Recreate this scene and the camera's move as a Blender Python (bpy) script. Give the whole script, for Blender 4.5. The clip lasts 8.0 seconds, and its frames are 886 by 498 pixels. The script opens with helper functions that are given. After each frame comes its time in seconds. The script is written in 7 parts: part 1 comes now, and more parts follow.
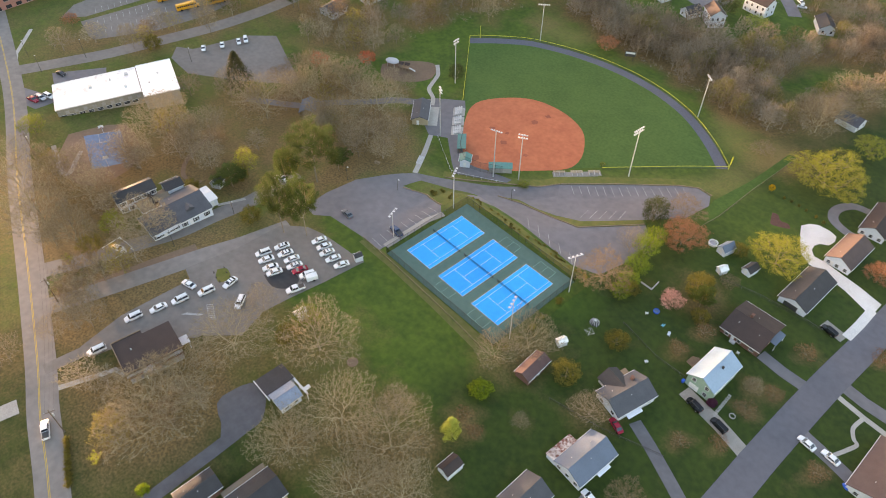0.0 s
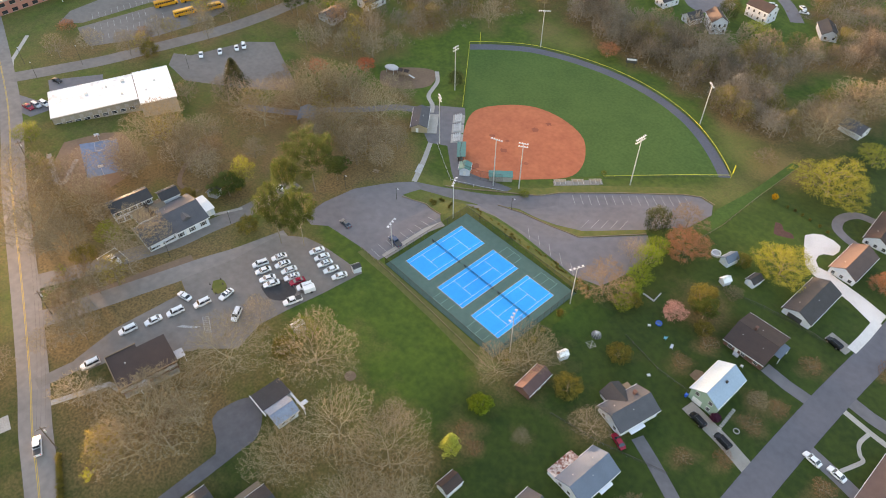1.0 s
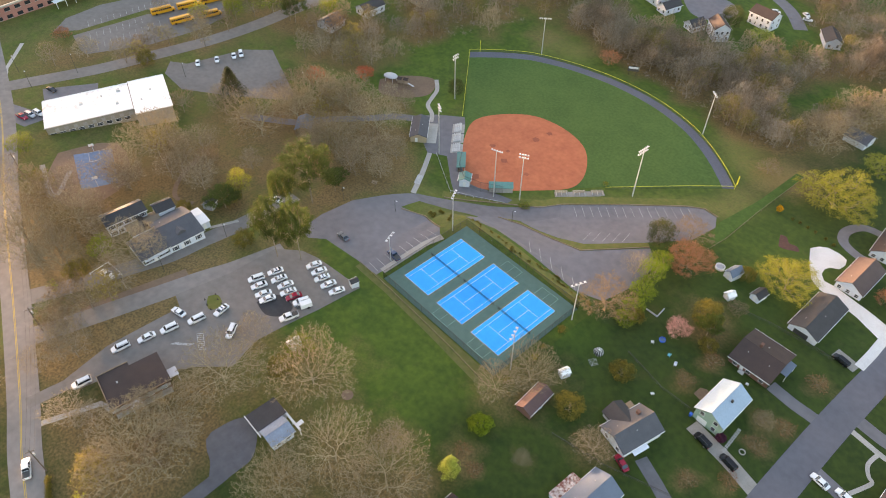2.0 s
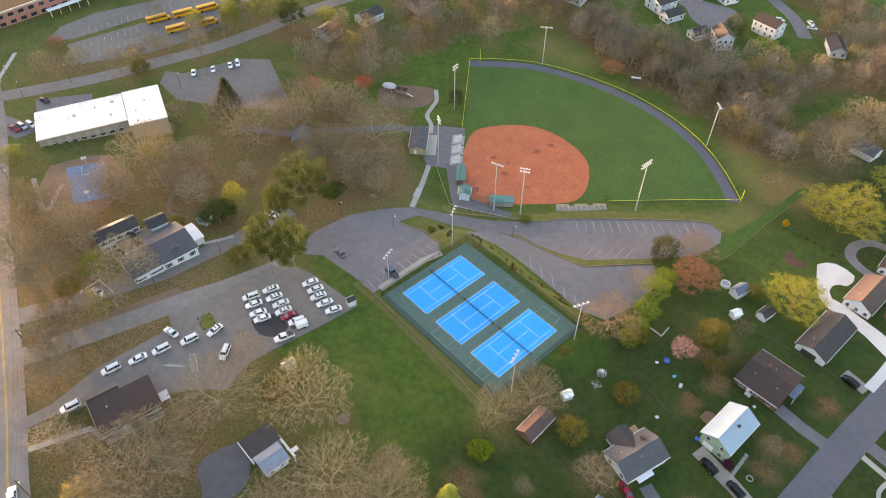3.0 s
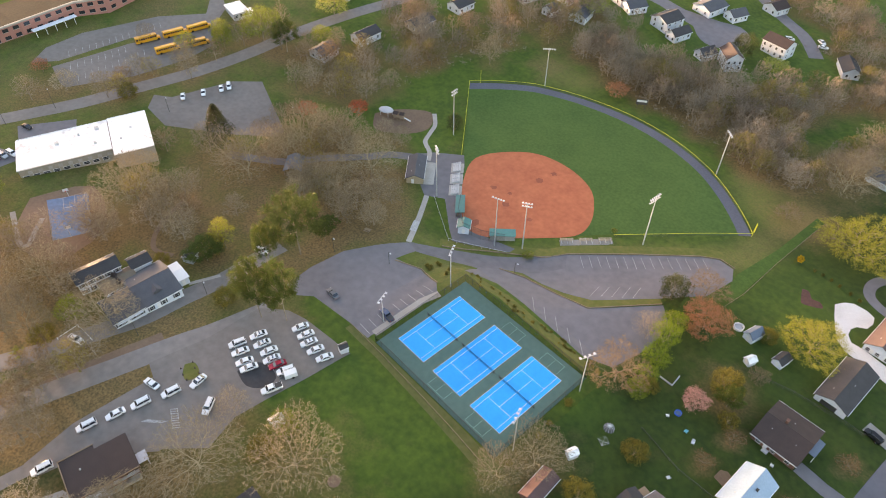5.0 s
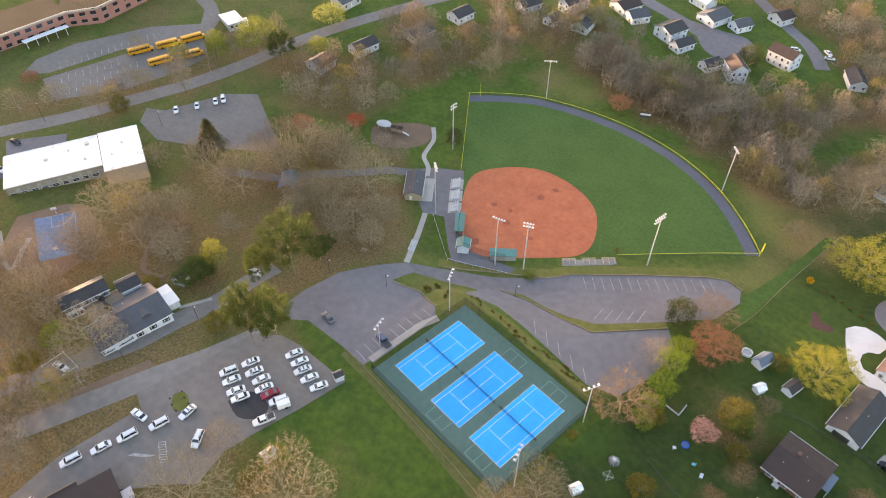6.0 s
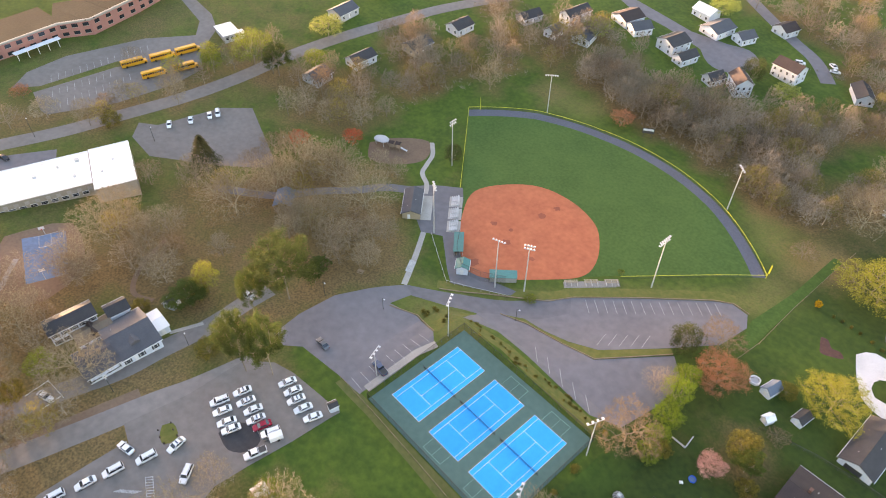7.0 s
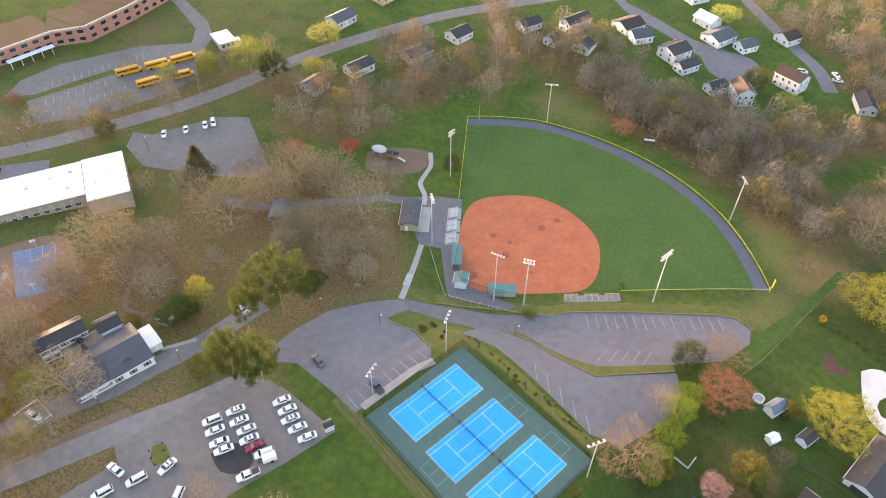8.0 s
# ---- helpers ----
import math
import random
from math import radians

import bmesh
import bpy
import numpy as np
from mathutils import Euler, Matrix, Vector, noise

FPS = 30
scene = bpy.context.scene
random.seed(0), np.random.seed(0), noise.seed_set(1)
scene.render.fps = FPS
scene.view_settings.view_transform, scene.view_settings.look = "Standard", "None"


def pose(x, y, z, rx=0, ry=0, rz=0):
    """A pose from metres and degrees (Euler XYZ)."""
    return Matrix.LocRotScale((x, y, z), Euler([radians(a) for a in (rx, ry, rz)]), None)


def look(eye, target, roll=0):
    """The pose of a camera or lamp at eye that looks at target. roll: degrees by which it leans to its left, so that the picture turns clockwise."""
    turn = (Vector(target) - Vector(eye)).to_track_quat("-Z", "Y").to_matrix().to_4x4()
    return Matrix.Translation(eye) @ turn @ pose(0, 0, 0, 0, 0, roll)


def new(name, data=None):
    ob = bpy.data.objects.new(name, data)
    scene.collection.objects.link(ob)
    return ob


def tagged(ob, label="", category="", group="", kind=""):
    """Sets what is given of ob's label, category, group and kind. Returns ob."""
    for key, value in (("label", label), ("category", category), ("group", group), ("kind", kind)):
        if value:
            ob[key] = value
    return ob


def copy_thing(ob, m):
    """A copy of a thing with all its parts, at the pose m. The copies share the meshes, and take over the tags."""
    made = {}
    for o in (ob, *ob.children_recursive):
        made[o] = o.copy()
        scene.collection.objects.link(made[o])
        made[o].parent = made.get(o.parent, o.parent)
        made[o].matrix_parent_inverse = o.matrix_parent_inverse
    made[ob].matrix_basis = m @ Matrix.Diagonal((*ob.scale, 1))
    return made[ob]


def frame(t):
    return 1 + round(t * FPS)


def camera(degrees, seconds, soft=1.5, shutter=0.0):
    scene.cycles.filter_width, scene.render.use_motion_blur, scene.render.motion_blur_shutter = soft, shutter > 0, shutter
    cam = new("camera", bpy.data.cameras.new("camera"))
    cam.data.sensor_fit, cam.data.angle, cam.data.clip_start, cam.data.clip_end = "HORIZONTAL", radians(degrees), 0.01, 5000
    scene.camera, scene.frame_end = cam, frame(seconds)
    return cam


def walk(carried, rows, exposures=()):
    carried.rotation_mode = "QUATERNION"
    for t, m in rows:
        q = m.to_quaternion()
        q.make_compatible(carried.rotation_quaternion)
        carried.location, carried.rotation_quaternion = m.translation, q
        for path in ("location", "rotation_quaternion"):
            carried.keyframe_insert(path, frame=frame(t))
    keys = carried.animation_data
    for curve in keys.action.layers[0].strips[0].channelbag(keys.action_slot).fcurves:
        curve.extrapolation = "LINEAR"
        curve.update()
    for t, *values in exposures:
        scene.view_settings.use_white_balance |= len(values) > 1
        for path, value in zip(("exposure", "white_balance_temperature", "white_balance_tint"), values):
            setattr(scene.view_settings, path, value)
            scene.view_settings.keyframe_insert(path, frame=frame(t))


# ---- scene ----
cam = camera(65.96, 8.0, soft=1.0)
# seconds, place of the eye, yaw, pitch, roll
PATH_ROWS = [
    (0.0, 119.400, -92.609, 156.355, 47.868, -45.944, 0.122),
    (0.5, 118.373, -91.340, 156.254, 47.927, -45.821, 0.062),
    (1.0, 116.640, -89.913, 156.134, 47.856, -45.747, 0.142),
    (1.5, 114.873, -88.157, 156.098, 47.867, -45.671, 0.145),
    (3.0, 108.093, -81.462, 155.952, 47.896, -45.441, 0.156),
    (3.5, 105.455, -78.868, 156.150, 47.901, -45.407, 0.161),
    (4.0, 102.605, -76.111, 156.217, 47.894, -45.367, 0.186),
    (4.5, 99.767, -73.232, 156.211, 47.947, -45.276, 0.156),
    (6.0, 90.503, -64.060, 155.928, 47.971, -45.060, 0.161),
    (6.5, 86.955, -61.031, 155.989, 47.879, -44.954, 0.286),
    (7.0, 84.365, -58.421, 155.859, 47.850, -44.778, 0.353),
    (7.5, 82.364, -56.201, 155.939, 47.862, -44.698, 0.358),
    (8.0, 80.997, -54.762, 155.775, 47.792, -44.552, 0.445),
]
# the clip's camera brightens a little towards the end
EXPOSURES = ((0.0, 3.55, 7900, 23), (5.0, 3.55, 7750, 24), (8.0, 3.85, 7550, 27))
walk(cam, [(t, pose(x, y, z, 0, 0, yaw) @ pose(0, 0, 0, 90 + pitch) @ pose(0, 0, 0, 0, 0, roll)) for t, x, y, z, yaw, pitch, roll in PATH_ROWS], EXPOSURES)

# ---- light ----
SUN_UP, SUN_FROM = 2.8, 181.0  # degrees above the horizon; compass of the sun counted from +x, anticlockwise
world = bpy.data.worlds.new("sky")
scene.world = world
world.use_nodes = True
wn = world.node_tree
sky = wn.nodes.new("ShaderNodeTexSky")
sky.sky_type = "NISHITA"
sky.sun_disc = False
sky.sun_elevation = radians(SUN_UP)
sky.sun_rotation = radians(90 - SUN_FROM)
sky.air_density, sky.dust_density, sky.ozone_density = 1.0, 2.0, 1.5
wn.links.new(sky.outputs[0], wn.nodes["Background"].inputs[0])
wn.nodes["Background"].inputs[1].default_value = 0.15
sun = new("sun", bpy.data.lights.new("sun", "SUN"))
sun.data.energy, sun.data.angle, sun.data.color = 2.2, radians(2.0), (1.0, 0.74, 0.48)
a, e = radians(SUN_FROM), radians(SUN_UP)
sun.matrix_world = look((400 * math.cos(a) * math.cos(e), 400 * math.sin(a) * math.cos(e), 400 * math.sin(e)), (0, 0, 0))


# ---- materials ----
def material(name, one, two=None, rough=0.85, metal=0.0, grain=6.0, patch=0.25, bump=0.2, vary=0.08, island=0.0, spec=0.4, deep=None, contrast=0.18):
    """A surface that varies between two colours in patches and in grain, from thing to thing (vary) and from leaf to leaf (island)."""
    m = bpy.data.materials.new(name)
    m.use_nodes = True
    t = m.node_tree
    link = t.links.new
    bs = t.nodes["Principled BSDF"]
    two = two or [c * 0.75 for c in one]
    at = t.nodes.new("ShaderNodeTexCoord")
    big, fine = t.nodes.new("ShaderNodeTexNoise"), t.nodes.new("ShaderNodeTexNoise")
    big.inputs["Scale"].default_value, big.inputs["Detail"].default_value = patch, 6
    fine.inputs["Scale"].default_value, fine.inputs["Detail"].default_value = grain, 5
    link(at.outputs["Object"], big.inputs["Vector"])
    link(at.outputs["Object"], fine.inputs["Vector"])
    ramp = t.nodes.new("ShaderNodeValToRGB")
    ramp.color_ramp.elements[0].position, ramp.color_ramp.elements[1].position = 0.5 - contrast, 0.5 + contrast
    ramp.color_ramp.elements[0].color, ramp.color_ramp.elements[1].color = (*two, 1), (*one, 1)
    both = t.nodes.new("ShaderNodeMath")
    both.operation = "MULTIPLY_ADD"
    both.inputs[1].default_value = 0.55
    half = t.nodes.new("ShaderNodeMath")
    half.operation = "MULTIPLY"
    half.inputs[1].default_value = 0.45
    link(big.outputs["Fac"], half.inputs[0])
    link(fine.outputs["Fac"], both.inputs[0])
    link(half.outputs[0], both.inputs[2])
    link(both.outputs[0], ramp.inputs[0])
    hue = t.nodes.new("ShaderNodeHueSaturation")
    link(ramp.outputs[0], hue.inputs["Color"])
    info = t.nodes.new("ShaderNodeObjectInfo")
    spread = t.nodes.new("ShaderNodeMapRange")
    spread.inputs["To Min"].default_value, spread.inputs["To Max"].default_value = 1 - vary, 1 + vary
    link(info.outputs["Random"], spread.inputs["Value"])
    value = spread.outputs[0]
    if island:
        geo = t.nodes.new("ShaderNodeNewGeometry")
        s2 = t.nodes.new("ShaderNodeMapRange")
        s2.inputs["To Min"].default_value, s2.inputs["To Max"].default_value = 1 - island, 1 + island
        link(geo.outputs["Random Per Island"], s2.inputs["Value"])
        mul = t.nodes.new("ShaderNodeMath")
        mul.operation = "MULTIPLY"
        link(value, mul.inputs[0])
        link(s2.outputs[0], mul.inputs[1])
        value = mul.outputs[0]
    link(value, hue.inputs["Value"])
    link(hue.outputs[0], bs.inputs["Base Color"])
    bs.inputs["Roughness"].default_value, bs.inputs["Metallic"].default_value = rough, metal
    bs.inputs["Specular IOR Level"].default_value = spec
    if bump:
        b = t.nodes.new("ShaderNodeBump")
        b.inputs["Strength"].default_value, b.inputs["Distance"].default_value = bump, 0.05
        link(fine.outputs["Fac"], b.inputs["Height"])
        link(b.outputs[0], bs.inputs["Normal"])
    return m


def netting(name, colour, cover):
    """Woven wire: mostly open, with a little wire."""
    m = material(name, colour, None, rough=0.6, metal=0.3, bump=0)
    t = m.node_tree
    bs, out = t.nodes["Principled BSDF"], t.nodes["Material Output"]
    clear, mix = t.nodes.new("ShaderNodeBsdfTransparent"), t.nodes.new("ShaderNodeMixShader")
    mix.inputs[0].default_value = cover
    t.links.new(clear.outputs[0], mix.inputs[1])
    t.links.new(bs.outputs[0], mix.inputs[2])
    t.links.new(mix.outputs[0], out.inputs[0])
    return m


M = {}
M["asphalt"] = material("asphalt", (0.19, 0.18, 0.192), (0.138, 0.131, 0.14), 0.9, grain=0.4, patch=0.05, bump=0.02)
# aged asphalt, its warm cast painted in for low sun and haze
M["asphalt_old_sunlit"] = material("asphalt_old_sunlit", (0.255, 0.228, 0.21), (0.175, 0.157, 0.146), 0.9, grain=0.5, patch=0.06, bump=0.02)
M["asphalt_dark"] = material("asphalt_dark", (0.145, 0.14, 0.15), (0.1, 0.096, 0.104), 0.9, grain=0.6, patch=0.1, bump=0.03)
M["asphalt_street"] = material("asphalt_street", (0.15, 0.146, 0.168), (0.105, 0.103, 0.119), 0.9, grain=0.5, patch=0.07, bump=0.02, contrast=0.22)
M["tar"] = material("tar", (0.06, 0.056, 0.058), (0.04, 0.038, 0.04), 0.9, grain=0.8, patch=0.15, bump=0.03)
M["concrete"] = material("concrete", (0.45, 0.42, 0.38), (0.3, 0.28, 0.26), 0.9, grain=3, patch=0.2)
M["gravel"] = material("gravel", (0.36, 0.33, 0.3), (0.22, 0.2, 0.18), 0.95, grain=4, patch=0.2, bump=0.5)
M["white_gravel"] = material("white_gravel", (0.75, 0.72, 0.7), (0.5, 0.47, 0.45), 0.95, grain=3, patch=0.15, bump=0.5)
M["paint_white"] = material("paint_white", (0.55, 0.55, 0.54), (0.3, 0.3, 0.3), 0.7, grain=2, patch=0.5, bump=0.05)
M["court_white"] = material("court_white", (0.72, 0.75, 0.78), (0.58, 0.61, 0.64), 0.7, grain=2, patch=0.5, bump=0.03)
M["bark_mulch"] = material("bark_mulch", (0.13, 0.058, 0.045), (0.07, 0.035, 0.028), 0.95, grain=1.2, patch=0.3, bump=0.4)
M["paint_yellow"] = material("paint_yellow", (0.6, 0.4, 0.06), (0.45, 0.3, 0.06), 0.7, grain=3, bump=0.05)
M["court_green"] = material("court_green", (0.08, 0.16, 0.14), (0.058, 0.125, 0.11), 0.75, grain=0.6, patch=0.06, bump=0.03)
M["court_blue"] = material("court_blue", (0.003, 0.4, 0.95), (0.003, 0.345, 0.88), 0.8, grain=0.8, patch=0.08, bump=0.03, spec=0.08)
M["old_blue"] = material("old_blue", (0.13, 0.21, 0.34), (0.09, 0.14, 0.22), 0.8, grain=0.8, patch=0.15, bump=0.1)
M["clay"] = material("clay", (0.54, 0.165, 0.078), (0.4, 0.112, 0.055), 0.95, grain=0.6, patch=0.14, bump=0.1, contrast=0.17)
M["outfield"] = material("outfield", (0.08, 0.145, 0.03), (0.042, 0.095, 0.016), 0.95, grain=0.9, patch=0.07, bump=0.4)
M["dry_grass"] = material("dry_grass", (0.19, 0.165, 0.045), (0.09, 0.115, 0.02), 0.95, grain=0.7, patch=0.1, bump=0.4)
M["mulch"] = material("mulch", (0.23, 0.15, 0.1), (0.15, 0.1, 0.07), 0.95, grain=1.2, patch=0.12, bump=0.4)
M["cinder"] = material("cinder", (0.14, 0.145, 0.18), (0.095, 0.1, 0.125), 0.95, grain=1.5, patch=0.1)
M["bark"] = material("bark", (0.36, 0.28, 0.2), (0.22, 0.17, 0.12), 0.95, grain=4, patch=0.6, bump=0.5, vary=0.25)
M["bark_pale"] = material("bark_pale", (0.4, 0.335, 0.215), (0.25, 0.21, 0.135), 0.95, grain=3, patch=0.6, bump=0.4, vary=0.2)
M["twig"] = material("twig", (0.36, 0.28, 0.175), (0.215, 0.168, 0.105), 0.95, grain=2, patch=0.3, bump=0, vary=0.25, island=0.35)
M["twig_brown"] = material("twig_brown", (0.31, 0.255, 0.195), (0.19, 0.156, 0.12), 0.95, grain=2, patch=0.3, bump=0, vary=0.3, island=0.4)


def leaf(name, one, two, island=0.4):
    """Thin foliage: part of the light that falls on one side comes out on the other."""
    m = material(name, one, two, 0.8, grain=0.5, patch=0.15, bump=0, vary=0.18, island=island, spec=0.2)
    t = m.node_tree
    bs, out = t.nodes["Principled BSDF"], t.nodes["Material Output"]
    thin, mix = t.nodes.new("ShaderNodeBsdfTranslucent"), t.nodes.new("ShaderNodeMixShader")
    t.links.new(bs.inputs["Base Color"].links[0].from_socket, thin.inputs["Color"])
    mix.inputs[0].default_value = 0.4
    t.links.new(bs.outputs[0], mix.inputs[1])
    t.links.new(thin.outputs[0], mix.inputs[2])
    t.links.new(mix.outputs[0], out.inputs[0])
    return m


M["leaf_green"] = leaf("leaf_green", (0.24, 0.27, 0.03), (0.13, 0.16, 0.018))
M["leaf_olive"] = leaf("leaf_olive", (0.24, 0.2, 0.04), (0.14, 0.12, 0.025))
M["leaf_pine"] = leaf("leaf_pine", (0.108, 0.145, 0.03), (0.056, 0.08, 0.018))
M["leaf_cone"] = leaf("leaf_cone", (0.085, 0.095, 0.032), (0.042, 0.052, 0.018))
M["leaf_yellow"] = leaf("leaf_yellow", (0.38, 0.375, 0.05), (0.22, 0.22, 0.03))
M["leaf_orange"] = leaf("leaf_orange", (0.48, 0.2, 0.1), (0.3, 0.125, 0.065))
M["leaf_tan"] = leaf("leaf_tan", (0.3, 0.205, 0.12), (0.19, 0.13, 0.078))
M["leaf_pink"] = leaf("leaf_pink", (0.85, 0.5, 0.42), (0.65, 0.28, 0.24))
M["leaf_russet"] = leaf("leaf_russet", (0.33, 0.15, 0.07), (0.2, 0.09, 0.045))
M["leaf_bud"] = leaf("leaf_bud", (0.34, 0.27, 0.07), (0.2, 0.16, 0.045))
M["leaf_bright"] = leaf("leaf_bright", (0.26, 0.33, 0.03), (0.14, 0.2, 0.015))
M["leaf_lime"] = leaf("leaf_lime", (0.48, 0.52, 0.12), (0.28, 0.31, 0.06))
M["leaf_red"] = leaf("leaf_red", (0.62, 0.13, 0.06), (0.4, 0.08, 0.04))
M["leaf_veil"] = leaf("leaf_veil", (0.25, 0.22, 0.07), (0.15, 0.135, 0.045))
M["leaf_dun"] = leaf("leaf_dun", (0.26, 0.2, 0.15), (0.16, 0.125, 0.095))
M["leaf_gold"] = leaf("leaf_gold", (0.8, 0.5, 0.02), (0.65, 0.38, 0.015))
M["leaf_purple"] = leaf("leaf_purple", (0.12, 0.035, 0.07), (0.07, 0.02, 0.04))
M["leaf_white"] = leaf("leaf_white", (0.7, 0.68, 0.66), (0.45, 0.43, 0.42))
M["siding_white"] = material("siding_white", (0.68, 0.72, 0.78), (0.55, 0.58, 0.63), 0.6, grain=2, patch=0.3, bump=0.05)
M["siding_green"] = material("siding_green", (0.3, 0.42, 0.33), (0.24, 0.35, 0.27), 0.6, grain=2, patch=0.3, bump=0.05)
M["siding_grey"] = material("siding_grey", (0.5, 0.5, 0.52), (0.4, 0.4, 0.42), 0.6, grain=2, patch=0.3, bump=0.05)
M["siding_tan"] = material("siding_tan", (0.5, 0.4, 0.28), (0.38, 0.3, 0.2), 0.7, grain=2, patch=0.3, bump=0.05)
M["brick"] = material("brick", (0.2, 0.1, 0.075), (0.13, 0.07, 0.055), 0.85, grain=4, patch=0.3, bump=0.3)
M["brick_pink"] = material("brick_pink", (0.42, 0.2, 0.17), (0.33, 0.15, 0.13), 0.85, grain=4, patch=0.2, bump=0.3)
M["stone"] = material("stone", (0.4, 0.36, 0.3), (0.28, 0.25, 0.2), 0.85, grain=3, patch=0.4, bump=0.4)
M["roof_grey"] = material("roof_grey", (0.1, 0.102, 0.115), (0.066, 0.068, 0.078), 0.75, grain=5, patch=0.4, bump=0.3)
M["rough_grass"] = material("rough_grass", (0.07, 0.13, 0.02), (0.034, 0.08, 0.011), 0.95, grain=1.1, patch=0.25, bump=0.8)
M["clay_dug"] = material("clay_dug", (0.34, 0.1, 0.055), (0.26, 0.078, 0.045), 0.95, grain=0.9, patch=0.4, bump=0.2)
M["verge"] = material("verge", (0.15, 0.14, 0.05), (0.075, 0.1, 0.022), 0.95, grain=0.7, patch=0.12, bump=0.4)
# warm copy of the asphalt, with low sunlight put into its colour
M["asphalt_sunlit"] = material("asphalt_sunlit", (0.225, 0.2, 0.182), (0.155, 0.138, 0.127), 0.9, grain=0.5, patch=0.06, bump=0.02)
M["roof_dark"] = material("roof_dark", (0.06, 0.057, 0.06), (0.038, 0.036, 0.038), 0.75, grain=5, patch=0.4, bump=0.3)
M["roof_blue"] = material("roof_blue", (0.15, 0.19, 0.25), (0.11, 0.14, 0.19), 0.65, grain=5, patch=0.3, bump=0.3)
M["roof_brown"] = material("roof_brown", (0.066, 0.045, 0.04), (0.043, 0.03, 0.028), 0.8, grain=5, patch=0.4, bump=0.3)
M["roof_tan"] = material("roof_tan", (0.2, 0.155, 0.11), (0.13, 0.1, 0.072), 0.8, grain=5, patch=0.4, bump=0.3)
M["roof_school"] = material("roof_school", (0.075, 0.064, 0.045), (0.05, 0.043, 0.03), 0.95, grain=1, patch=0.1, bump=0.1, spec=0.08)
M["roof_rust"] = material("roof_rust", (0.125, 0.085, 0.076), (0.09, 0.06, 0.054), 0.8, grain=5, patch=0.5, bump=0.3)
M["roof_maroon"] = material("roof_maroon", (0.15, 0.085, 0.08), (0.1, 0.058, 0.055), 0.8, grain=5, patch=0.5, bump=0.3)
M["roof_metal"] = material("roof_metal", (0.32, 0.43, 0.55), (0.26, 0.36, 0.46), 0.4, metal=0.1, grain=2, patch=0.2, bump=0.05)
M["roof_silver"] = material("roof_silver", (0.3, 0.36, 0.45), (0.2, 0.24, 0.3), 0.65, grain=2, patch=0.3, bump=0.05)
M["rusty_sheet"] = material("rusty_sheet", (0.5, 0.46, 0.44), (0.17, 0.065, 0.05), 0.7, grain=1.6, patch=0.5, bump=0.1, contrast=0.07, vary=0.3)
M["roof_white"] = material("roof_white", (0.88, 0.88, 0.88), (0.55, 0.52, 0.5), 0.5, grain=0.5, patch=0.09, bump=0.05, contrast=0.14)
M["roof_white"].node_tree.nodes["Color Ramp"].color_ramp.elements[1].position = 0.46
M["roof_white"].node_tree.nodes["Color Ramp"].color_ramp.elements[0].position = 0.3
M["roof_teal"] = material("roof_teal", (0.07, 0.24, 0.22), (0.05, 0.18, 0.17), 0.5, grain=2, patch=0.3)
M["glass"] = material("glass", (0.03, 0.035, 0.045), (0.02, 0.022, 0.03), 0.08, grain=1, bump=0, spec=0.9)
M["car_glass"] = material("car_glass", (0.02, 0.028, 0.04), (0.015, 0.02, 0.03), 0.06, grain=1, bump=0, spec=1.0)
M["trim"] = material("trim", (0.78, 0.78, 0.78), (0.68, 0.68, 0.68), 0.5, bump=0)
M["trim_dark"] = material("trim_dark", (0.06, 0.06, 0.06), (0.04, 0.04, 0.04), 0.5, bump=0)
M["car_white"] = material("car_white", (0.82, 0.82, 0.83), (0.78, 0.78, 0.79), 0.25, grain=1, bump=0, vary=0.03)
M["car_black"] = material("car_black", (0.012, 0.013, 0.016), (0.009, 0.009, 0.01), 0.2, grain=1, bump=0)
M["car_red"] = material("car_red", (0.35, 0.02, 0.045), (0.28, 0.015, 0.035), 0.25, grain=1, bump=0)
M["car_blue"] = material("car_blue", (0.09, 0.12, 0.19), (0.07, 0.09, 0.15), 0.25, grain=1, bump=0)
M["car_silver"] = material("car_silver", (0.45, 0.46, 0.48), (0.4, 0.41, 0.43), 0.3, metal=0.5, grain=1, bump=0)
M["car_grey"] = material("car_grey", (0.16, 0.17, 0.185), (0.13, 0.14, 0.15), 0.3, metal=0.4, grain=1, bump=0)
M["rubber"] = material("rubber", (0.02, 0.02, 0.02), (0.012, 0.012, 0.012), 0.9, grain=8)
M["chrome"] = material("chrome", (0.6, 0.6, 0.62), (0.5, 0.5, 0.52), 0.3, metal=0.9, bump=0)
M["lamp_red"] = material("lamp_red", (0.5, 0.03, 0.02), (0.4, 0.02, 0.02), 0.3, bump=0)
M["lamp_clear"] = material("lamp_clear", (0.75, 0.75, 0.78), (0.6, 0.6, 0.62), 0.2, bump=0)
M["galvanised"] = material("galvanised", (0.62, 0.62, 0.62), (0.5, 0.5, 0.5), 0.5, metal=0.3, grain=2, bump=0.05)
M["pole_dark"] = material("pole_dark", (0.08, 0.07, 0.06), (0.05, 0.045, 0.04), 0.8, grain=3, bump=0.2)
M["pole_wood"] = material("pole_wood", (0.2, 0.15, 0.11), (0.12, 0.09, 0.07), 0.9, grain=3, bump=0.3)
M["wood"] = material("wood", (0.36, 0.26, 0.17), (0.24, 0.17, 0.11), 0.8, grain=4, bump=0.2)
M["bus_yellow"] = material("bus_yellow", (0.75, 0.36, 0.02), (0.66, 0.3, 0.02), 0.4, grain=1, bump=0)
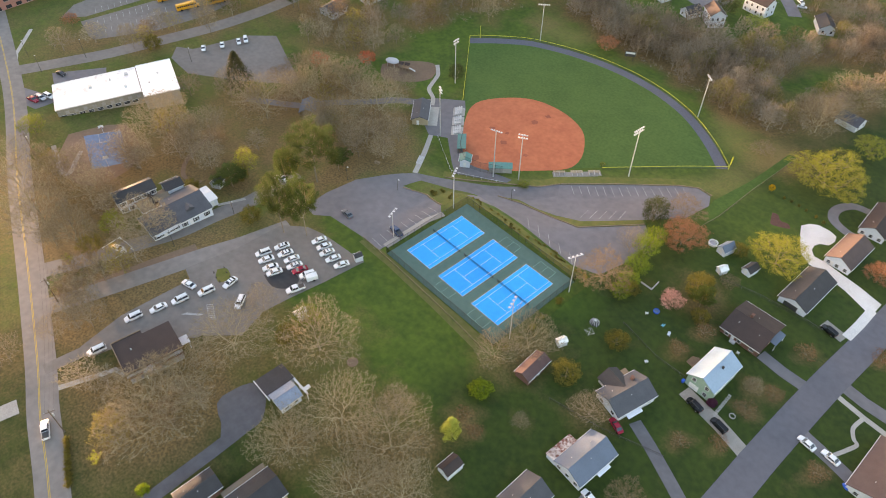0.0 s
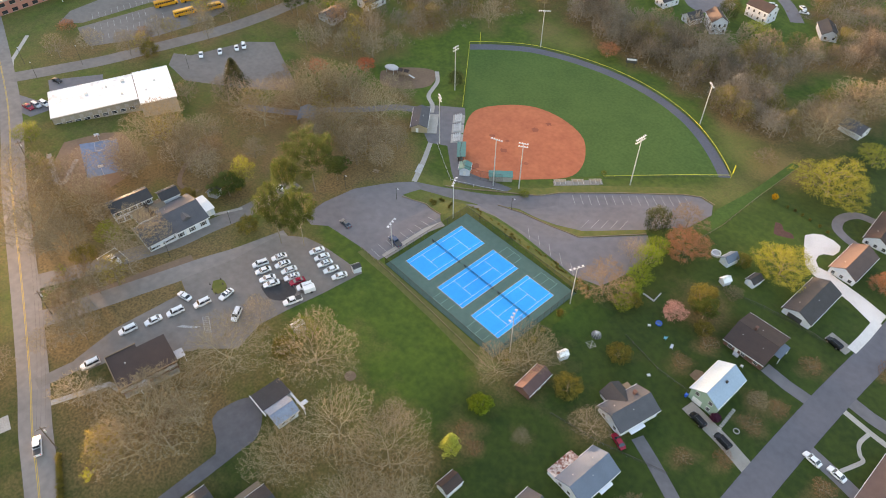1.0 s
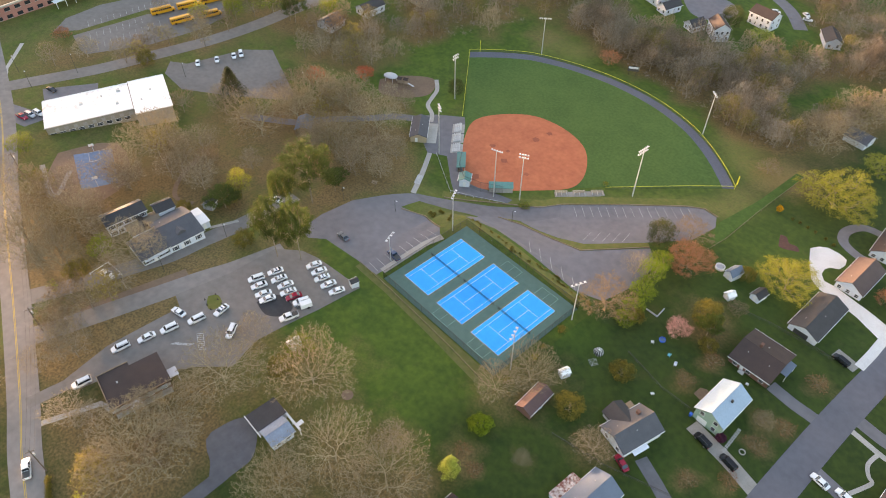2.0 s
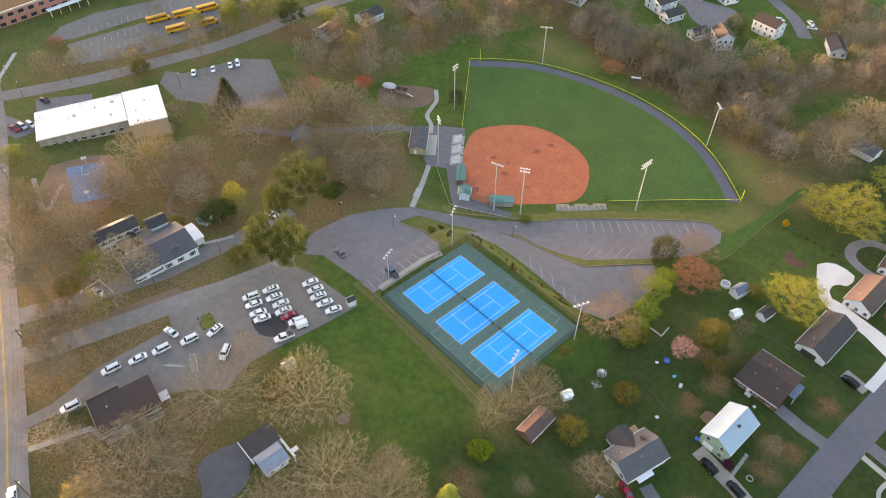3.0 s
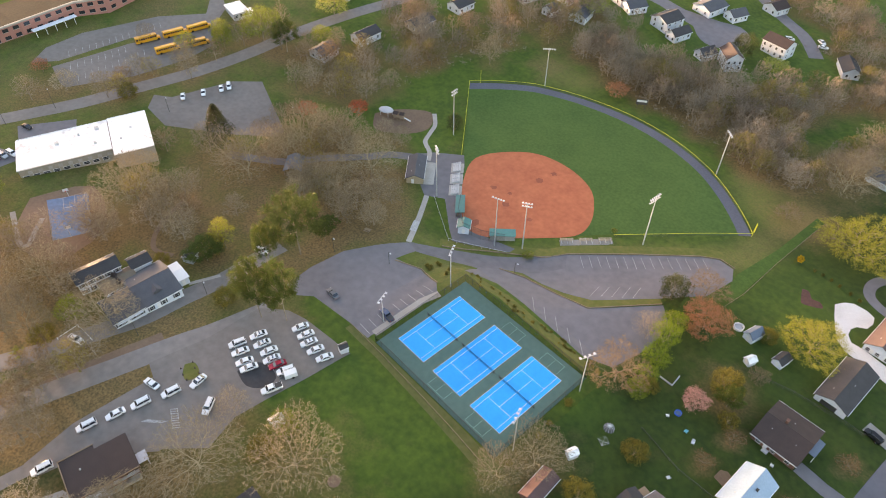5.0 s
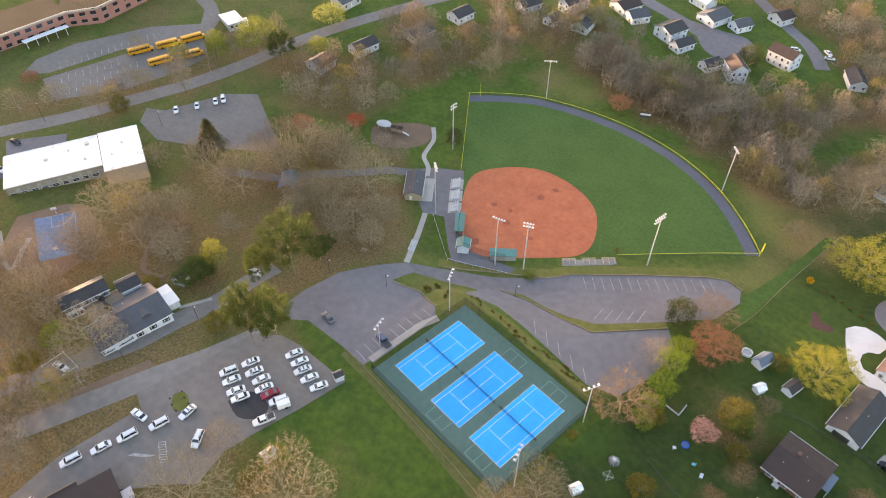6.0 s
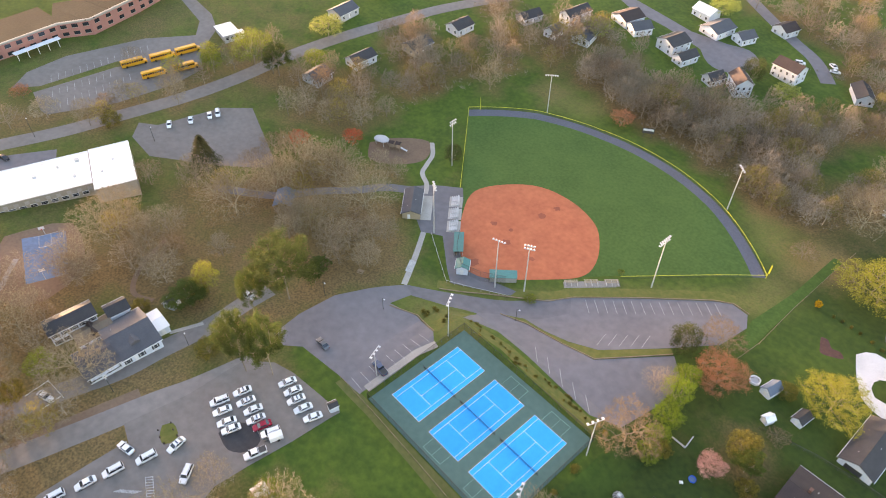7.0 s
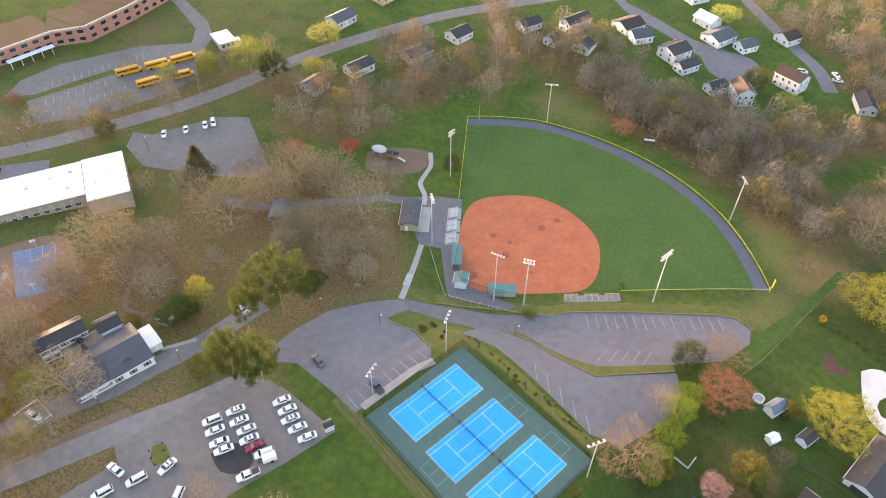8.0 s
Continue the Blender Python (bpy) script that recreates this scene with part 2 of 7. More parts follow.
M["plastic_blue"] = material("plastic_blue", (0.02, 0.14, 0.7), (0.02, 0.1, 0.5), 0.4, bump=0)
M["foam_yellow"] = material("foam_yellow", (0.75, 0.72, 0.05), (0.65, 0.62, 0.05), 0.6, bump=0)
M["net_black"] = netting("net_black", (0.02, 0.025, 0.022), 0.3)
M["net_grey"] = netting("net_grey", (0.2, 0.2, 0.2), 0.18)
M["net_tennis"] = netting("net_tennis", (0.015, 0.015, 0.02), 0.26)


# ---- mesh building ----
class Soup:
    """Collects corners and faces for one mesh."""

    def __init__(self):
        self.v, self.f = [], []

    def add(self, verts, faces):
        n = len(self.v)
        self.v += [tuple(p) for p in verts]
        self.f += [tuple(i + n for i in face) for face in faces]
        return self

    def box(self, x0, y0, z0, x1, y1, z1):
        p = [(x, y, z) for z in (z0, z1) for x, y in ((x0, y0), (x1, y0), (x1, y1), (x0, y1))]
        return self.add(p, [(3, 2, 1, 0), (4, 5, 6, 7), (0, 1, 5, 4), (1, 2, 6, 5), (2, 3, 7, 6), (3, 0, 4, 7)])

    def soft_box(self, x0, y0, z0, x1, y1, z1, b):
        """A box whose upper edges are chamfered by b."""
        p = [(x, y, z0) for x, y in ((x0, y0), (x1, y0), (x1, y1), (x0, y1))]
        p += [(x, y, z1 - b) for x, y in ((x0, y0), (x1, y0), (x1, y1), (x0, y1))]
        p += [(x, y, z1) for x, y in ((x0 + b, y0 + b), (x1 - b, y0 + b), (x1 - b, y1 - b), (x0 + b, y1 - b))]
        f = [(3, 2, 1, 0), (8, 9, 10, 11)]
        for k in (0, 4):
            f += [(k + i, k + (i + 1) % 4, k + 4 + (i + 1) % 4, k + 4 + i) for i in range(4)]
        return self.add(p, f)

    def tube(self, p0, p1, r0, r1, n=6, cap=True):
        p0, p1 = Vector(p0), Vector(p1)
        d = (p1 - p0).normalized()
        u = d.orthogonal().normalized()
        w = d.cross(u)
        ring = [(math.cos(math.tau * i / n), math.sin(math.tau * i / n)) for i in range(n)]
        pts = [p0 + r0 * (c * u + s * w) for c, s in ring] + [p1 + r1 * (c * u + s * w) for c, s in ring]
        f = [(i, (i + 1) % n, n + (i + 1) % n, n + i) for i in range(n)]
        if cap:
            f += [tuple(range(n - 1, -1, -1)), tuple(range(n, 2 * n))]
        return self.add(pts, f)

    def prism(self, outline, axis, lo, hi):
        """An outline (two numbers a corner, anticlockwise seen along the axis) drawn out along axis 0, 1 or 2."""
        n = len(outline)

        def place(p, h):
            return {0: (h, p[0], p[1]), 1: (p[1], h, p[0]), 2: (p[0], p[1], h)}[axis]

        pts = [place(p, lo) for p in outline] + [place(p, hi) for p in outline]
        f = [(i, (i + 1) % n, n + (i + 1) % n, n + i) for i in range(n)]
        return self.add(pts, f + [tuple(range(n - 1, -1, -1)), tuple(range(n, 2 * n))])

    def loft(self, rings, closed=True):
        """Skins rings of equal count one after another, with both ends closed."""
        n = len(rings[0])
        pts = [p for r in rings for p in r]
        f = []
        for k in range(len(rings) - 1):
            f += [(k * n + i, k * n + (i + 1) % n, (k + 1) * n + (i + 1) % n, (k + 1) * n + i) for i in range(n)]
        if closed:
            f += [tuple(range(n - 1, -1, -1)), tuple((len(rings) - 1) * n + i for i in range(n))]
        return self.add(pts, f)

    def mesh(self, name, mat, smooth=False):
        me = bpy.data.meshes.new(name)
        me.from_pydata(self.v, [], self.f)
        me.materials.append(mat)
        if smooth:
            me.polygons.foreach_set("use_smooth", [True] * len(me.polygons))
        me.update()
        return me


def part(name, soup, mat, parent, label="", kind="", smooth=False):
    ob = new(name, soup.mesh(name, mat, smooth))
    ob.parent = parent
    return tagged(ob, label, kind=kind)


def thing(name, x, y, rz, label, category, group="", kind="", z=None):
    ob = new(name)
    ob.location = (x, y, lie(x, y) if z is None else z)
    ob.rotation_euler = (0, 0, radians(rz))
    return tagged(ob, label, category, group, kind)


# ---- the lie of the land ----
HILLS = (-0.56, 0.59, 0.89, 0.81, 1.28, -4.37, -3.72, 2.16, 4.5, 3.2, -3.9, -2.37, -0.7, 1.31, 2.87, -0.97)
STEP = 4.0


def ease(a, b, v):
    t = np.clip((v - a) / (b - a), 0, 1)
    return t * t * (3 - 2 * t)


def land(x, y):
    """Height of the ground: a slope with soft hills, levelled for the ball field and the tennis terrace, flat far away."""
    x, y = np.asarray(x, float), np.asarray(y, float)
    z = -3.22 - 4.4 * np.clip(x, -300, 220) / 100 - 1.93 * np.clip(y, -220, 380) / 100
    k = 0
    for hx in (-200, -110, -20, 70):
        for hy in (-90, 0, 90, 190):
            z = z + HILLS[k] * np.exp(-((x - hx) ** 2 + (y - hy) ** 2) / (2 * 75.0 ** 2))
            k += 1
    z = z + (-8 - z) * (1 - ease(50, 74, np.hypot(x + 27, y - 98)))
    off = np.hypot(np.maximum(np.maximum(-6.5 - x, 0), x - 47.5), np.maximum(np.maximum(-7 - y, 0), y - 31))
    return z * ease(0, 9, off)


def lie(x, y):
    """The height of the ground sheet itself at a place, on its triangles."""
    i, j = math.floor(x / STEP), math.floor(y / STEP)
    u, v = x / STEP - i, y / STEP - j
    z = land(np.array([i, i + 1, i + 1, i]) * STEP, np.array([j, j, j + 1, j + 1]) * STEP)
    if u >= v:
        return float(z[0] + u * (z[1] - z[0]) + v * (z[2] - z[1]))
    return float(z[0] + v * (z[3] - z[0]) + u * (z[2] - z[3]))


def drape(name, outline, lift, mat, label="", category="", kind="structure", parent=None, band=False, centre=None):
    """A flat outline laid on the ground, cut along the ground's own triangles and lifted a little."""
    bm = bmesh.new()
    vs = [bm.verts.new((x, y, 0)) for x, y in outline]
    n = len(vs)
    if band:
        for k in range(n // 2 - 1):
            bm.faces.new((vs[k], vs[k + 1], vs[n - 2 - k], vs[n - 1 - k]))
    elif centre:
        mid = bm.verts.new((*centre, 0))
        for k in range(n):
            bm.faces.new((mid, vs[k], vs[(k + 1) % n]))
    else:
        bm.faces.new(vs)
    bm.normal_update()
    bmesh.ops.triangulate(bm, faces=bm.faces[:])
    xs, ys = [p[0] for p in outline], [p[1] for p in outline]
    cuts = [((k * STEP, 0, 0), (1, 0, 0)) for k in range(math.ceil(min(xs) / STEP), math.floor(max(xs) / STEP) + 1)]
    cuts += [((0, k * STEP, 0), (0, 1, 0)) for k in range(math.ceil(min(ys) / STEP), math.floor(max(ys) / STEP) + 1)]
    ds = [p[0] - p[1] for p in outline]
    cuts += [((k * STEP, 0, 0), (1, -1, 0)) for k in range(math.ceil(min(ds) / STEP), math.floor(max(ds) / STEP) + 1)]
    for co, no in cuts:
        bmesh.ops.bisect_plane(bm, geom=bm.verts[:] + bm.edges[:] + bm.faces[:], plane_co=co, plane_no=no, dist=1e-4)
    for v in bm.verts:
        v.co.z = lie(v.co.x, v.co.y) + lift
    bmesh.ops.recalc_face_normals(bm, faces=bm.faces[:])
    for f in bm.faces:
        if f.normal.z < 0:
            f.normal_flip()
    me = bpy.data.meshes.new(name)
    bm.to_mesh(me)
    bm.free()
    me.materials.append(mat)
    ob = new(name, me)
    if parent:
        ob.parent = parent
        return tagged(ob, label)
    return tagged(ob, label, category, kind=kind)


def strip(line, width):
    """The outline of a band of that width along a line."""
    left, right = [], []
    for k, p in enumerate(line):
        a, b = Vector(line[max(k - 1, 0)]), Vector(line[min(k + 1, len(line) - 1)])
        n = (b - a).normalized()
        n = Vector((-n.y, n.x)) * width / 2
        left.append((p[0] + n.x, p[1] + n.y))
        right.append((p[0] - n.x, p[1] - n.y))
    return right + left[::-1]


def curve(line, n=6):
    """A smooth line through the given corners."""
    out = []
    for k in range(len(line) - 1):
        p = [Vector(line[max(0, min(len(line) - 1, k + i))]) for i in (-1, 0, 1, 2)]
        for s in range(n):
            t = s / n
            q = 0.5 * (2 * p[1] + (p[2] - p[0]) * t + (2 * p[0] - 5 * p[1] + 4 * p[2] - p[3]) * t * t + (3 * p[1] - p[0] - 3 * p[2] + p[3]) * t ** 3)
            out.append(tuple(q))
    return out + [tuple(line[-1])]


def inside(x, y, outline):
    hit = False
    for (x0, y0), (x1, y1) in zip(outline, outline[1:] + outline[:1]):
        if (y0 > y) != (y1 > y) and x < (x1 - x0) * (y - y0) / (y1 - y0) + x0:
            hit = not hit
    return hit

# ---- where the trees stand: x, y, height, crown radius ----
BARE_BIG = [(-104.5, -29.5, 17, 12), (-94.6, 7, 18, 13.5), (-97, 36, 17, 12), (-89.5, 45, 16, 11), (-70, 44, 16, 11), (-70, 24.5, 15, 9.5), (-95.5, 24, 15, 9.5),
            (-94.7, -81, 17, 11), (-76.5, -82.8, 16, 10), (-66, -77, 13, 8), (-112.5, -78.6, 15, 9), (-56, -58.9, 14, 9), (-82.4, -66, 14, 8.5), (-98.2, -45.2, 13, 8),
            (0.5, -61.2, 13, 11), (15, -43.6, 13, 11.5), (7.8, -86.1, 15, 13), (36.5, -52, 13, 10.5), (50.3, -47.2, 13, 11), (34, -66.5, 12, 8.2), (53, -61, 11, 8.4), (61.6, -53, 11, 7.6), (2.4, -76.4, 12, 8.5), (51.6, 1.0, 12, 8), (47.8, -8.5, 8, 6), (51.8, 173.0, 15, 12), (52.5, 201, 14, 12)]
BARE_MID = [(-45.5, 26, 10, 5), (-56, 20.5, 12, 5.5), (-52, 39, 11, 5), (41.8, -38.6, 6, 5), (-101, -59, 12, 6.5), (-98, -47.4, 12, 6), (45.5, 55.8, 11, 4.6), (-47.6, -66.6, 13, 7), (-116.1, 3.6, 13, 7), (-96.4, -16.5, 13, 7), (-7.0, -47.5, 9, 5), (-31.9, -86.6, 13, 6), (-98, -66.6, 14, 7), (66.0, -17.4, 4, 2.5), (75.7, -1.6, 7, 5.5), (-96.7, 132.6, 14, 6), (-41.8, 174.7, 13, 6), (-60.8, 293.4, 14, 8), (-34.2, -95.8, 9, 4), (-91.6, -45.7, 12, 6), (-34.7, -107.5, 10, 5), (-77.6, 64.5, 9, 5), (-6.7, 301.0, 13, 7), (-76.8, -26.5, 12, 6), (100.1, 39.5, 4, 3), (-202.3, 20.4, 9, 5), (-171.3, 22.6, 14, 6), (-172.2, -11.3, 12, 6), ]
TAN = [(-126.5, -8.8, 10, 6), (49.2, 36.4, 11, 8.8), (47.5, 85.0, 8, 7), (75.0, 68.1, 4, 3.2), (-112.1, 42.1, 11, 7), (-116.8, 36.5, 9, 6), (-112.5, 25.0, 9, 5.5), (96.1, -12.3, 5, 5), (-122.0, 144.6, 9, 7), (45.1, 141.6, 6, 5), (-143.3, 132.1, 9, 7)]
ORANGE = [(54.5, 72.5, 8.5, 7.6), (105.2, 107.8, 7, 5), (-204.3, -24.7, 6, 4), (-43.3, 157.1, 7, 5)]
RUSSET = [(80.7, 45.4, 4, 3), (102.4, 32.3, 2, 3.2), (103.9, 62.6, 2.4, 3.2), (119.9, 78.0, 3, 3.5), (103.0, 18.4, 1.6, 2.6), (96.0, 10.5, 1.6, 2.6), (105.0, 42.5, 2, 2.8), (54.5, -26.5, 1.6, 2.4), (60, -27.8, 1.4, 2.2), (124, 30.5, 2, 3), (79, 34.3, 3.4, 2.8), (99, 41, 2.2, 2)]
YELLOW = [(71.2, 141, 12, 14), (79.8, 88.6, 9.5, 9.6), (73.7, 173.1, 9, 7), (-183.5, 29.9, 11, 4.5), (-64.8, -18.4, 13, 4), (-184.0, 47.0, 11, 5)]
OLIVE = [(-61.5, -75, 5, 4.2), (-70, -37, 4, 3), (-167.5, -4.5, 6, 4.5), (66.3, 22.3, 4.5, 4), (64.2, 2.5, 5, 4.6), (6.1, -48.1, 4, 4), (71.2, 56.7, 9, 5.2), (69.4, 83.7, 4, 3.4), (77, 48.8, 4, 3.2), (-43, -30, 5, 4), (-60, -5, 5, 4.5), (-66, -22, 6, 5), (57, 41.5, 4, 3)]
GREEN = [ (-63.5, -65.8, 9, 4), (-134.8, -66.0, 8, 5), (4.3, -40.3, 5, 4), (9.5, 88.2, 2, 1.2), (-2.5, 57.5, 1.6, 2.2), (-173.5, 62.0, 16, 10), (-156.3, 82.5, 9, 5), (-177.9, 44.7, 11, 5)]
BUSHY = [(50.1, 57.9, 9, 4.4), (49.1, 63.9, 8.5, 4), (52.3, 51.0, 6, 4.2), (54.0, 44.2, 4, 3.6), (55.3, 38.4, 3.6, 3.4)]
BRIGHT = [(52.7, -18.7, 3.6, 3.7), (20.8, -97.3, 2.2, 1.8)]
LIME = [(56.9, -33.0, 8.2, 2.9)]
LIME_BIG = [(-173.5, 101.6, 9.5, 8.3), (-9.0, 229.3, 7, 6), (-67.9, 272.2, 9, 8), (-94.9, 203.9, 9, 8)]
RED = [(-115.3, 46.3, 7, 4.2), (-103.7, 63.6, 7, 4)]
YELLOW_LOW = [(6.6, -102.2, 3.0, 2.6), (-60.5, -82, 3, 3)]
PINE = [(74.0, 53.5, 9, 4), (-47.6, -1.6, 26, 10), (-31.2, -25.4, 25, 6), (-46.9, -13.4, 21, 4), (-25.6, -20.6, 25, 5.6), (-63.0, -25.8, 9, 6), (-48.5, 8.5, 9, 3), (-160.5, 66.0, 16, 7), (-51.4, 12.6, 7, 3.4)]
CONE = [(-121, 10.5, 17, 6.4)]
ROUND = [(-72.1, 88.5, 7, 4), (41.4, 75.4, 9.5, 5.6), (-66, -40, 4, 3), (-26.4, 231.5, 10, 7)]
PINK = [(67.9, 47.0, 5.2, 3.7)]
WHITE = [(10.0, 207.8, 8, 4.5)]
WOODS = [
    ([(-79, 169), (-36, 163), (6, 160), (35, 153), (46, 164), (61, 220), (35, 277), (19, 241), (-15, 210), (-34, 198), (-80, 192)], 146, "brown"),
    ([(-118, 2), (-107, 32), (-112, 50), (-86, 71), (-42, 30), (-50, 9), (-76, 12), (-77, -21), (-116, -16)], 22, "tan"),
    ([(-113, -73), (-107, -43), (-113, -18), (-87, -16), (-77, -27), (-92, -46), (-66, -70), (-57, -90)], 18, "tan"),
    ([(-54, -87), (-40, -60), (-31, -66), (-31, -78), (-31, -94)], 7, "tan"),
    ([(-20, -96), (0, -68), (12, -70), (17, -80), (13, -99), (8, -106)], 8, "tan"),
    ([(-161, 124), (-135, 150), (-117, 166), (-92, 155), (-103, 134), (-106, 106), (-111, 80), (-129, 76)], 30, "brown"),
    ([(-155, 170), (-140, 200), (-114, 194), (-97, 216), (-91, 176), (-114, 162)], 13, "brown"),
    ([(-204, -31), (-181, 3), (-180, 39), (-178, 80), (-153, 58), (-166, 45), (-164, 0), (-184, -38)], 12, "tan"),
    ([(-60, 300), (-27, 372), (17, 270), (-2, 285), (-28, 290)], 22, "brown"),
    ([(-156, 60), (-154, 90), (-131, 100), (-108, 88), (-104, 62), (-122, 46)], 16, "tan"),
    ([(-126, 160), (-115, 205), (-87, 211), (-59, 209), (-76, 181), (-104, 152)], 14, "brown"),
    ([(-12, 262), (20, 262), (48, 250), (60, 225), (75, 250), (70, 300), (20, 310)], 30, "brown"),
]
CLEARING = [(21, 197), (26, 228), (47, 240), (62, 226), (52, 214), (38, 200), (41, 180), (35, 168), (28, 180)]
rnd = random.Random(7)
WOOD_TREES = []
for outline, count, sort in WOODS:
    xs, ys = [p[0] for p in outline], [p[1] for p in outline]
    placed = 0
    for _ in range(4000):
        x, y = rnd.uniform(min(xs), max(xs)), rnd.uniform(min(ys), max(ys))
        if placed >= count:
            break
        if inside(x, y, outline) and not inside(x, y, CLEARING) and (x + 111) ** 2 + (y + 50) ** 2 > 250 and all((x - q[0]) ** 2 + (y - q[1]) ** 2 > 14 for q in WOOD_TREES):
            WOOD_TREES.append((x, y, rnd.uniform(9, 14), rnd.uniform(4.0, 6.2), sort))
            placed += 1

# ---- ground ----
SHADY = [(t[0], t[1], t[3]) for t in BARE_BIG + BARE_MID + PINE] + [(t[0], t[1], 6.0) for t in WOOD_TREES]
SHADY += [(t[0], t[1], t[3] * 0.9) for t in RUSSET * 2]
SHADY += [(x, y, 8.0) for x, y in ((-34, -70), (-35, -78), (-33, -63), (-46, -46), (-44, -54), (-44, -37), (-60, 40), (-68, 46), (-75, 38), (-64, 48), (-54, 32), (-53, 20), (-45, 38), (-42, 29), (-60, -20), (-70, -5), (-62, 10), (-52, 20), (-75, -32), (-85, -25), (-95, -40), (-80, 0), (-68, 30), (-100, -10), (-80, 35), (-95, 20))]
SHADY += [(48.5, -60, 3), (54, -40, 2.5), (57, -27, 3), (58, -30, 2)]
# the first five, near the school, paint the lawn a hazy brown
SHADY += [(x, y, 7.0) for x, y in ((-195, -30), (-185, 10), (-175, 60), (-190, 70), (-215, 30), (-175, 30), (-160, 60), (-185, -10), (-230, 40), (-110, -60), (-95, -52), (-85, -62), (-45, -72), (-38, -85), (-60, 20), (-48, 24), (48, 140), (60, 142), (52, 150), (70, 60), (-80, 150), (-43, 13), (-38, 24), (-37, -19), (-48, -10), (-46, 2))]


# dry tint along the field's bank, painting its sunlit tone
DRY = [(x, y, 4.5) for x, y in ((-20, 44), (-10, 53), (0, 61), (6, 71), (14, 80), (22, 88), (30, 96), (38, 104), (45, 108))]
DRY += [(47, 114, 6), (46, 122, 6), (48, 134, 6), (52, 146, 7), (46, 146, 8), (-72, 152, 8), (-60, 156, 7), (-30, 36, 4), (-6, 26, 5), (-14, 29, 5), (-21, 27, 5), (-1, 31, 4), (-10, 33, 5), (30.4, 147.4, 8), (24, 152, 6), (37, 140, 6)]


def ground():
    """One sheet to the horizon; the attribute 'litter' tells where fallen leaves cover the grass, plus a painted hazy
    brown cast.
    """
    far = [60.0, 120.0, 260.0, 600.0, 1400.0, 3000.0]
    xs = [-340 - d for d in far[::-1]] + [-340 + STEP * i for i in range(146)] + [240 + d for d in far]
    ys = [-220 - d for d in far[::-1]] + [-220 + STEP * i for i in range(156)] + [400 + d for d in far]
    gx, gy = np.meshgrid(xs, ys, indexing="ij")
    gz = land(gx, gy)
    n = len(ys)
    verts = np.stack([gx, gy, gz], -1).reshape(-1, 3)
    tris = []
    for i in range(len(xs) - 1):
        for j in range(n - 1):
            k = i * n + j
            tris += [(k, k + n, k + n + 1), (k, k + n + 1, k + 1)]
    me = bpy.data.meshes.new("ground")
    me.from_pydata(verts.tolist(), [], tris)
    cover = np.zeros(len(verts))
    for x, y, r in SHADY:
        cover += np.exp(-((verts[:, 0] - x) ** 2 + (verts[:, 1] - y) ** 2) / (2 * (0.75 * r) ** 2))
    side = 0.67 * verts[:, 0] + 0.74 * verts[:, 1]
    # broad brown cast towards low x and y, painted for warm haze
    cover += 0.55 / (1 + np.exp((side + 48) / 9)) * (verts[:, 0] > -260)
    me.attributes.new("litter", "FLOAT", "POINT").data.foreach_set("value", (1 - np.exp(-0.75 * cover)).tolist())
    dry = np.zeros(len(verts))
    for x, y, r in DRY:
        dry += np.exp(-((verts[:, 0] - x) ** 2 + (verts[:, 1] - y) ** 2) / (2 * (0.7 * r) ** 2))
    me.attributes.new("dry", "FLOAT", "POINT").data.foreach_set("value", (1 - np.exp(-1.0 * dry)).tolist())
    # shade painted into the yard and lower lawns, eased round a sunlit spot
    lawn_shade = 1 / (1 + np.exp(-(verts[:, 0] - 47 + 5 * np.sin(verts[:, 1] * 0.21)) / 3)) + 1 / (1 + np.exp((verts[:, 1] + 62 + 6 * np.sin(verts[:, 0] * 0.17)) / 4)) * (verts[:, 0] > -45)
    me.attributes.new("lawn_shade", "FLOAT", "POINT").data.foreach_set("value", np.clip(lawn_shade * (1 - 0.75 * np.exp(-((verts[:, 0] - 64) ** 2 + (verts[:, 1] - 100) ** 2) / (2 * 20.0 ** 2))), 0, 1).tolist())
    m = material("lawn", (0.074, 0.118, 0.012), (0.036, 0.072, 0.007), 0.95, grain=0.55, patch=0.09, bump=0.5, contrast=0.13)
    t = m.node_tree
    link = t.links.new
    bs = t.nodes["Principled BSDF"]
    green = bs.inputs["Base Color"].links[0].from_socket
    # multiplies the grass colour darker where shade is painted
    shaded, thick = t.nodes.new("ShaderNodeMix"), t.nodes.new("ShaderNodeAttribute")
    thick.attribute_name = "lawn_shade"
    shaded.data_type, shaded.blend_type = "RGBA", "MULTIPLY"
    link(thick.outputs["Fac"], shaded.inputs["Factor"])
    link(green, shaded.inputs[6])
    shaded.inputs[7].default_value = (0.48, 0.51, 0.53, 1)
    green = shaded.outputs[2]
    at, brown, blend, cov, add = (t.nodes.new(k) for k in ("ShaderNodeTexCoord", "ShaderNodeValToRGB", "ShaderNodeMix", "ShaderNodeAttribute", "ShaderNodeMath"))
    spots, fine = t.nodes.new("ShaderNodeTexNoise"), t.nodes.new("ShaderNodeTexNoise")
    cov.attribute_name = "litter"
    spots.inputs["Scale"].default_value, spots.inputs["Detail"].default_value, spots.inputs["Roughness"].default_value = 0.1, 10, 0.62
    fine.inputs["Scale"].default_value, fine.inputs["Detail"].default_value = 1.6, 6
    link(at.outputs["Object"], spots.inputs["Vector"])
    link(at.outputs["Object"], fine.inputs["Vector"])
    brown.color_ramp.elements[0].color, brown.color_ramp.elements[1].color = (0.09, 0.064, 0.025, 1), (0.24, 0.155, 0.064, 1)
    brown.color_ramp.elements[0].position, brown.color_ramp.elements[1].position = 0.3, 0.7
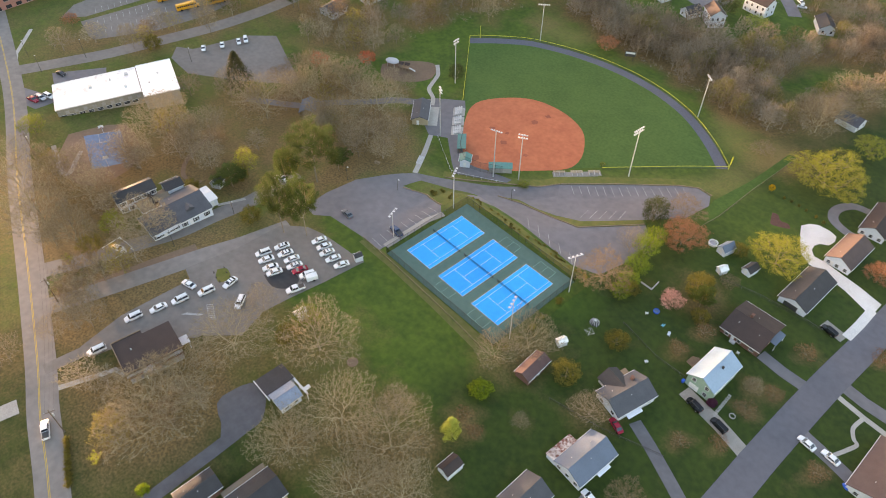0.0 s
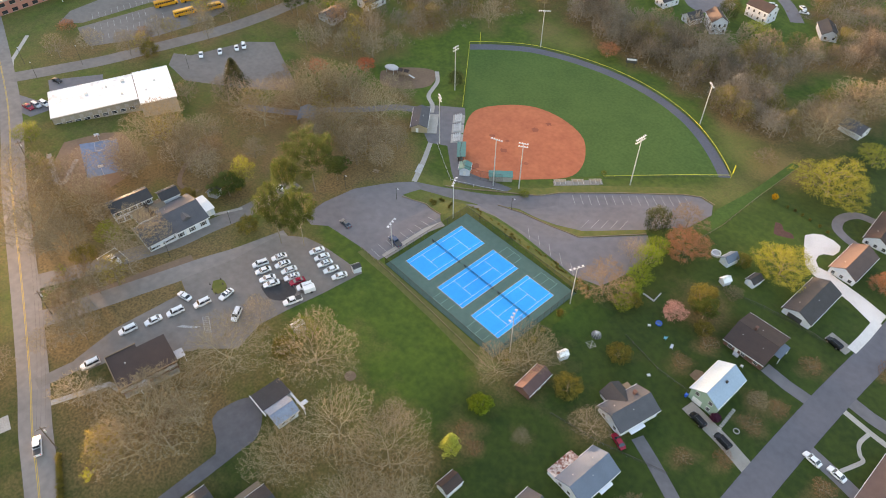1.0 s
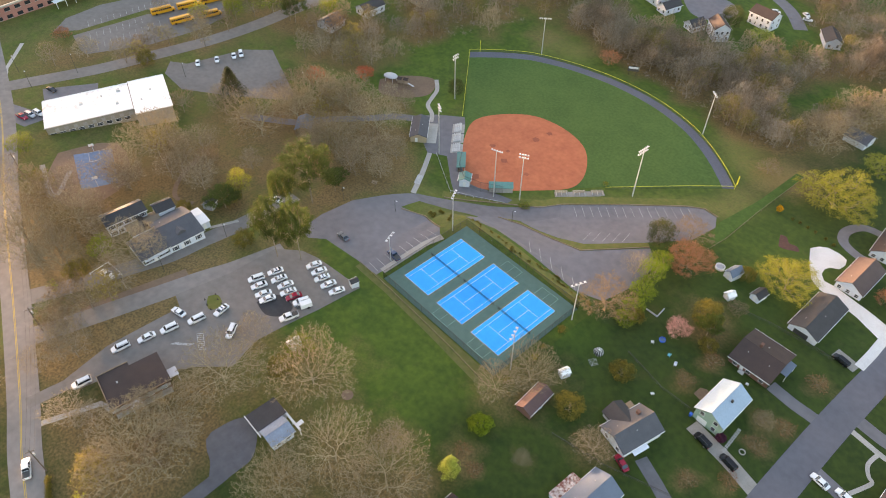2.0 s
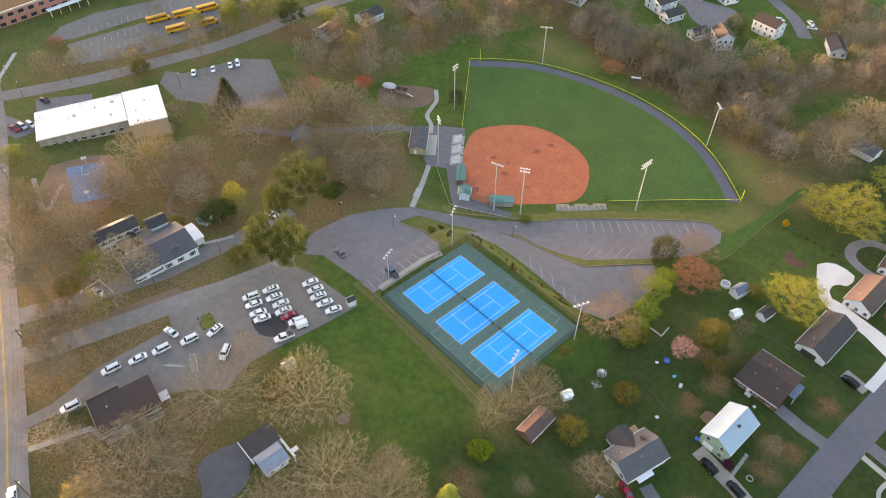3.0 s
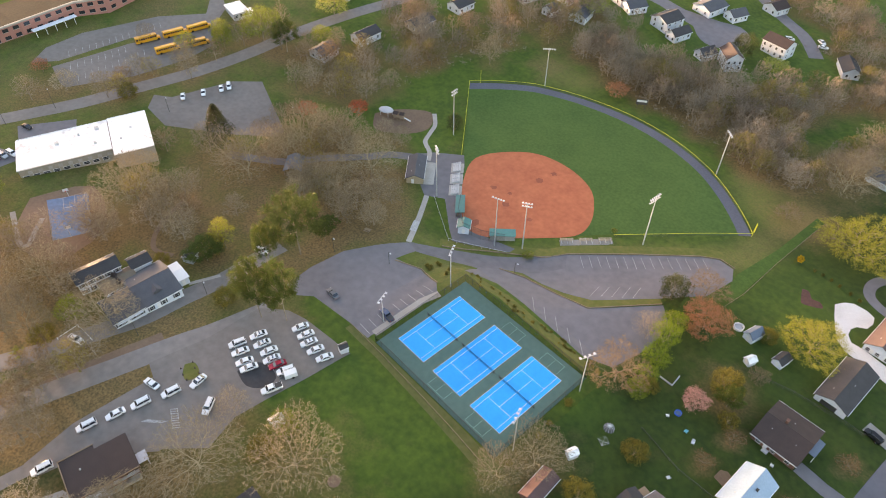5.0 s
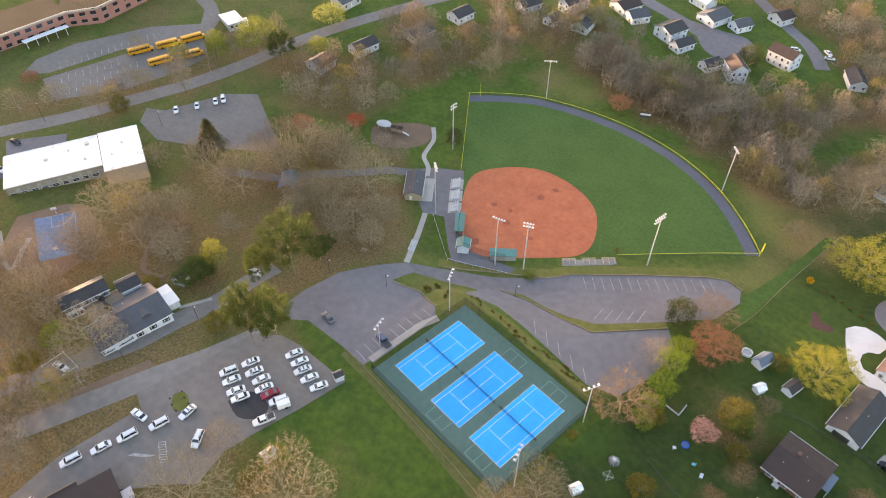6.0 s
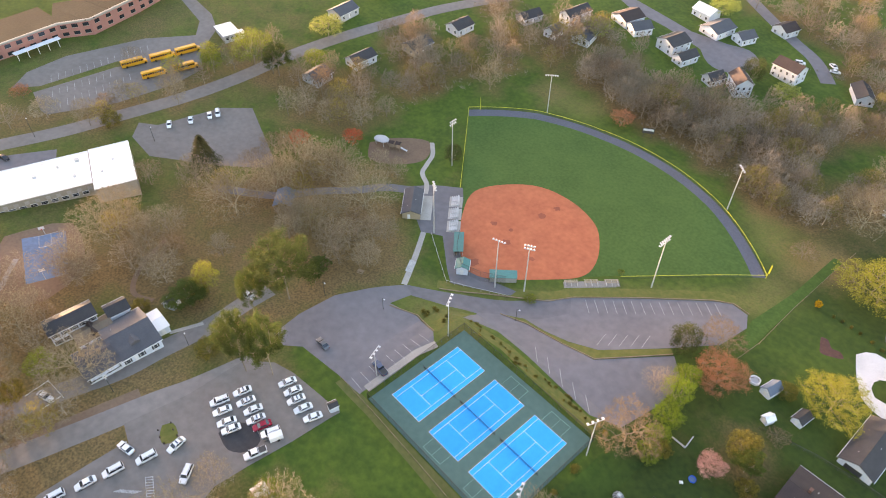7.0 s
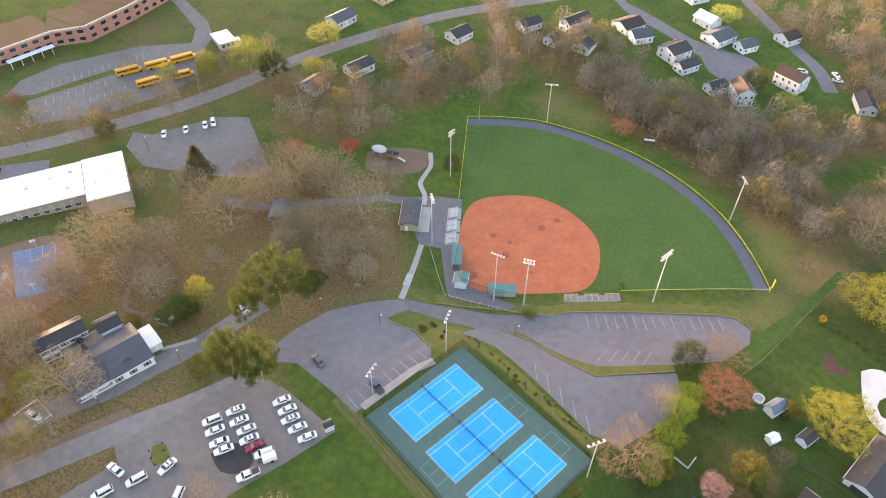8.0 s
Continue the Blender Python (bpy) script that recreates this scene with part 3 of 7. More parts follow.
    link(fine.outputs["Fac"], brown.inputs[0])
    add.operation = "MULTIPLY_ADD"
    add.inputs[1].default_value = 1.0
    link(cov.outputs["Fac"], add.inputs[0])
    link(spots.outputs["Fac"], add.inputs[2])
    edge = t.nodes.new("ShaderNodeMapRange")
    edge.inputs["From Min"].default_value, edge.inputs["From Max"].default_value = 0.6, 1.3
    link(add.outputs[0], edge.inputs["Value"])
    blend.data_type = "RGBA"
    link(edge.outputs[0], blend.inputs["Factor"])
    link(green, blend.inputs[6])
    link(brown.outputs[0], blend.inputs[7])
    parched, sere = t.nodes.new("ShaderNodeMix"), t.nodes.new("ShaderNodeAttribute")
    sere.attribute_name = "dry"
    parched.data_type = "RGBA"
    some = t.nodes.new("ShaderNodeMath")
    some.operation = "MULTIPLY"
    link(sere.outputs["Fac"], some.inputs[0])
    link(fine.outputs["Fac"], some.inputs[1])
    link(some.outputs[0], parched.inputs["Factor"])
    link(blend.outputs[2], parched.inputs[6])
    parched.inputs[7].default_value = (0.27, 0.195, 0.075, 1)
    link(parched.outputs[2], bs.inputs["Base Color"])
    me.materials.append(m)
    tagged(new("ground", me), "mown grass with brown leaf litter under the trees", "ground", kind="structure")


ground()

# ---- roads and paved areas ----
main_line = curve([(60, -131), (8.3, -114.1), (-13.1, -108), (-28.4, -102.9), (-50.6, -96.5), (-69.8, -91.3), (-92.1, -85.5), (-117.6, -78.6), (-153.7, -67.5), (-184, -59.5), (-260, -42)], 4)
drape("main_road", strip([(x + 0.2, y + 0.7) for x, y in main_line], 7.7), 0.05, M["asphalt_old_sunlit"], "two-lane grey asphalt road with a double yellow line", "road", band=True)
drape("yellow_line", strip([(x - 0.07, y + 0.18) for x, y in main_line], 0.14), 0.065, M["paint_yellow"], "painted yellow centre line on the road", "road marking", band=True)
drape("yellow_line", strip([(x + 0.07, y - 0.18) for x, y in main_line], 0.14), 0.065, M["paint_yellow"], "painted yellow centre line on the road", "road marking", band=True)
upper_line = curve([(-183, -57), (-178.6, -39.5), (-174.6, -20.9), (-172.4, -0.3), (-169.5, 26.6), (-169.3, 52.3), (-170.8, 76.3), (-169.1, 105.7), (-163.1, 141.7), (-158.3, 163.3), (-146.8, 195.8), (-137.7, 220.4), (-110, 300)], 4)
drape("upper_road", strip(upper_line, 7.4), 0.06, M["asphalt_old_sunlit"], "grey asphalt road running past the school", "road", band=True)
drape("drive", strip(curve([(-62, -89), (-58, -76.3), (-55, -62.4), (-52.5, -50.7), (-52.6, -39.7), (-52.4, -25), (-54.4, -11.5), (-55, -4)]), 6.4), 0.04, M["asphalt_old_sunlit"], "worn asphalt drive past the white house", "drive", band=True)
drape("drive", strip(curve([(-48, -97), (-43.8, -80.6), (-40, -62.5), (-37.3, -48.1), (-35, -38), (-33, -22)]), 6.6), 0.045, M["asphalt_old_sunlit"], "worn asphalt drive to the car park", "drive", band=True)
drape("car_park", [(-36, -57), (-34, -41), (-35, -24), (-29, -18), (-22.8, -16), (-4.5, -13.6), (-5, -27.9), (-6, -38.8), (-6.5, -48.2), (-3, -57.2), (-9.4, -65), (-20, -72), (-23, -60)], 0.055, M["asphalt_sunlit"], "asphalt car park in a warm sunlit tone, full of white cars", "car park")
drape("car_park", [(-23.4, -92), (-27.4, -92), (-30.6, -79.3), (-30.8, -60), (-24, -52), (-9, -57), (-10, -66.8), (-20.5, -80.9), (-22, -90)], 0.062, M["asphalt_sunlit"], "asphalt parking strip with a row of white cars", "car park")
drape("drive", strip([(-26.4, -102), (-25.4, -92), (-25.2, -84), (-27.5, -76)], 3.6), 0.07, M["asphalt_sunlit"], "asphalt drive in a warm sunlit tone from the road to the parking strip", "drive", band=True)
drape("car_park", [(-164, 4), (-158.5, 9), (-154.8, 34.5), (-147.5, 44.7), (-113, 33.5), (-110.5, 29.5), (-123.2, 15), (-142.4, -2), (-157, -2)], 0.05, M["asphalt_sunlit"], "asphalt car park in a warm sunlit tone behind the flat-roofed building", "car park")
drape("car_park", [(-38.4, -12.5), (-40.5, -2.6), (-40.5, 10), (-36.5, 20), (-30.4, 31.5), (-26, 30.4), (-27.2, 21), (-18, 23.8), (-9, 22.5), (-5.7, 19.8), (-6, -6.4), (-14.1, -7), (-29.1, -9), (-33, -13)], 0.05, M["asphalt"], "asphalt car park beside the tennis courts", "car park")
drape("drive", curve([(-31, 30.5), (-19, 42), (-6.8, 52.4), (5.7, 67.9)], 4) + [(9.5, 63), (5.4, 54.8), (-2.4, 45), (-15.4, 35.5), (-26, 28.6)], 0.058, M["asphalt"], "asphalt park drive below the ball field", "drive")
drape("car_park", [(1.2, 61.2), (5.7, 68.2), (20.8, 84.8), (36.3, 100.2), (41.3, 103.8), (46.8, 103.2), (49.5, 98), (47.8, 85.7), (38.8, 73.2), (25.2, 56.5), (17.1, 52.7), (9.4, 51), (1.6, 50.4)], 0.05, M["asphalt"], "asphalt car park with white bay lines", "car park")
drape("car_park", [(-7.3, 32.8), (-9, 41), (-4.4, 45.8), (3.7, 49), (16.5, 50.3), (26.9, 52.2), (41.2, 71.4), (47, 66), (48.5, 54), (46, 40), (38.5, 35.4), (26, 36.7), (14, 37.9), (1.1, 38.8)], 0.066, M["asphalt"], "lower asphalt car park beside the tennis fence", "car park")
drape("verge", [(-4.2, 46.3), (3.7, 49.25), (16.5, 50.6), (26.7, 52.6), (40.7, 71.8), (39, 73.1), (25.1, 56.3), (17.1, 52.4), (9.4, 50.8), (1.6, 50.2)], 0.12, M["dry_grass"], "raised grass verge between the two car parks", "verge")
street_line = curve([(112, -240), (112, -90), (112.2, -40), (112.3, 7.2), (112.3, 25.8), (113.1, 56.6), (114.9, 89.4), (116.1, 121.4), (117, 170), (116, 230)], 3)
drape("street", strip(street_line, 8.4), 0.05, M["asphalt_street"], "residential asphalt street without kerbs", "street", band=True)
drape("driveway", strip([(85, 6.4), (91.7, 3.9), (98.6, 0.9), (108.5, -3.5)], 3.6), 0.045, M["asphalt_dark"], "dark asphalt driveway beside a house", "driveway", band=True)
drape("driveway", strip([(88.5, -20.5), (96, -19.6), (108.5, -20)], 3.6), 0.045, M["asphalt"], "asphalt driveway beside the blue-roofed house", "driveway", band=True)
drape("driveway", strip([(88, 24.6), (99.7, 23.1), (109, 21)], 4.2), 0.045, M["gravel"], "pale gravel driveway beside the green house", "driveway", band=True)
drape("driveway", strip([(95.5, 52.3), (102.9, 51.7), (109.4, 52)], 4.0), 0.045, M["asphalt"], "asphalt driveway of the brown-roofed house", "driveway", band=True)
drape("driveway", strip([(117, 60.8), (123, 60.3), (136, 61.1)], 4.2), 0.045, M["asphalt"], "asphalt driveway across the street", "driveway", band=True)
drape("path", strip([(117, 56.4), (124.9, 55.6), (136, 55.2)], 1.7), 0.045, M["concrete"], "concrete path across a front lawn", "path", band=True)
drape("path", strip(curve([(124.9, 55.5), (124.3, 50.5), (125.8, 47.4), (127.2, 46.3), (126.2, 43), (124.6, 39)]), 1.1), 0.05, M["concrete"], "curved concrete garden path", "path", band=True)
drape("driveway", strip([(116, 37.9), (124.7, 36.9), (133, 35.5)], 4.0), 0.045, M["asphalt"], "asphalt driveway with parked white cars", "driveway", band=True)
drape("driveway", [(76.1, 114.2), (77.6, 117.4), (80, 119.4), (84, 119.6), (86.8, 118.6), (87.7, 115.5), (87.2, 112.2), (84.8, 110.4), (84, 108.2), (84.4, 105.4), (86.4, 103), (90.1, 103.4), (96.2, 102.4), (103, 101.4), (110.5, 99.6), (110.4, 92.2), (100.2, 96.1), (90.8, 97.7), (86.9, 98.1), (83.4, 100.4), (80.6, 104.6), (78, 109.8)], 0.05, M["white_gravel"], "bright white gravel driveway curving round a house", "driveway")
drape("driveway", strip([(109.6, 95), (109.6, 86), (109.2, 78)], 2.8), 0.056, M["white_gravel"], "white gravel shoulder beside the street", "driveway", band=True)
drape("driveway", strip([(102, 78), (109, 77)], 4.0), 0.045, M["gravel"], "gravel drive beside a carport", "driveway", band=True)
drape("driveway", strip(curve([(90, 141), (83.5, 139.5), (80.3, 133), (82, 126.5), (88.5, 123.5), (94, 124.5)]), 3.6), 0.045, M["asphalt"], "asphalt ring driveway round a garden bed", "driveway", band=True)
drape("school_drive", [(-214, -26), (-222, -17.2), (-225, 0.1), (-219.4, 33.2), (-209.1, 52.7), (-219, 60.1), (-246.6, 63.4), (-262, 62), (-262, 69), (-246.8, 69), (-221.3, 67.7), (-208.3, 63), (-201, 54.3), (-195.7, 49.6), (-203, 20.4), (-209, 15.7), (-209, -16.8)], 0.05, M["asphalt_sunlit"], "asphalt drive in front of the brick school", "drive")
drape("car_park", [(-192.6, -22.6), (-206.1, -20.5), (-205.1, 13.4), (-203.2, 19.1), (-197.6, 49), (-183.4, 42), (-180.1, 27.1), (-180.8, 3.4), (-188.5, -22)], 0.056, M["asphalt_sunlit"], "school car park with bay lines and buses", "car park")
drape("side_street", curve([(-130, 262), (-112, 248.8), (-102.9, 248.5), (-68.3, 245.4)], 3) + curve([(-50, 250), (-40.3, 253.4), (-31.2, 247), (-31.5, 237), (-38, 227.5), (-47.1, 227.4), (-56.4, 235)], 3) + curve([(-79.4, 238.3), (-102.5, 239.3), (-118.4, 246), (-135, 254)], 3), 0.05, M["asphalt"], "cul-de-sac street with a round end", "street")
drape("side_street", strip(curve([(-110, 330), (-69.4, 302.4), (-35, 281.3), (-15.8, 271), (-2, 257)]), 7), 0.05, M["asphalt"], "narrow asphalt street behind the houses", "street", band=True)
drape("playground_bed", curve([(-100.9, 69.5), (-97.7, 78.4), (-87.6, 88.9), (-79.8, 80.7), (-83.7, 69.9), (-92.5, 63.1), (-100.9, 69.5)], 4)[:-1], 0.05, M["mulch"], "brown mulch bed of a playground", "playground bed")
drape("path", strip(curve([(-86, 89.5), (-80, 84.5), (-77, 79), (-74, 74), (-68, 71), (-64, 67)]), 1.8), 0.056, M["concrete"], "concrete path from the playground", "path", band=True)
drape("forecourt", [(-70, 66.8), (-66.5, 72), (-57.2, 79.6), (-52, 75), (-42.4, 63), (-33.7, 56.4), (-27.5, 51), (-8, 57), (-8, 54.4), (-24.6, 43.6), (-30, 47), (-42.9, 56.6), (-49.5, 52.4), (-58, 56.5)], 0.05, M["asphalt"], "asphalt forecourt behind the backstop", "forecourt")
drape("path", strip([(-31.6, 30), (-50.5, 55.2)], 1.9), 0.045, M["concrete"], "straight concrete path up to the kiosk", "path", band=True)
drape("footbridge", strip([(-36, 35.4), (-39.8, 40.6)], 2.2), 0.16, M["paint_white"], "short white-painted footbridge slab on the path", "slab", band=True)
drape("old_court", [(-123.6, -53.2), (-119, -41.1), (-98.5, -47.6), (-101.7, -59)], 0.05, M["old_blue"], "faded blue basketball court with worn paint", "court")
drape("path", strip([(-57, -35), (-54.4, -26)], 1.3), 0.06, M["concrete"], "short pale concrete path behind the white houses", "path", band=True)
drape("dirt_track", strip(curve([(-96, -18), (-88, -30), (-79, -36), (-72, -33)]), 1.6), 0.03, M["mulch"], "narrow trodden earth path through the trees", "path", band=True)
drape("path", strip([(-19, -102.6), (-14.4, -88), (-11, -86.8)], 1.6), 0.04, M["concrete"], "short concrete path beside the dark-roofed office", "path", band=True)
drape("driveway", curve([(10.5, -71), (11, -65.5), (13, -62), (17, -62), (22.6, -66.5), (23.4, -71), (23.6, -76)], 3) + curve([(20.2, -77), (17, -75), (14, -74.2), (11.5, -73)], 3), 0.04, M["asphalt_dark"], "grey asphalt yard between bare trees", "driveway")
drape("driveway", strip(curve([(21.9, -74), (22.3, -80), (22.6, -86), (23, -93), (23.8, -108)]), 3.5), 0.044, M["asphalt_dark"], "narrow asphalt driveway between bare trees", "driveway", band=True)
drape("path", strip(curve([(-124.1, -63.9), (-111.7, -66.4), (-105.6, -67.2), (-104.6, -65.3), (-110.3, -61.2), (-115, -57.5)]), 1.7), 0.05, M["gravel"], "pale gravel path bending beside the basketball court", "path", band=True)
drape("side_road", strip([(-20, -111), (-22, -122), (-26, -150)], 4.5), 0.04, M["concrete"], "pale concrete drive off the main road", "driveway", band=True)
drape("side_road", strip([(8, -119), (6, -140)], 4.5), 0.04, M["concrete"], "pale concrete drive off the main road", "driveway", band=True)
drape("forecourt", [(-152, -52), (-151.5, -60.5), (-166, -66), (-171.5, -60), (-160, -54)], 0.045, M["asphalt"], "small asphalt forecourt with parked cars", "car park")
drape("forecourt", [(-160, -50), (-158, -30), (-165, -27), (-173, -46)], 0.045, M["asphalt"], "asphalt strip behind the flat-roofed building", "car park")
drape("path", strip([(-6, -4), (-6.2, 14), (-4.8, 20)], 2.4), 0.075, M["concrete"], "concrete walk beside the tennis fence", "path", band=True)
drape("bare_patch", [(23.5 + 1.6 * math.cos(k * math.tau / 14), -39 + 1.6 * math.sin(k * math.tau / 14)) for k in range(14)], 0.03, M["mulch"], "round bare earth patch in the lawn", "bare patch")
drape("tar_patch", curve([(-18.6, -40.5), (-13, -41), (-9.6, -37.8), (-10.2, -33.6), (-15.6, -33.2), (-19, -36.4), (-18.6, -40.5)], 3)[:-1], 0.075, M["tar"], "fresh black tar patch in the car park", "tar patch")

drape("drive", strip(curve([(-112, 8), (-94.9, 22.9), (-89.5, 34.1), (-80.2, 48.1), (-75.5, 58), (-67, 66)]), 4.2), 0.045, M["asphalt"], "narrow asphalt drive to the kiosk under the trees", "drive", band=True)
# the bank's sunlight is put into its dry grass colour
drape("bank", strip(curve([(-26.5, 39.5), (-15, 50.3), (0, 63), (5.2, 71), (20, 87), (35.5, 102.5), (41, 106.2)]), 4.0), 0.035, M["dry_grass"], "grass bank below the ball field in a dry, sunlit tone", "bank", band=True)
drape("bank", strip([(-3, 32.3), (8, 34.6), (20, 33.6), (32, 32.9), (43, 32.4)], 4.2), 0.04, M["dry_grass"], "grass bank between the tennis fence and the lower car park", "bank", band=True)
drape("verge", [(-13, -9.2), (1.4, -8.9), (21.6, -9.6), (46, -11), (48, -6.2), (30, -5.9), (10, -5.9), (-5, -5.9), (-13, -6.6)], 0.03, M["verge"], "trodden dry grass strip beside the tennis fence", "verge")
drape("patio", [(82.9, 33.2), (86.2, 32.6), (86.3, 36.6), (84.6, 37.2), (83.0, 36.2)], 0.05, M["mulch"], "small reddish earth patio behind the green house", "patio")
drape("ditch", [(51.4, 90), (48.9, 102), (51.6, 124.1), (52.5, 150.6), (55.6, 150.8), (55.0, 122.0), (54.4, 102.1), (54.6, 90.7)], 0.03, M["rough_grass"], "rough bright green grass in the ditch along the boundary", "ditch")
drape("flower_bed", curve([(66.0, 112.6), (67.6, 108.6), (69.0, 106.4), (72.2, 107.8), (74.4, 109.6), (72.6, 111.4), (70.2, 110.8), (68.0, 113.2), (66.0, 112.6)], 3)[:-1], 0.05, M["bark_mulch"], "red-brown mulched garden bed", "garden bed")
drape("bare_patch", strip(curve([(-47.5, -97), (-46.5, -80), (-45, -66), (-42.5, -50)]), 3.0), 0.03, M["mulch"], "reddish bare earth strip between the two drives", "bare patch", band=True)
drape("bare_patch", curve([(-128, -57), (-122, -38), (-98, -44), (-92, -62), (-110, -68), (-128, -57)], 3)[:-1], 0.025, M["mulch"], "bare leaf-strewn earth round the basketball court", "bare patch")

drape("path", strip([(-212, -40), (-196, -52), (-186, -56)], 1.6), 0.04, M["concrete"], "pale concrete path across the school lawn", "path", band=True)


def bay_lines(starts, along, length, width=0.11, lift=0.085):
    for x, y in starts:
        d = Vector(along).normalized() * length
        drape("bay_line", strip([(x, y), (x + d.x, y + d.y)], width), lift, M["paint_white"], "white painted parking bay line", "road marking", band=True)


bay_lines([(9.0 + 2.03 * k, 70.8 + 2.07 * k) for k in range(15)], (4.8, -3.7), 5.4)
bay_lines([(12.6 + 5.2 * k, 43.1 - 0.65 * k) for k in range(5)], (5, -4.8), 6.6)
bay_lines([(22.4 + 2.35 * k, 63.9 + 2.3 * k) for k in range(5)], (1.3, -6.3), 6.2)
bay_lines([(-11.5, -4.9 + 3.0 * k) for k in range(9)], (1, -0.04), 4.8)
bay_lines([(-18.9 + 0.66 * k, -59.2 - 0.26 * k) for k in range(9)], (0.9, 1.3), 1.8, 0.2)
bay_lines([(-18.9, -59.2), (-18.0, -57.8)], (5.3, -2.1), 5.9, 0.14)
bay_lines([(-20.2 + 0.42 * k, -66.3 + 0.42 * k) for k in range(9)], (0.5, 1.5), 1.7, 0.2)
bay_lines([(-190 - 0.25 * k, -16 + 3.0 * k) for k in range(11)], (-4.6, 1.6), 4.8)
bay_lines([(-203.5, -14 + 3.0 * k) for k in range(9)], (4.6, -1.6), 4.8)
bay_lines([(-209.5, -12 + 3.0 * k) for k in range(15)], (-4.6, 1.6), 4.6)

# ---- tennis courts ----
def slab_lines(parent, x0, y0, rects, mat, width):
    for ax, ay, bx, by in rects:
        s = Soup()
        if abs(bx - ax) < 1e-6:
            s.box(x0 + ax - width / 2, y0 + ay, 0.088, x0 + ax + width / 2, y0 + by, 0.094)
        else:
            s.box(x0 + ax, y0 + ay - width / 2, 0.092, x0 + bx, y0 + ay + width / 2, 0.098)
        part("line", s, mat, parent)


tennis = thing("tennis_courts", 0, 0, 0, "green acrylic tennis terrace with three blue courts", "tennis court", kind="structure", z=0)
part("surround", Soup().box(-3.2, -5.6, -0.4, 44.4, 29.3, 0.07), M["court_green"], tennis, "dark green acrylic surround")
COURTS = (0.0, 14.83, 29.52)
LONG, WIDE = 23.77, 10.97
for cx in COURTS:
    part("court", Soup().box(cx, 0, 0.02, cx + WIDE, LONG, 0.085), M["court_blue"], tennis, "bright blue playing surface with white lines")
    slab_lines(tennis, cx, 0, [(0, 0, WIDE, 0), (0, LONG, WIDE, LONG), (1.37, 5.485, WIDE - 1.37, 5.485), (1.37, 18.285, WIDE - 1.37, 18.285), (0, 0, 0, LONG), (WIDE, 0, WIDE, LONG), (1.37, 0, 1.37, LONG), (WIDE - 1.37, 0, WIDE - 1.37, LONG), (WIDE / 2, 5.485, WIDE / 2, 18.285)], M["court_white"], 0.1)
line_green = material("line_green", (0.2, 0.42, 0.34), (0.16, 0.34, 0.28), 0.7, bump=0)
for cx in COURTS[1:]:
    for ya, yb in ((LONG + 0.1, 27.9), (-3.8, -0.1)):
        end = yb if ya > 0 else ya
        slab_lines(tennis, cx + 2.2, 0, [(0, end, 6.4, end), (0, ya, 0, yb), (6.4, ya, 6.4, yb), (3.2, ya, 3.2, yb)], line_green, 0.09)
for cx in COURTS:
    net = thing("tennis_net", cx + WIDE / 2, LONG / 2, 0, "black tennis net with a white band on two dark posts", "tennis net", "tennis nets", z=0.085)
    part("mesh", Soup().box(-6.3, -0.02, 0.02, 6.3, 0.02, 0.93), M["net_tennis"], net, "black net mesh")
    part("band", Soup().box(-6.3, -0.025, 0.95, 6.3, 0.025, 1.0), M["trim_dark"], net)
    for sx in (-6.4, 6.4):
        part("post", Soup().tube((sx, 0, -0.02), (sx, 0, 1.1), 0.07, 0.07, 8), M["pole_dark"], net)


hoops = thing("court_markings", -110.8, -50.2, -18.2, "worn white lines and circles on the basketball court", "court marking", kind="structure")
for ax, ay, bx, by in ((-10.6, -5.6, 10.6, -5.6), (-10.6, 5.6, 10.6, 5.6), (-10.6, -5.6, -10.6, 5.6), (10.6, -5.6, 10.6, 5.6), (0, -5.6, 0, 5.6), (-10.6, -1.8, -4.8, -1.8), (-10.6, 1.8, -4.8, 1.8), (-4.8, -1.8, -4.8, 1.8), (4.8, -1.8, 10.6, -1.8), (4.8, 1.8, 10.6, 1.8), (4.8, -1.8, 4.8, 1.8)):
    part("line", Soup().box(min(ax, bx) - 0.06, min(ay, by) - 0.06, 0.075, max(ax, bx) + 0.06, max(ay, by) + 0.06, 0.085), M["paint_white"], hoops)
for sg in (-1, 1):
    ring = Soup()
    for k in range(18):
        a0, a1 = (math.pi * q / 18 + (math.pi / 2 if sg > 0 else -math.pi / 2) for q in (k, k + 1))
        ring.add([(sg * 10.4 + r * math.cos(q), r * math.sin(q) * 0.9, 0.085) for q, r in ((a0, 5.7), (a1, 5.7), (a1, 5.85), (a0, 5.85))], [(0, 1, 2, 3)])
    part("arc", ring, M["paint_white"], hoops)
    hp = thing("basketball_hoop", -110.8 + sg * 10.9 * math.cos(math.radians(-18.2)), -50.2 + sg * 10.9 * math.sin(math.radians(-18.2)), -18.2 + (180 if sg > 0 else 0), "steel basketball hoop with a white backboard", "basketball hoop", "basketball hoops")
    part("pole", Soup().tube((-0.4, 0, -0.2), (-0.4, 0, 3.0), 0.08, 0.08, 8).tube((-0.4, 0, 2.9), (0.5, 0, 3.1), 0.06, 0.06, 6), M["galvanised"], hp)
    part("backboard", Soup().box(0.5, -0.9, 2.8, 0.56, 0.9, 3.9), M["trim"], hp, "white backboard")
    part("ring", Soup().box(0.56, -0.22, 3.02, 1.0, 0.22, 3.06), M["lamp_red"], hp)


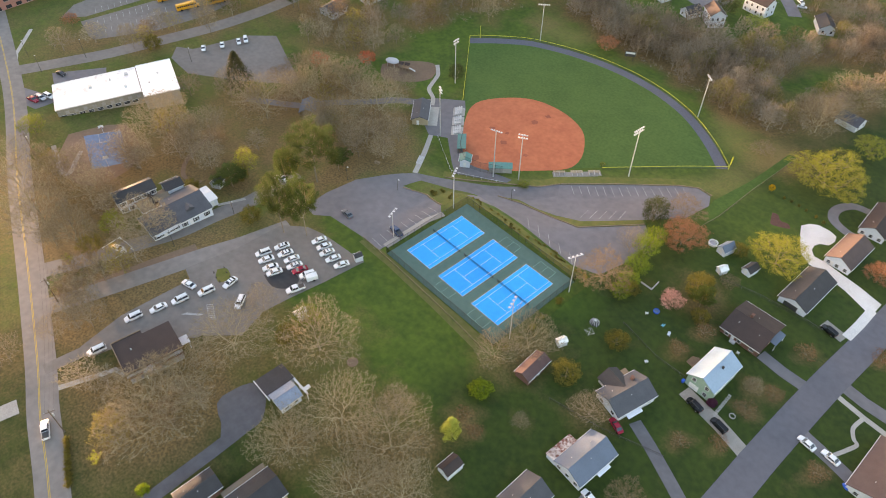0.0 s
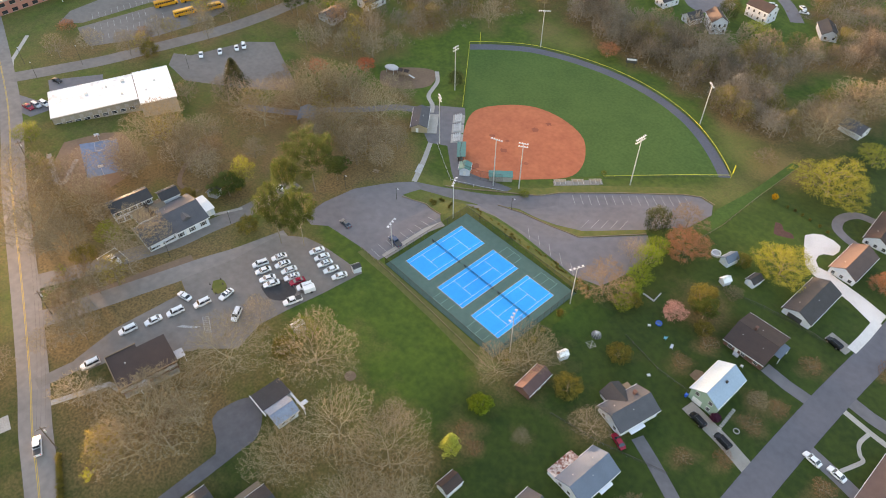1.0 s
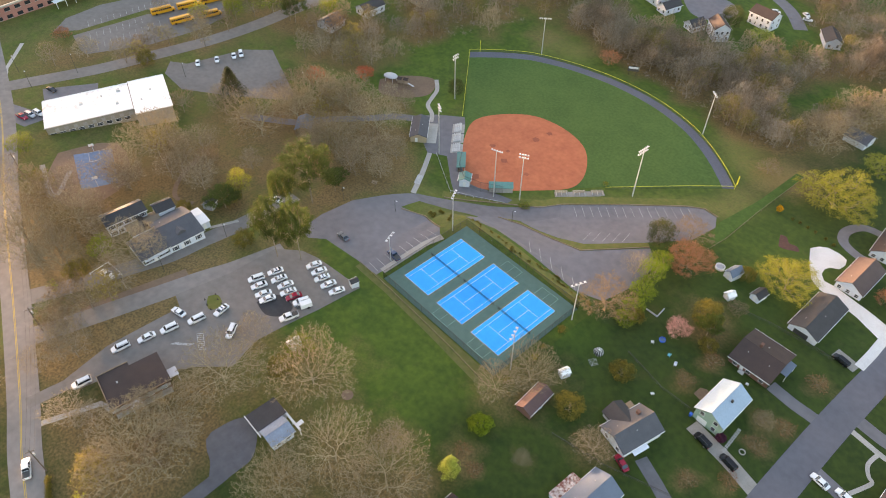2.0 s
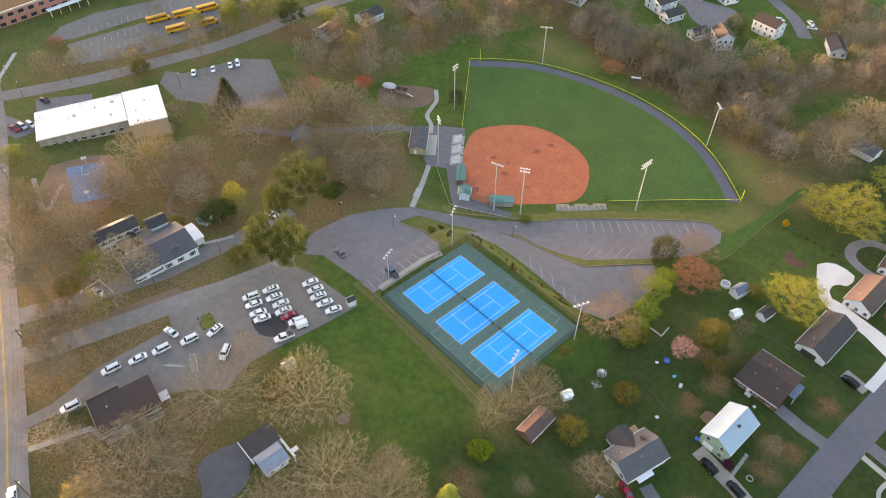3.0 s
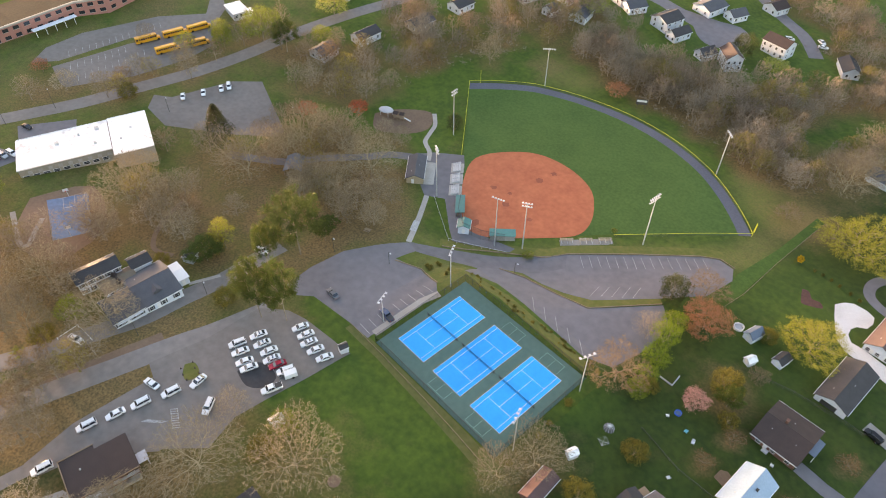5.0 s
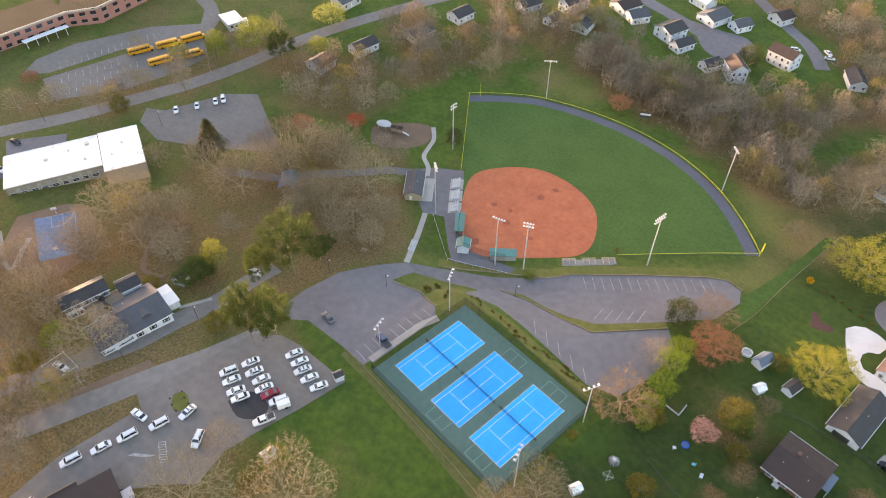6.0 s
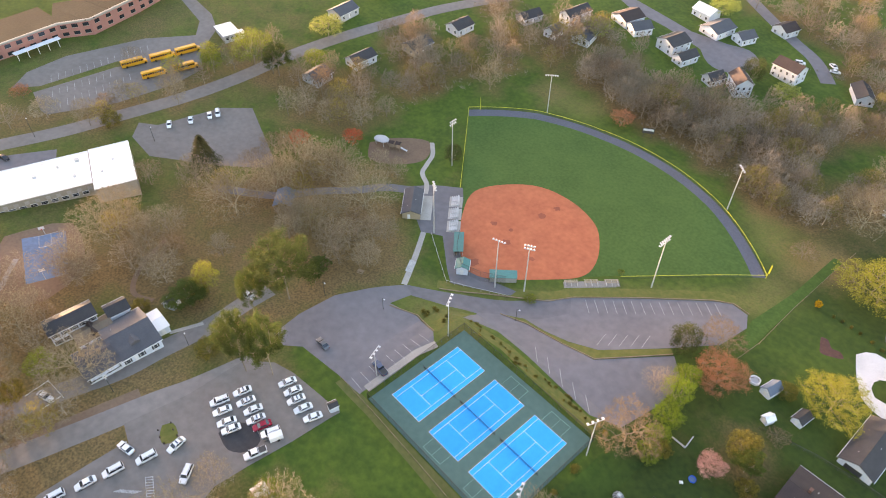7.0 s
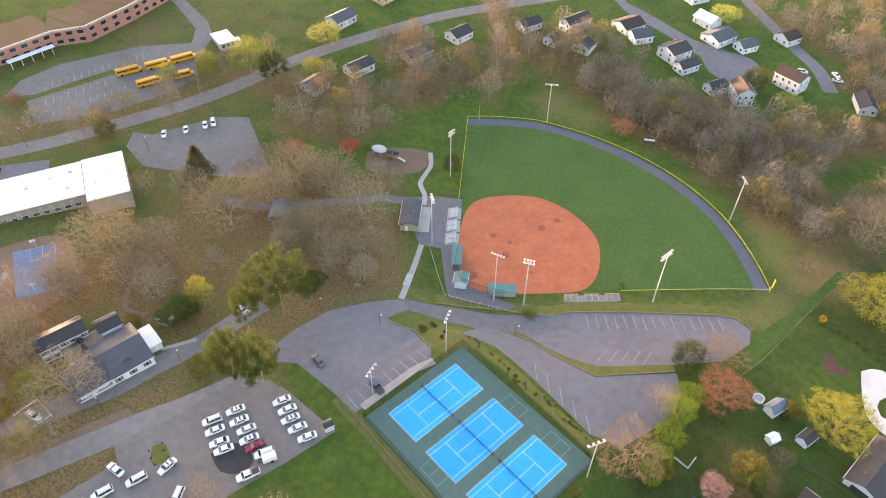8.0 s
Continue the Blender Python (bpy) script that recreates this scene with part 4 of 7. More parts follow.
def wire_fence(name, line, high, gap, label, net, rail, group="", cap=None, lift=0.0):
    """Posts, rails and woven wire along a line of corners that follows the ground."""
    f = new(name)
    tagged(f, label, "fence", group)
    z0 = lie(*line[0])
    f.location = (line[0][0], line[0][1], z0)
    post = Soup().tube((0, 0, -0.3), (0, 0, high), 0.035, 0.035, 5).mesh("post", rail)
    for (ax, ay), (bx, by) in zip(line, line[1:]):
        run = math.hypot(bx - ax, by - ay)
        n = max(1, round(run / gap))
        for k in range(n):
            p, q = [(ax + (bx - ax) * i / n, ay + (by - ay) * i / n) for i in (k, k + 1)]
            zp, zq = lie(*p) - z0 + lift, lie(*q) - z0 + lift
            px_, qx_ = (p[0] - line[0][0], p[1] - line[0][1]), (q[0] - line[0][0], q[1] - line[0][1])
            o = new("post", post)
            o.parent = f
            o.location = (*px_, zp)
            part("panel", Soup().add([(*px_, zp), (*qx_, zq), (*qx_, zq + high), (*px_, zp + high)], [(0, 1, 2, 3)]), net, f)
            r = 0.05 if cap is None else 0.075
            part("rail", Soup().tube((*px_, zp + high), (*qx_, zq + high), r, r, 5), rail if cap is None else cap, f)
    return f


wire_fence("tennis_fence", [(-3.3, -5.7), (44.5, -5.7), (44.5, 29.4), (-3.3, 29.4), (-3.3, -5.7)], 3.2, 3.0, "tall dark wire fence round the tennis courts", M["net_black"], M["pole_dark"])
wire_fence("park_fence", [(-13.3, -7.2), (1.8, -7.3), (18.9, -7.8), (32, -8.4), (46, -9.4)], 1.1, 3.0, "low weathered wooden rail fence along the lawn", M["net_grey"], M["wood"])

# ---- ball field ----
HOME = (-27.0, 51.0)
ARC = []
for k in range(31):
    turn = 46.2 + 89 * k / 30
    far = float(np.interp(turn, (46, 66, 84, 100, 118, 135), (99.9, 100.3, 98.7, 97.5, 97.2, 92.3)))
    ARC.append((HOME[0] + far * math.cos(radians(turn)), HOME[1] + far * math.sin(radians(turn))))
drape("outfield", [(-14, 57), (9, 86.5)] + ARC + [(-62, 84), (-49, 71), (-36, 56)], 0.04, M["outfield"], "mown green outfield grass of the ball field", "grass field", centre=(-26, 80))
INNER = [(HOME[0] + (x - HOME[0]) * 0.955, HOME[1] + (y - HOME[1]) * 0.955) for x, y in ARC]
drape("warning_track", ARC + INNER[::-1], 0.06, M["cinder"], "grey cinder warning track along the outfield fence", "track", band=True)
drape("infield", curve([(-26, 51.5), (-36, 58), (-47.5, 70.6), (-52.9, 81.8), (-48, 93), (-38.2, 101.8), (-24.6, 104.1), (-11.8, 101), (-4.1, 94.2), (1.2, 85.3), (1.5, 77.1), (-5.9, 67.1), (-14.1, 58), (-20, 53), (-26, 51.5)], 4)[:-1], 0.07, M["clay"], "orange clay infield of the ball field", "infield", centre=(-26, 80))
rw = random.Random(29)
for x, y, r in ((-25.9, 70.9, 1.5), (-27.1, 90.1, 1.7), (-25.9, 97.0, 1.2), (-29.1, 76.5, 1.0), (-35.5, 74.5, 1.3), (-14.5, 71.5, 1.2), (-26.6, 55.8, 2.0)):
    drape("dug_patch", [(x + r * rw.uniform(0.6, 1.25) * math.cos(k * math.tau / 13), y + r * rw.uniform(0.5, 1.1) * math.sin(k * math.tau / 13)) for k in range(13)], 0.078, M["clay_dug"], "darker dug-up patch in the clay infield", "bare patch")
wire_fence("outfield_fence", ARC, 1.4, 3.4, "outfield wire fence with a yellow top cap", M["net_grey"], M["pole_dark"], cap=M["foam_yellow"])
wire_fence("foul_fence", [ARC[0], (10.8, 86.2)], 1.4, 3.4, "foul-line wire fence with a yellow top cap", M["net_grey"], M["pole_dark"], cap=M["foam_yellow"])
wire_fence("foul_fence", [ARC[-1], (-57, 78)], 1.4, 3.4, "foul-line wire fence with a yellow top cap", M["net_grey"], M["pole_dark"], cap=M["foam_yellow"])
wire_fence("backstop", [(-38, 60), (-33, 54), (-26, 49.4), (-19, 51.5), (-12, 56)], 4.5, 3.0, "tall wire backstop behind home plate", M["net_grey"], M["pole_dark"])
wire_fence("park_fence", [(-46, 54), (-25.5, 42.5), (-8, 53)], 1.2, 3.0, "low wire fence along the forecourt", M["net_grey"], M["galvanised"])
for x, y in (ARC[0], ARC[-2]):
    p = thing("foul_pole", x, y, -40, "bright yellow foul pole at the end of the fence", "foul pole", "foul poles")
    part("pole", Soup().tube((0, 0, -0.2), (0, 0, 6.2), 0.09, 0.08, 8), M["foam_yellow"], p)
    part("wing", Soup().box(0.08, -0.02, 2.5, 0.6, 0.02, 6.1), M["foam_yellow"], p)


def timber_edge(line, label):
    """A low edge of squared timbers laid end to end on the ground."""
    e = new("timber_edge")
    tagged(e, label, "kerb", "timber edges of the car parks")
    e.location = (*line[0], 0)
    beam = Soup().soft_box(-1.2, -0.13, -0.1, 1.2, 0.13, 0.34, 0.03).mesh("timber", M["wood"])
    for (ax, ay), (bx, by) in zip(line, line[1:]):
        run = math.hypot(bx - ax, by - ay)
        n = max(1, round(run / 2.45))
        for k in range(n):
            x, y = ax + (bx - ax) * (k + 0.5) / n, ay + (by - ay) * (k + 0.5) / n
            o = new("timber", beam)
            o.parent = e
            o.location = (x - line[0][0], y - line[0][1], lie(x, y))
            slope = (lie(x + 0.5 * (bx - ax) / run, y + 0.5 * (by - ay) / run) - lie(x - 0.5 * (bx - ax) / run, y - 0.5 * (by - ay) / run))
            o.rotation_euler = (0, -math.atan(slope), math.atan2(by - ay, bx - ax))


timber_edge([(-24.5, 38.5), (-13.7, 48.9), (1.5, 61.4), (5.7, 68.6), (20.8, 85.2), (36.3, 100.6), (41.5, 104.2), (47.2, 103.8)], "weathered timber edging along the upper car park")
timber_edge([(-4.4, 46.1), (3.7, 49.2), (16.5, 50.5), (26.8, 52.5), (40.7, 71.6)], "weathered timber edging along the grass verge")
timber_edge([(-26.5, 20.3), (-18, 24.2), (-9, 22.8)], "weathered timber edging beside the car park")
wire_fence("boundary_fence", [(53.5, 80), (55.2, 95), (55.0, 116), (55.8, 145), (56.5, 158)], 1.0, 3.2, "low grey wire fence along the garden boundary", M["net_grey"], M["wood"])
wire_fence("garden_fence", [(70, 68), (84, 72), (98, 74), (103, 74)], 1.2, 3.0, "low dark wire fence between two gardens", M["net_grey"], M["pole_dark"])
wire_fence("garden_fence", [(66, -6), (80, -2.5), (96, 4)], 1.1, 3.0, "low dark wire fence between two gardens", M["net_grey"], M["pole_dark"])
wire_fence("garden_fence", [(63, 30), (76, 27.5), (86, 28)], 1.1, 3.0, "low dark wire fence between two gardens", M["net_grey"], M["pole_dark"])


# ---- buildings ----
def facing(side, w, d):
    """Pose on a wall's outer face: x runs along the wall, y out of it, z up. s: -y, n: +y, e: +x, w: -x."""
    return {"s": pose(0, -d / 2, 0, 0, 0, 180), "n": pose(0, d / 2, 0), "e": pose(w / 2, 0, 0, 0, 0, -90), "w": pose(-w / 2, 0, 0, 0, 0, 90)}[side]


def window(parent, at, x, z, ww, hh, trim="trim", shutter=None):
    a, b = ww / 2, 0.09
    o, i = [(-a - b, -b), (a + b, -b), (a + b, hh + b), (-a - b, hh + b)], [(-a, 0), (a, 0), (a, hh), (-a, hh)]
    pts = [(x0, y0, z0) for y0 in (0.003, 0.09) for q in (o, i) for x0, z0 in q]
    f = []
    for k in range(4):
        j = (k + 1) % 4
        f += [(8 + k, 8 + j, 12 + j, 12 + k), (k, j, 8 + j, 8 + k), (4 + k, 12 + k, 12 + j, 4 + j)]
    w = part("window", Soup().add(pts, f), M[trim], parent)
    w.matrix_basis = at @ pose(x, 0, z)
    for z0, z1 in ((0, hh / 2 - 0.03), (hh / 2 + 0.03, hh)):
        part("pane", Soup().box(-a, 0.004, z0, a, 0.04, z1), M["glass"], w, "dark reflecting glass")
    part("sash_bar", Soup().box(-a, 0.004, hh / 2 - 0.03, a, 0.07, hh / 2 + 0.03), M[trim], w)
    if shutter:
        for sx in (-ww / 2 - 0.5, ww / 2 + 0.12):
            part("shutter", Soup().box(sx, 0.004, -0.05, sx + 0.38, 0.05, hh + 0.05), M[shutter], w, "dark shutter")


def door(parent, at, x, ww=1.0, hh=2.05, mat="trim", name="door"):
    d = part(name, Soup().box(-ww / 2, 0.004, 0.15, ww / 2, 0.07, 0.15 + hh), M[mat], parent)
    d.matrix_basis = at @ pose(x, 0, 0)
    if name == "door":
        part("handle", Soup().box(ww / 2 - 0.16, 0.07, 1.1, ww / 2 - 0.08, 0.13, 1.25), M["chrome"], d)
    else:
        for k in range(4):
            part("panel", Soup().box(-ww / 2 + 0.05, 0.07, 0.2 + k * hh / 4, ww / 2 - 0.05, 0.09, 0.1 + (k + 1) * hh / 4), M[mat], d)


def gable(parent, w, d, h, rise, wall, roof, over=0.45, base=0.0):
    """Walls with gables on the two ends, and a pitched roof of two thick slopes whose ridge runs along y."""
    part("wall", Soup().prism([(-2.0, -w / 2), (-2.0, w / 2), (h, w / 2), (h + rise, 0), (h, -w / 2)][::-1], 1, -d / 2, d / 2), M[wall], parent)
    run = math.hypot(w / 2, rise)
    ox, oz = over * (w / 2) / run, over * rise / run
    s = Soup()
    t = 0.16
    for sg in (-1, 1):
        o = [(h + rise + 0.03, 0), (h + rise + t + 0.05, 0), (h - oz + t, sg * (w / 2 + ox)), (h - oz + 0.03, sg * (w / 2 + ox))]
        s.prism(o if sg > 0 else o[::-1], 1, -d / 2 - over, d / 2 + over)
    r = part("roof", s, M[roof], parent)
    part("ridge", Soup().prism([(h + rise + t - 0.03, -0.22), (h + rise + t - 0.03, 0.22), (h + rise + t + 0.1, 0)][::-1], 1, -d / 2 - over, d / 2 + over), M[roof], r)
    for sg in (-1, 1):
        ex = sg * (w / 2 + ox + 0.06)
        part("gutter", Soup().box(ex - 0.07, -d / 2 - over, h - oz - 0.02, ex + 0.07, d / 2 + over, h - oz + 0.12), M["trim"], r)
    return r


def house(x, y, rz, w, d, h, rise, wall, roof, label, wins=(), doors=(), garage=(), chimney=None, vents=2, shutter=None, over=0.45, name="house", group="", category="house"):
    """A pitched-roof house. wins: side, storeys' sill heights, count, width, height; doors: side, offset."""
    b = thing(name, x, y, rz, label, category, group)
    r = gable(b, w, d, h, rise, wall, roof, over)
    for side, sills, count, ww, hh in wins:
        at, span = facing(side, w, d), d if side in "ew" else w
        for z in sills:
            for k in range(count):
                window(b, at, (k + 0.5) * span / count - span / 2, z, ww, hh, shutter=shutter)
    for side, off in doors:
        door(b, facing(side, w, d), off)
    for side, off, ww in garage:
        door(b, facing(side, w, d), off, ww, 2.2, "trim", "garage_door")
    if chimney:
        cx, cy = chimney
        zc = h + rise * (1 - abs(cx) / (w / 2))
        part("chimney", Soup().box(cx - 0.45, cy - 0.35, zc - 0.6, cx + 0.45, cy + 0.35, zc + 1.3).box(cx - 0.52, cy - 0.42, zc + 1.3, cx + 0.52, cy + 0.42, zc + 1.42), M["brick"], b, "brick chimney")
    for k in range(vents):
        vx, vy = w * (0.18 if k % 2 else -0.22), d * (-0.28 + 0.27 * k)
        zv = h + rise * (1 - abs(vx) / (w / 2))
        part("vent", Soup().tube((vx, vy, zv), (vx, vy, zv + 0.5), 0.09, 0.09, 6), M["galvanised"], r)
    return b


# houses along the street
h1 = house(79.0, 9.9, -12, 8.6, 12.8, 2.7, 2.1, "siding_white", "roof_grey", "one-storey house with a charcoal shingle roof and a front awning", [("e", (0.9,), 3, 1.3, 1.2), ("s", (0.9,), 2, 1.2, 1.2)], [("e", -1.5)], chimney=(-2.2, 3.5), vents=3)
part("awning", Soup().prism([(2.1, 4.3), (1.95, 6.0), (2.05, 6.05), (2.35, 4.3)], 1, -4.2, 0.6), M["siding_white"], h1, "pale metal awning")
wing = part("rear_wing", Soup().prism([(-3.0, -2), (3.0, -2), (3.0, 2.5), (0, 4.3), (-3.0, 2.5)], 0, -7.6, -4.2), M["siding_grey"], h1)
s = Soup()
for sg in (-1, 1):
    o = [(0, 4.6), (0, 4.42), (sg * 3.4, 2.22), (sg * 3.4, 2.4)]
    s.prism(o if sg < 0 else o[::-1], 0, -8.0, -1.2)
part("rear_roof", s, M["roof_dark"], h1, "dark rear roof")
part("deck", Soup().box(-7.4, 3.2, -0.5, -4.35, 6.4, 0.5), M["wood"], h1, "brown wooden deck")
h2 = house(90.7, 33.2, -1, 7.9, 12.7, 4.9, 2.4, "siding_green", "roof_metal", "two-storey pale green house with a light metal roof", [("s", (0.9, 3.6), 2, 1.1, 1.3), ("e", (0.9, 3.6), 3, 1.1, 1.3), ("w", (0.9,), 3, 1.1, 1.2)], [("e", 1.0)], garage=[("s", 1.4, 2.8)], vents=1)
part("roof_box", Soup().box(1.2, 0.4, 6.6, 1.8, 1.0, 7.2), M["pole_dark"], h2, "dark roof vent")
h3 = house(83.6, -12.5, -3, 8.2, 12.9, 2.8, 2.3, "siding_white", "roof_blue", "white house with a blue-grey shingle roof", [("s", (0.9,), 3, 1.1, 1.2), ("e", (0.9,), 3, 1.3, 1.2)], [("e", 0.5)], vents=3)
part("porch_roof", Soup().prism([(2.3, 4.1), (2.15, 5.5), (2.25, 5.5), (2.6, 4.1)], 1, -1.0, 3.2), M["siding_white"], h3, "white porch roof")
lean = part("lean_to", Soup().prism([(-1.5, -6.9), (-1.5, -4.12), (2.7, -4.12), (2.2, -6.9)][::-1], 1, -6.6, 1.7), M["siding_white"], h3)
for k in range(16):
    part("sheet", Soup().prism([(2.26, -7.2), (2.76, -4.1), (2.82, -4.1), (2.32, -7.2)], 1, -6.7 + 0.53 * k, -6.7 + 0.53 * k + 0.5), M["rusty_sheet"], lean, "rust-streaked pale roofing sheet")
h4 = house(89.1, 57.2, 90, 13.8, 12.0, 2.7, 2.1, "brick", "roof_brown", "low house with a dark brown shingle roof", [("w", (0.9,), 3, 1.2, 1.2), ("s", (0.9,), 3, 1.4, 1.2)], [("w", 2.0)], chimney=(0.9, 1.5), vents=3)
part("porch_roof", Soup().prism([(-6.05, 2.45), (-6.05, 2.6), (-8.2, 2.3), (-8.2, 2.2)], 0, -1.2, 4.6), M["roof_blue"], h4, "blue-grey porch roof")
for px0 in (-1.0, 4.4):
    part("post", Soup().box(px0 - 0.07, -8.1, -0.6, px0 + 0.07, -7.96, 2.25), M["trim"], h4)
part("air_conditioner", Soup().soft_box(-8.2, 0.6, -0.3, -7.1, 2.2, 1.0, 0.06), M["siding_grey"], h4, "pale boxy air conditioner beside the wall")
h5 = house(92.7, 84.1, -1, 8.7, 18.0, 2.8, 2.0, "siding_white", "roof_dark", "white house with a black shingle roof and an open carport", [("w", (0.9,), 4, 1.2, 1.2), ("e", (0.9,), 3, 1.2, 1.2), ("n", (0.9,), 2, 1.1, 1.2)], [("e", 3.0)], vents=2)
# no real recess: a dark sheet stands for the carport's shaded inside
part("carport_opening", Soup().box(-2.6, -9.03, 0.0, 1.8, -9.01, 2.3), M["trim_dark"], h5, "flat dark panel painted as the carport's shade")
h6 = house(93.7, 111.0, -1, 8.3, 15.2, 3.0, 2.4, "siding_white", "roof_rust", "white house with a rust-brown shingle roof", [("s", (0.9,), 3, 1.1, 1.2), ("e", (0.9,), 3, 1.2, 1.2), ("w", (0.9,), 4, 1.2, 1.2)], [("s", 1.6)], vents=1)
house(94.0, 135.4, 4, 8.2, 17.0, 3.0, 2.4, "siding_white", "roof_brown", "white house with a brown roof beside the ring drive", [("s", (0.9,), 3, 1.1, 1.2), ("e", (0.9,), 3, 1.2, 1.2), ("w", (0.9,), 3, 1.2, 1.2)], [("w", 2.0)])
house(138.0, 42.0, 0, 15, 19, 2.9, 2.6, "siding_white", "roof_rust", "wide house with a rust-red shingle roof", [("w", (0.9,), 4, 1.3, 1.2), ("s", (0.9,), 3, 1.2, 1.2)], [("w", 4.0)])
house(80.5, -31.0, 0, 8.0, 9.5, 2.8, 2.2, "siding_white", "roof_grey", "small house with a grey shingle roof", [("e", (0.9,), 2, 1.2, 1.2), ("n", (0.9,), 2, 1.1, 1.2)], [("e", 0)])
house(58.4, 190.0, 84, 7.6, 9.0, 2.8, 2.2, "siding_white", "roof_grey", "grey-roofed white house under a bare tree", [("s", (0.9,), 2, 1.1, 1.2), ("e", (0.9,), 3, 1.2, 1.2)], [("e", 0)])

# sheds
house(66.0, 81.2, -12, 3.3, 4.8, 2.2, 1.5, "siding_white", "roof_blue", "white garden shed with a blue-grey roof", [("w", (0.9,), 1, 0.8, 0.8)], [("s", 0)], vents=0, over=0.25, name="shed", category="shed", group="garden sheds")
tub = thing("garden_tub", 61.3, 81.4, 10, "square white rimmed hot tub beside the shed", "hot tub")
part("shell", Soup().add([(x, y, z) for z, q in ((-0.3, 1.45), (0.85, 1.5), (0.85, 1.2), (0.45, 1.15)) for x, y in ((-q, -q * 0.5), (-q * 0.5, -q), (q * 0.5, -q), (q, -q * 0.5), (q, q * 0.5), (q * 0.5, q), (-q * 0.5, q), (-q, q * 0.5))], [(8 * r + k, 8 * r + (k + 1) % 8, 8 * r + 8 + (k + 1) % 8, 8 * r + 8 + k) for r in range(3) for k in range(8)]), M["trim"], tub, "white moulded shell")
part("cover", Soup().tube((0, 0, 0.3), (0, 0, 0.5), 1.15, 1.15, 8), M["siding_grey"], tub, "pale grey cover")
house(70.3, 71.9, -20, 2.3, 2.7, 1.8, 0.9, "siding_white", "roof_white", "small white shed with a pale roof", [], [("s", 0)], vents=0, over=0.2, name="shed", category="shed", group="garden sheds")
house(76.2, 79.0, -8, 3.1, 4.4, 2.0, 1.2, "siding_white", "roof_dark", "white shed with a dark roof", [], [("s", 0)], vents=0, over=0.25, name="shed", category="shed", group="garden sheds")
house(56.8, -2.9, 4, 4.6, 9.2, 2.2, 1.3, "brick", "roof_maroon", "long shed with a faded red-brown roof", [("e", (0.9,), 2, 0.9, 0.8)], [("e", 0)], vents=0, over=0.3, name="shed", category="shed", group="garden sheds")
house(56.1, 10.1, -18, 2.0, 2.7, 1.9, 0.7, "siding_white", "roof_white", "small white metal shed on the grass", [], [("s", 0)], vents=0, over=0.15, name="shed", category="shed", group="garden sheds")
house(63.2, -39.2, 0, 3.6, 5.0, 2.2, 1.1, "siding_white", "roof_brown", "small white shed with a dark maroon roof", [("s", (0.9,), 1, 0.8, 0.8)], [("e", 0)], vents=0, over=0.2, name="shed", category="shed", group="garden sheds")
house(-6.4, -14.4, -12, 2.0, 2.4, 2.1, 0.7, "siding_white", "roof_dark", "small white pump house with a dark roof", [], [("s", 0)], vents=0, over=0.15, name="shed", category="shed", group="park sheds")
house(1.9, -40.8, 0, 2.4, 3.2, 2.2, 0.9, "siding_white", "roof_white", "small pale shed under bare branches", [], [("s", 0)], vents=0, over=0.15, name="shed", category="shed", group="park sheds")

# dark flat-roofed building by the car park
b = thing("office", -13.0, -78.8, -6, "single-storey brick office with a flat dark brown roof", "office building")
part("wall", Soup().box(-5.0, -7.3, -2, 5.0, 7.3, 3.0).box(-6.4, -7.3, -2, -5.0, 0.0, 3.0), M["brick"], b)
part("roof", Soup().box(-5.4, -7.7, 3.0, 5.4, 7.7, 3.18).box(-6.8, -7.7, 3.0, -5.4, 0.3, 3.18), M["roof_brown"], b, "flat dark brown roof")
part("parapet", Soup().box(-6.8, -7.8, 3.18, -6.6, 0.4, 3.42).box(-6.8, -7.8, 3.18, 5.5, -7.6, 3.42).box(5.3, -7.6, 3.18, 5.5, 7.8, 3.42), M["wood"], b, "pale brown roof edge")
part("eave", Soup().box(5.5, -7.6, 2.55, 6.25, 7.2, 2.67), M["concrete"], b, "pale eave over the walk")
part("porch_roof", Soup().box(6.25, -3.4, 2.5, 7.4, -0.6, 2.62).box(5.9, -3.2, 2.67, 7.0, -0.8, 2.8), M["galvanised"], b)
for sy in (-3.2, -0.8):
    part("post", Soup().box(7.1, sy - 0.1, -1, 7.3, sy + 0.1, 2.5), M["trim"], b)
part("canopy", Soup().box(1.2, 7.4, 2.3, 4.2, 10.0, 2.45).box(1.4, 9.6, -1, 1.6, 9.8, 2.3).box(3.8, 9.6, -1, 4.0, 9.8, 2.3), M["siding_grey"], b, "pale flat entrance canopy")
part("vent", Soup().box(-2.0, -4.0, 3.18, -1.6, -3.6, 3.6), M["galvanised"], b)
for k in range(4):
    window(b, facing("e", 10.0, 14.6), -5.5 + 3.4 * k, 0.9, 1.4, 1.2)
part("ramp", Soup().box(5.02, -7.2, -1.5, 6.4, 7.0, 0.25), M["concrete"], b, "pale concrete ramp")

# silver-roofed house among the bare trees
b = house(22.2, -59.0, 0, 5.0, 5.8, 2.6, 0.9, "siding_white", "roof_silver", "small house with a folded silver metal roof", [("s", (0.9,), 1, 1.0, 1.1), ("e", (0.9,), 2, 1.0, 1.1)], [("e", 0)], vents=0, over=0.5)
part("side_roof", Soup().box(-4.4, 4.2, 2.3, 3.4, 4.75, 2.45).box(1.0, 4.75, 2.2, 2.2, 6.4, 2.3), M["trim"], b, "white roof edge and porch beam")
for sx in (-4.2, -0.6, 3.2):
    part("post", Soup().box(sx - 0.08, 4.35, -1, sx + 0.08, 4.55, 2.3), M["trim"], b)
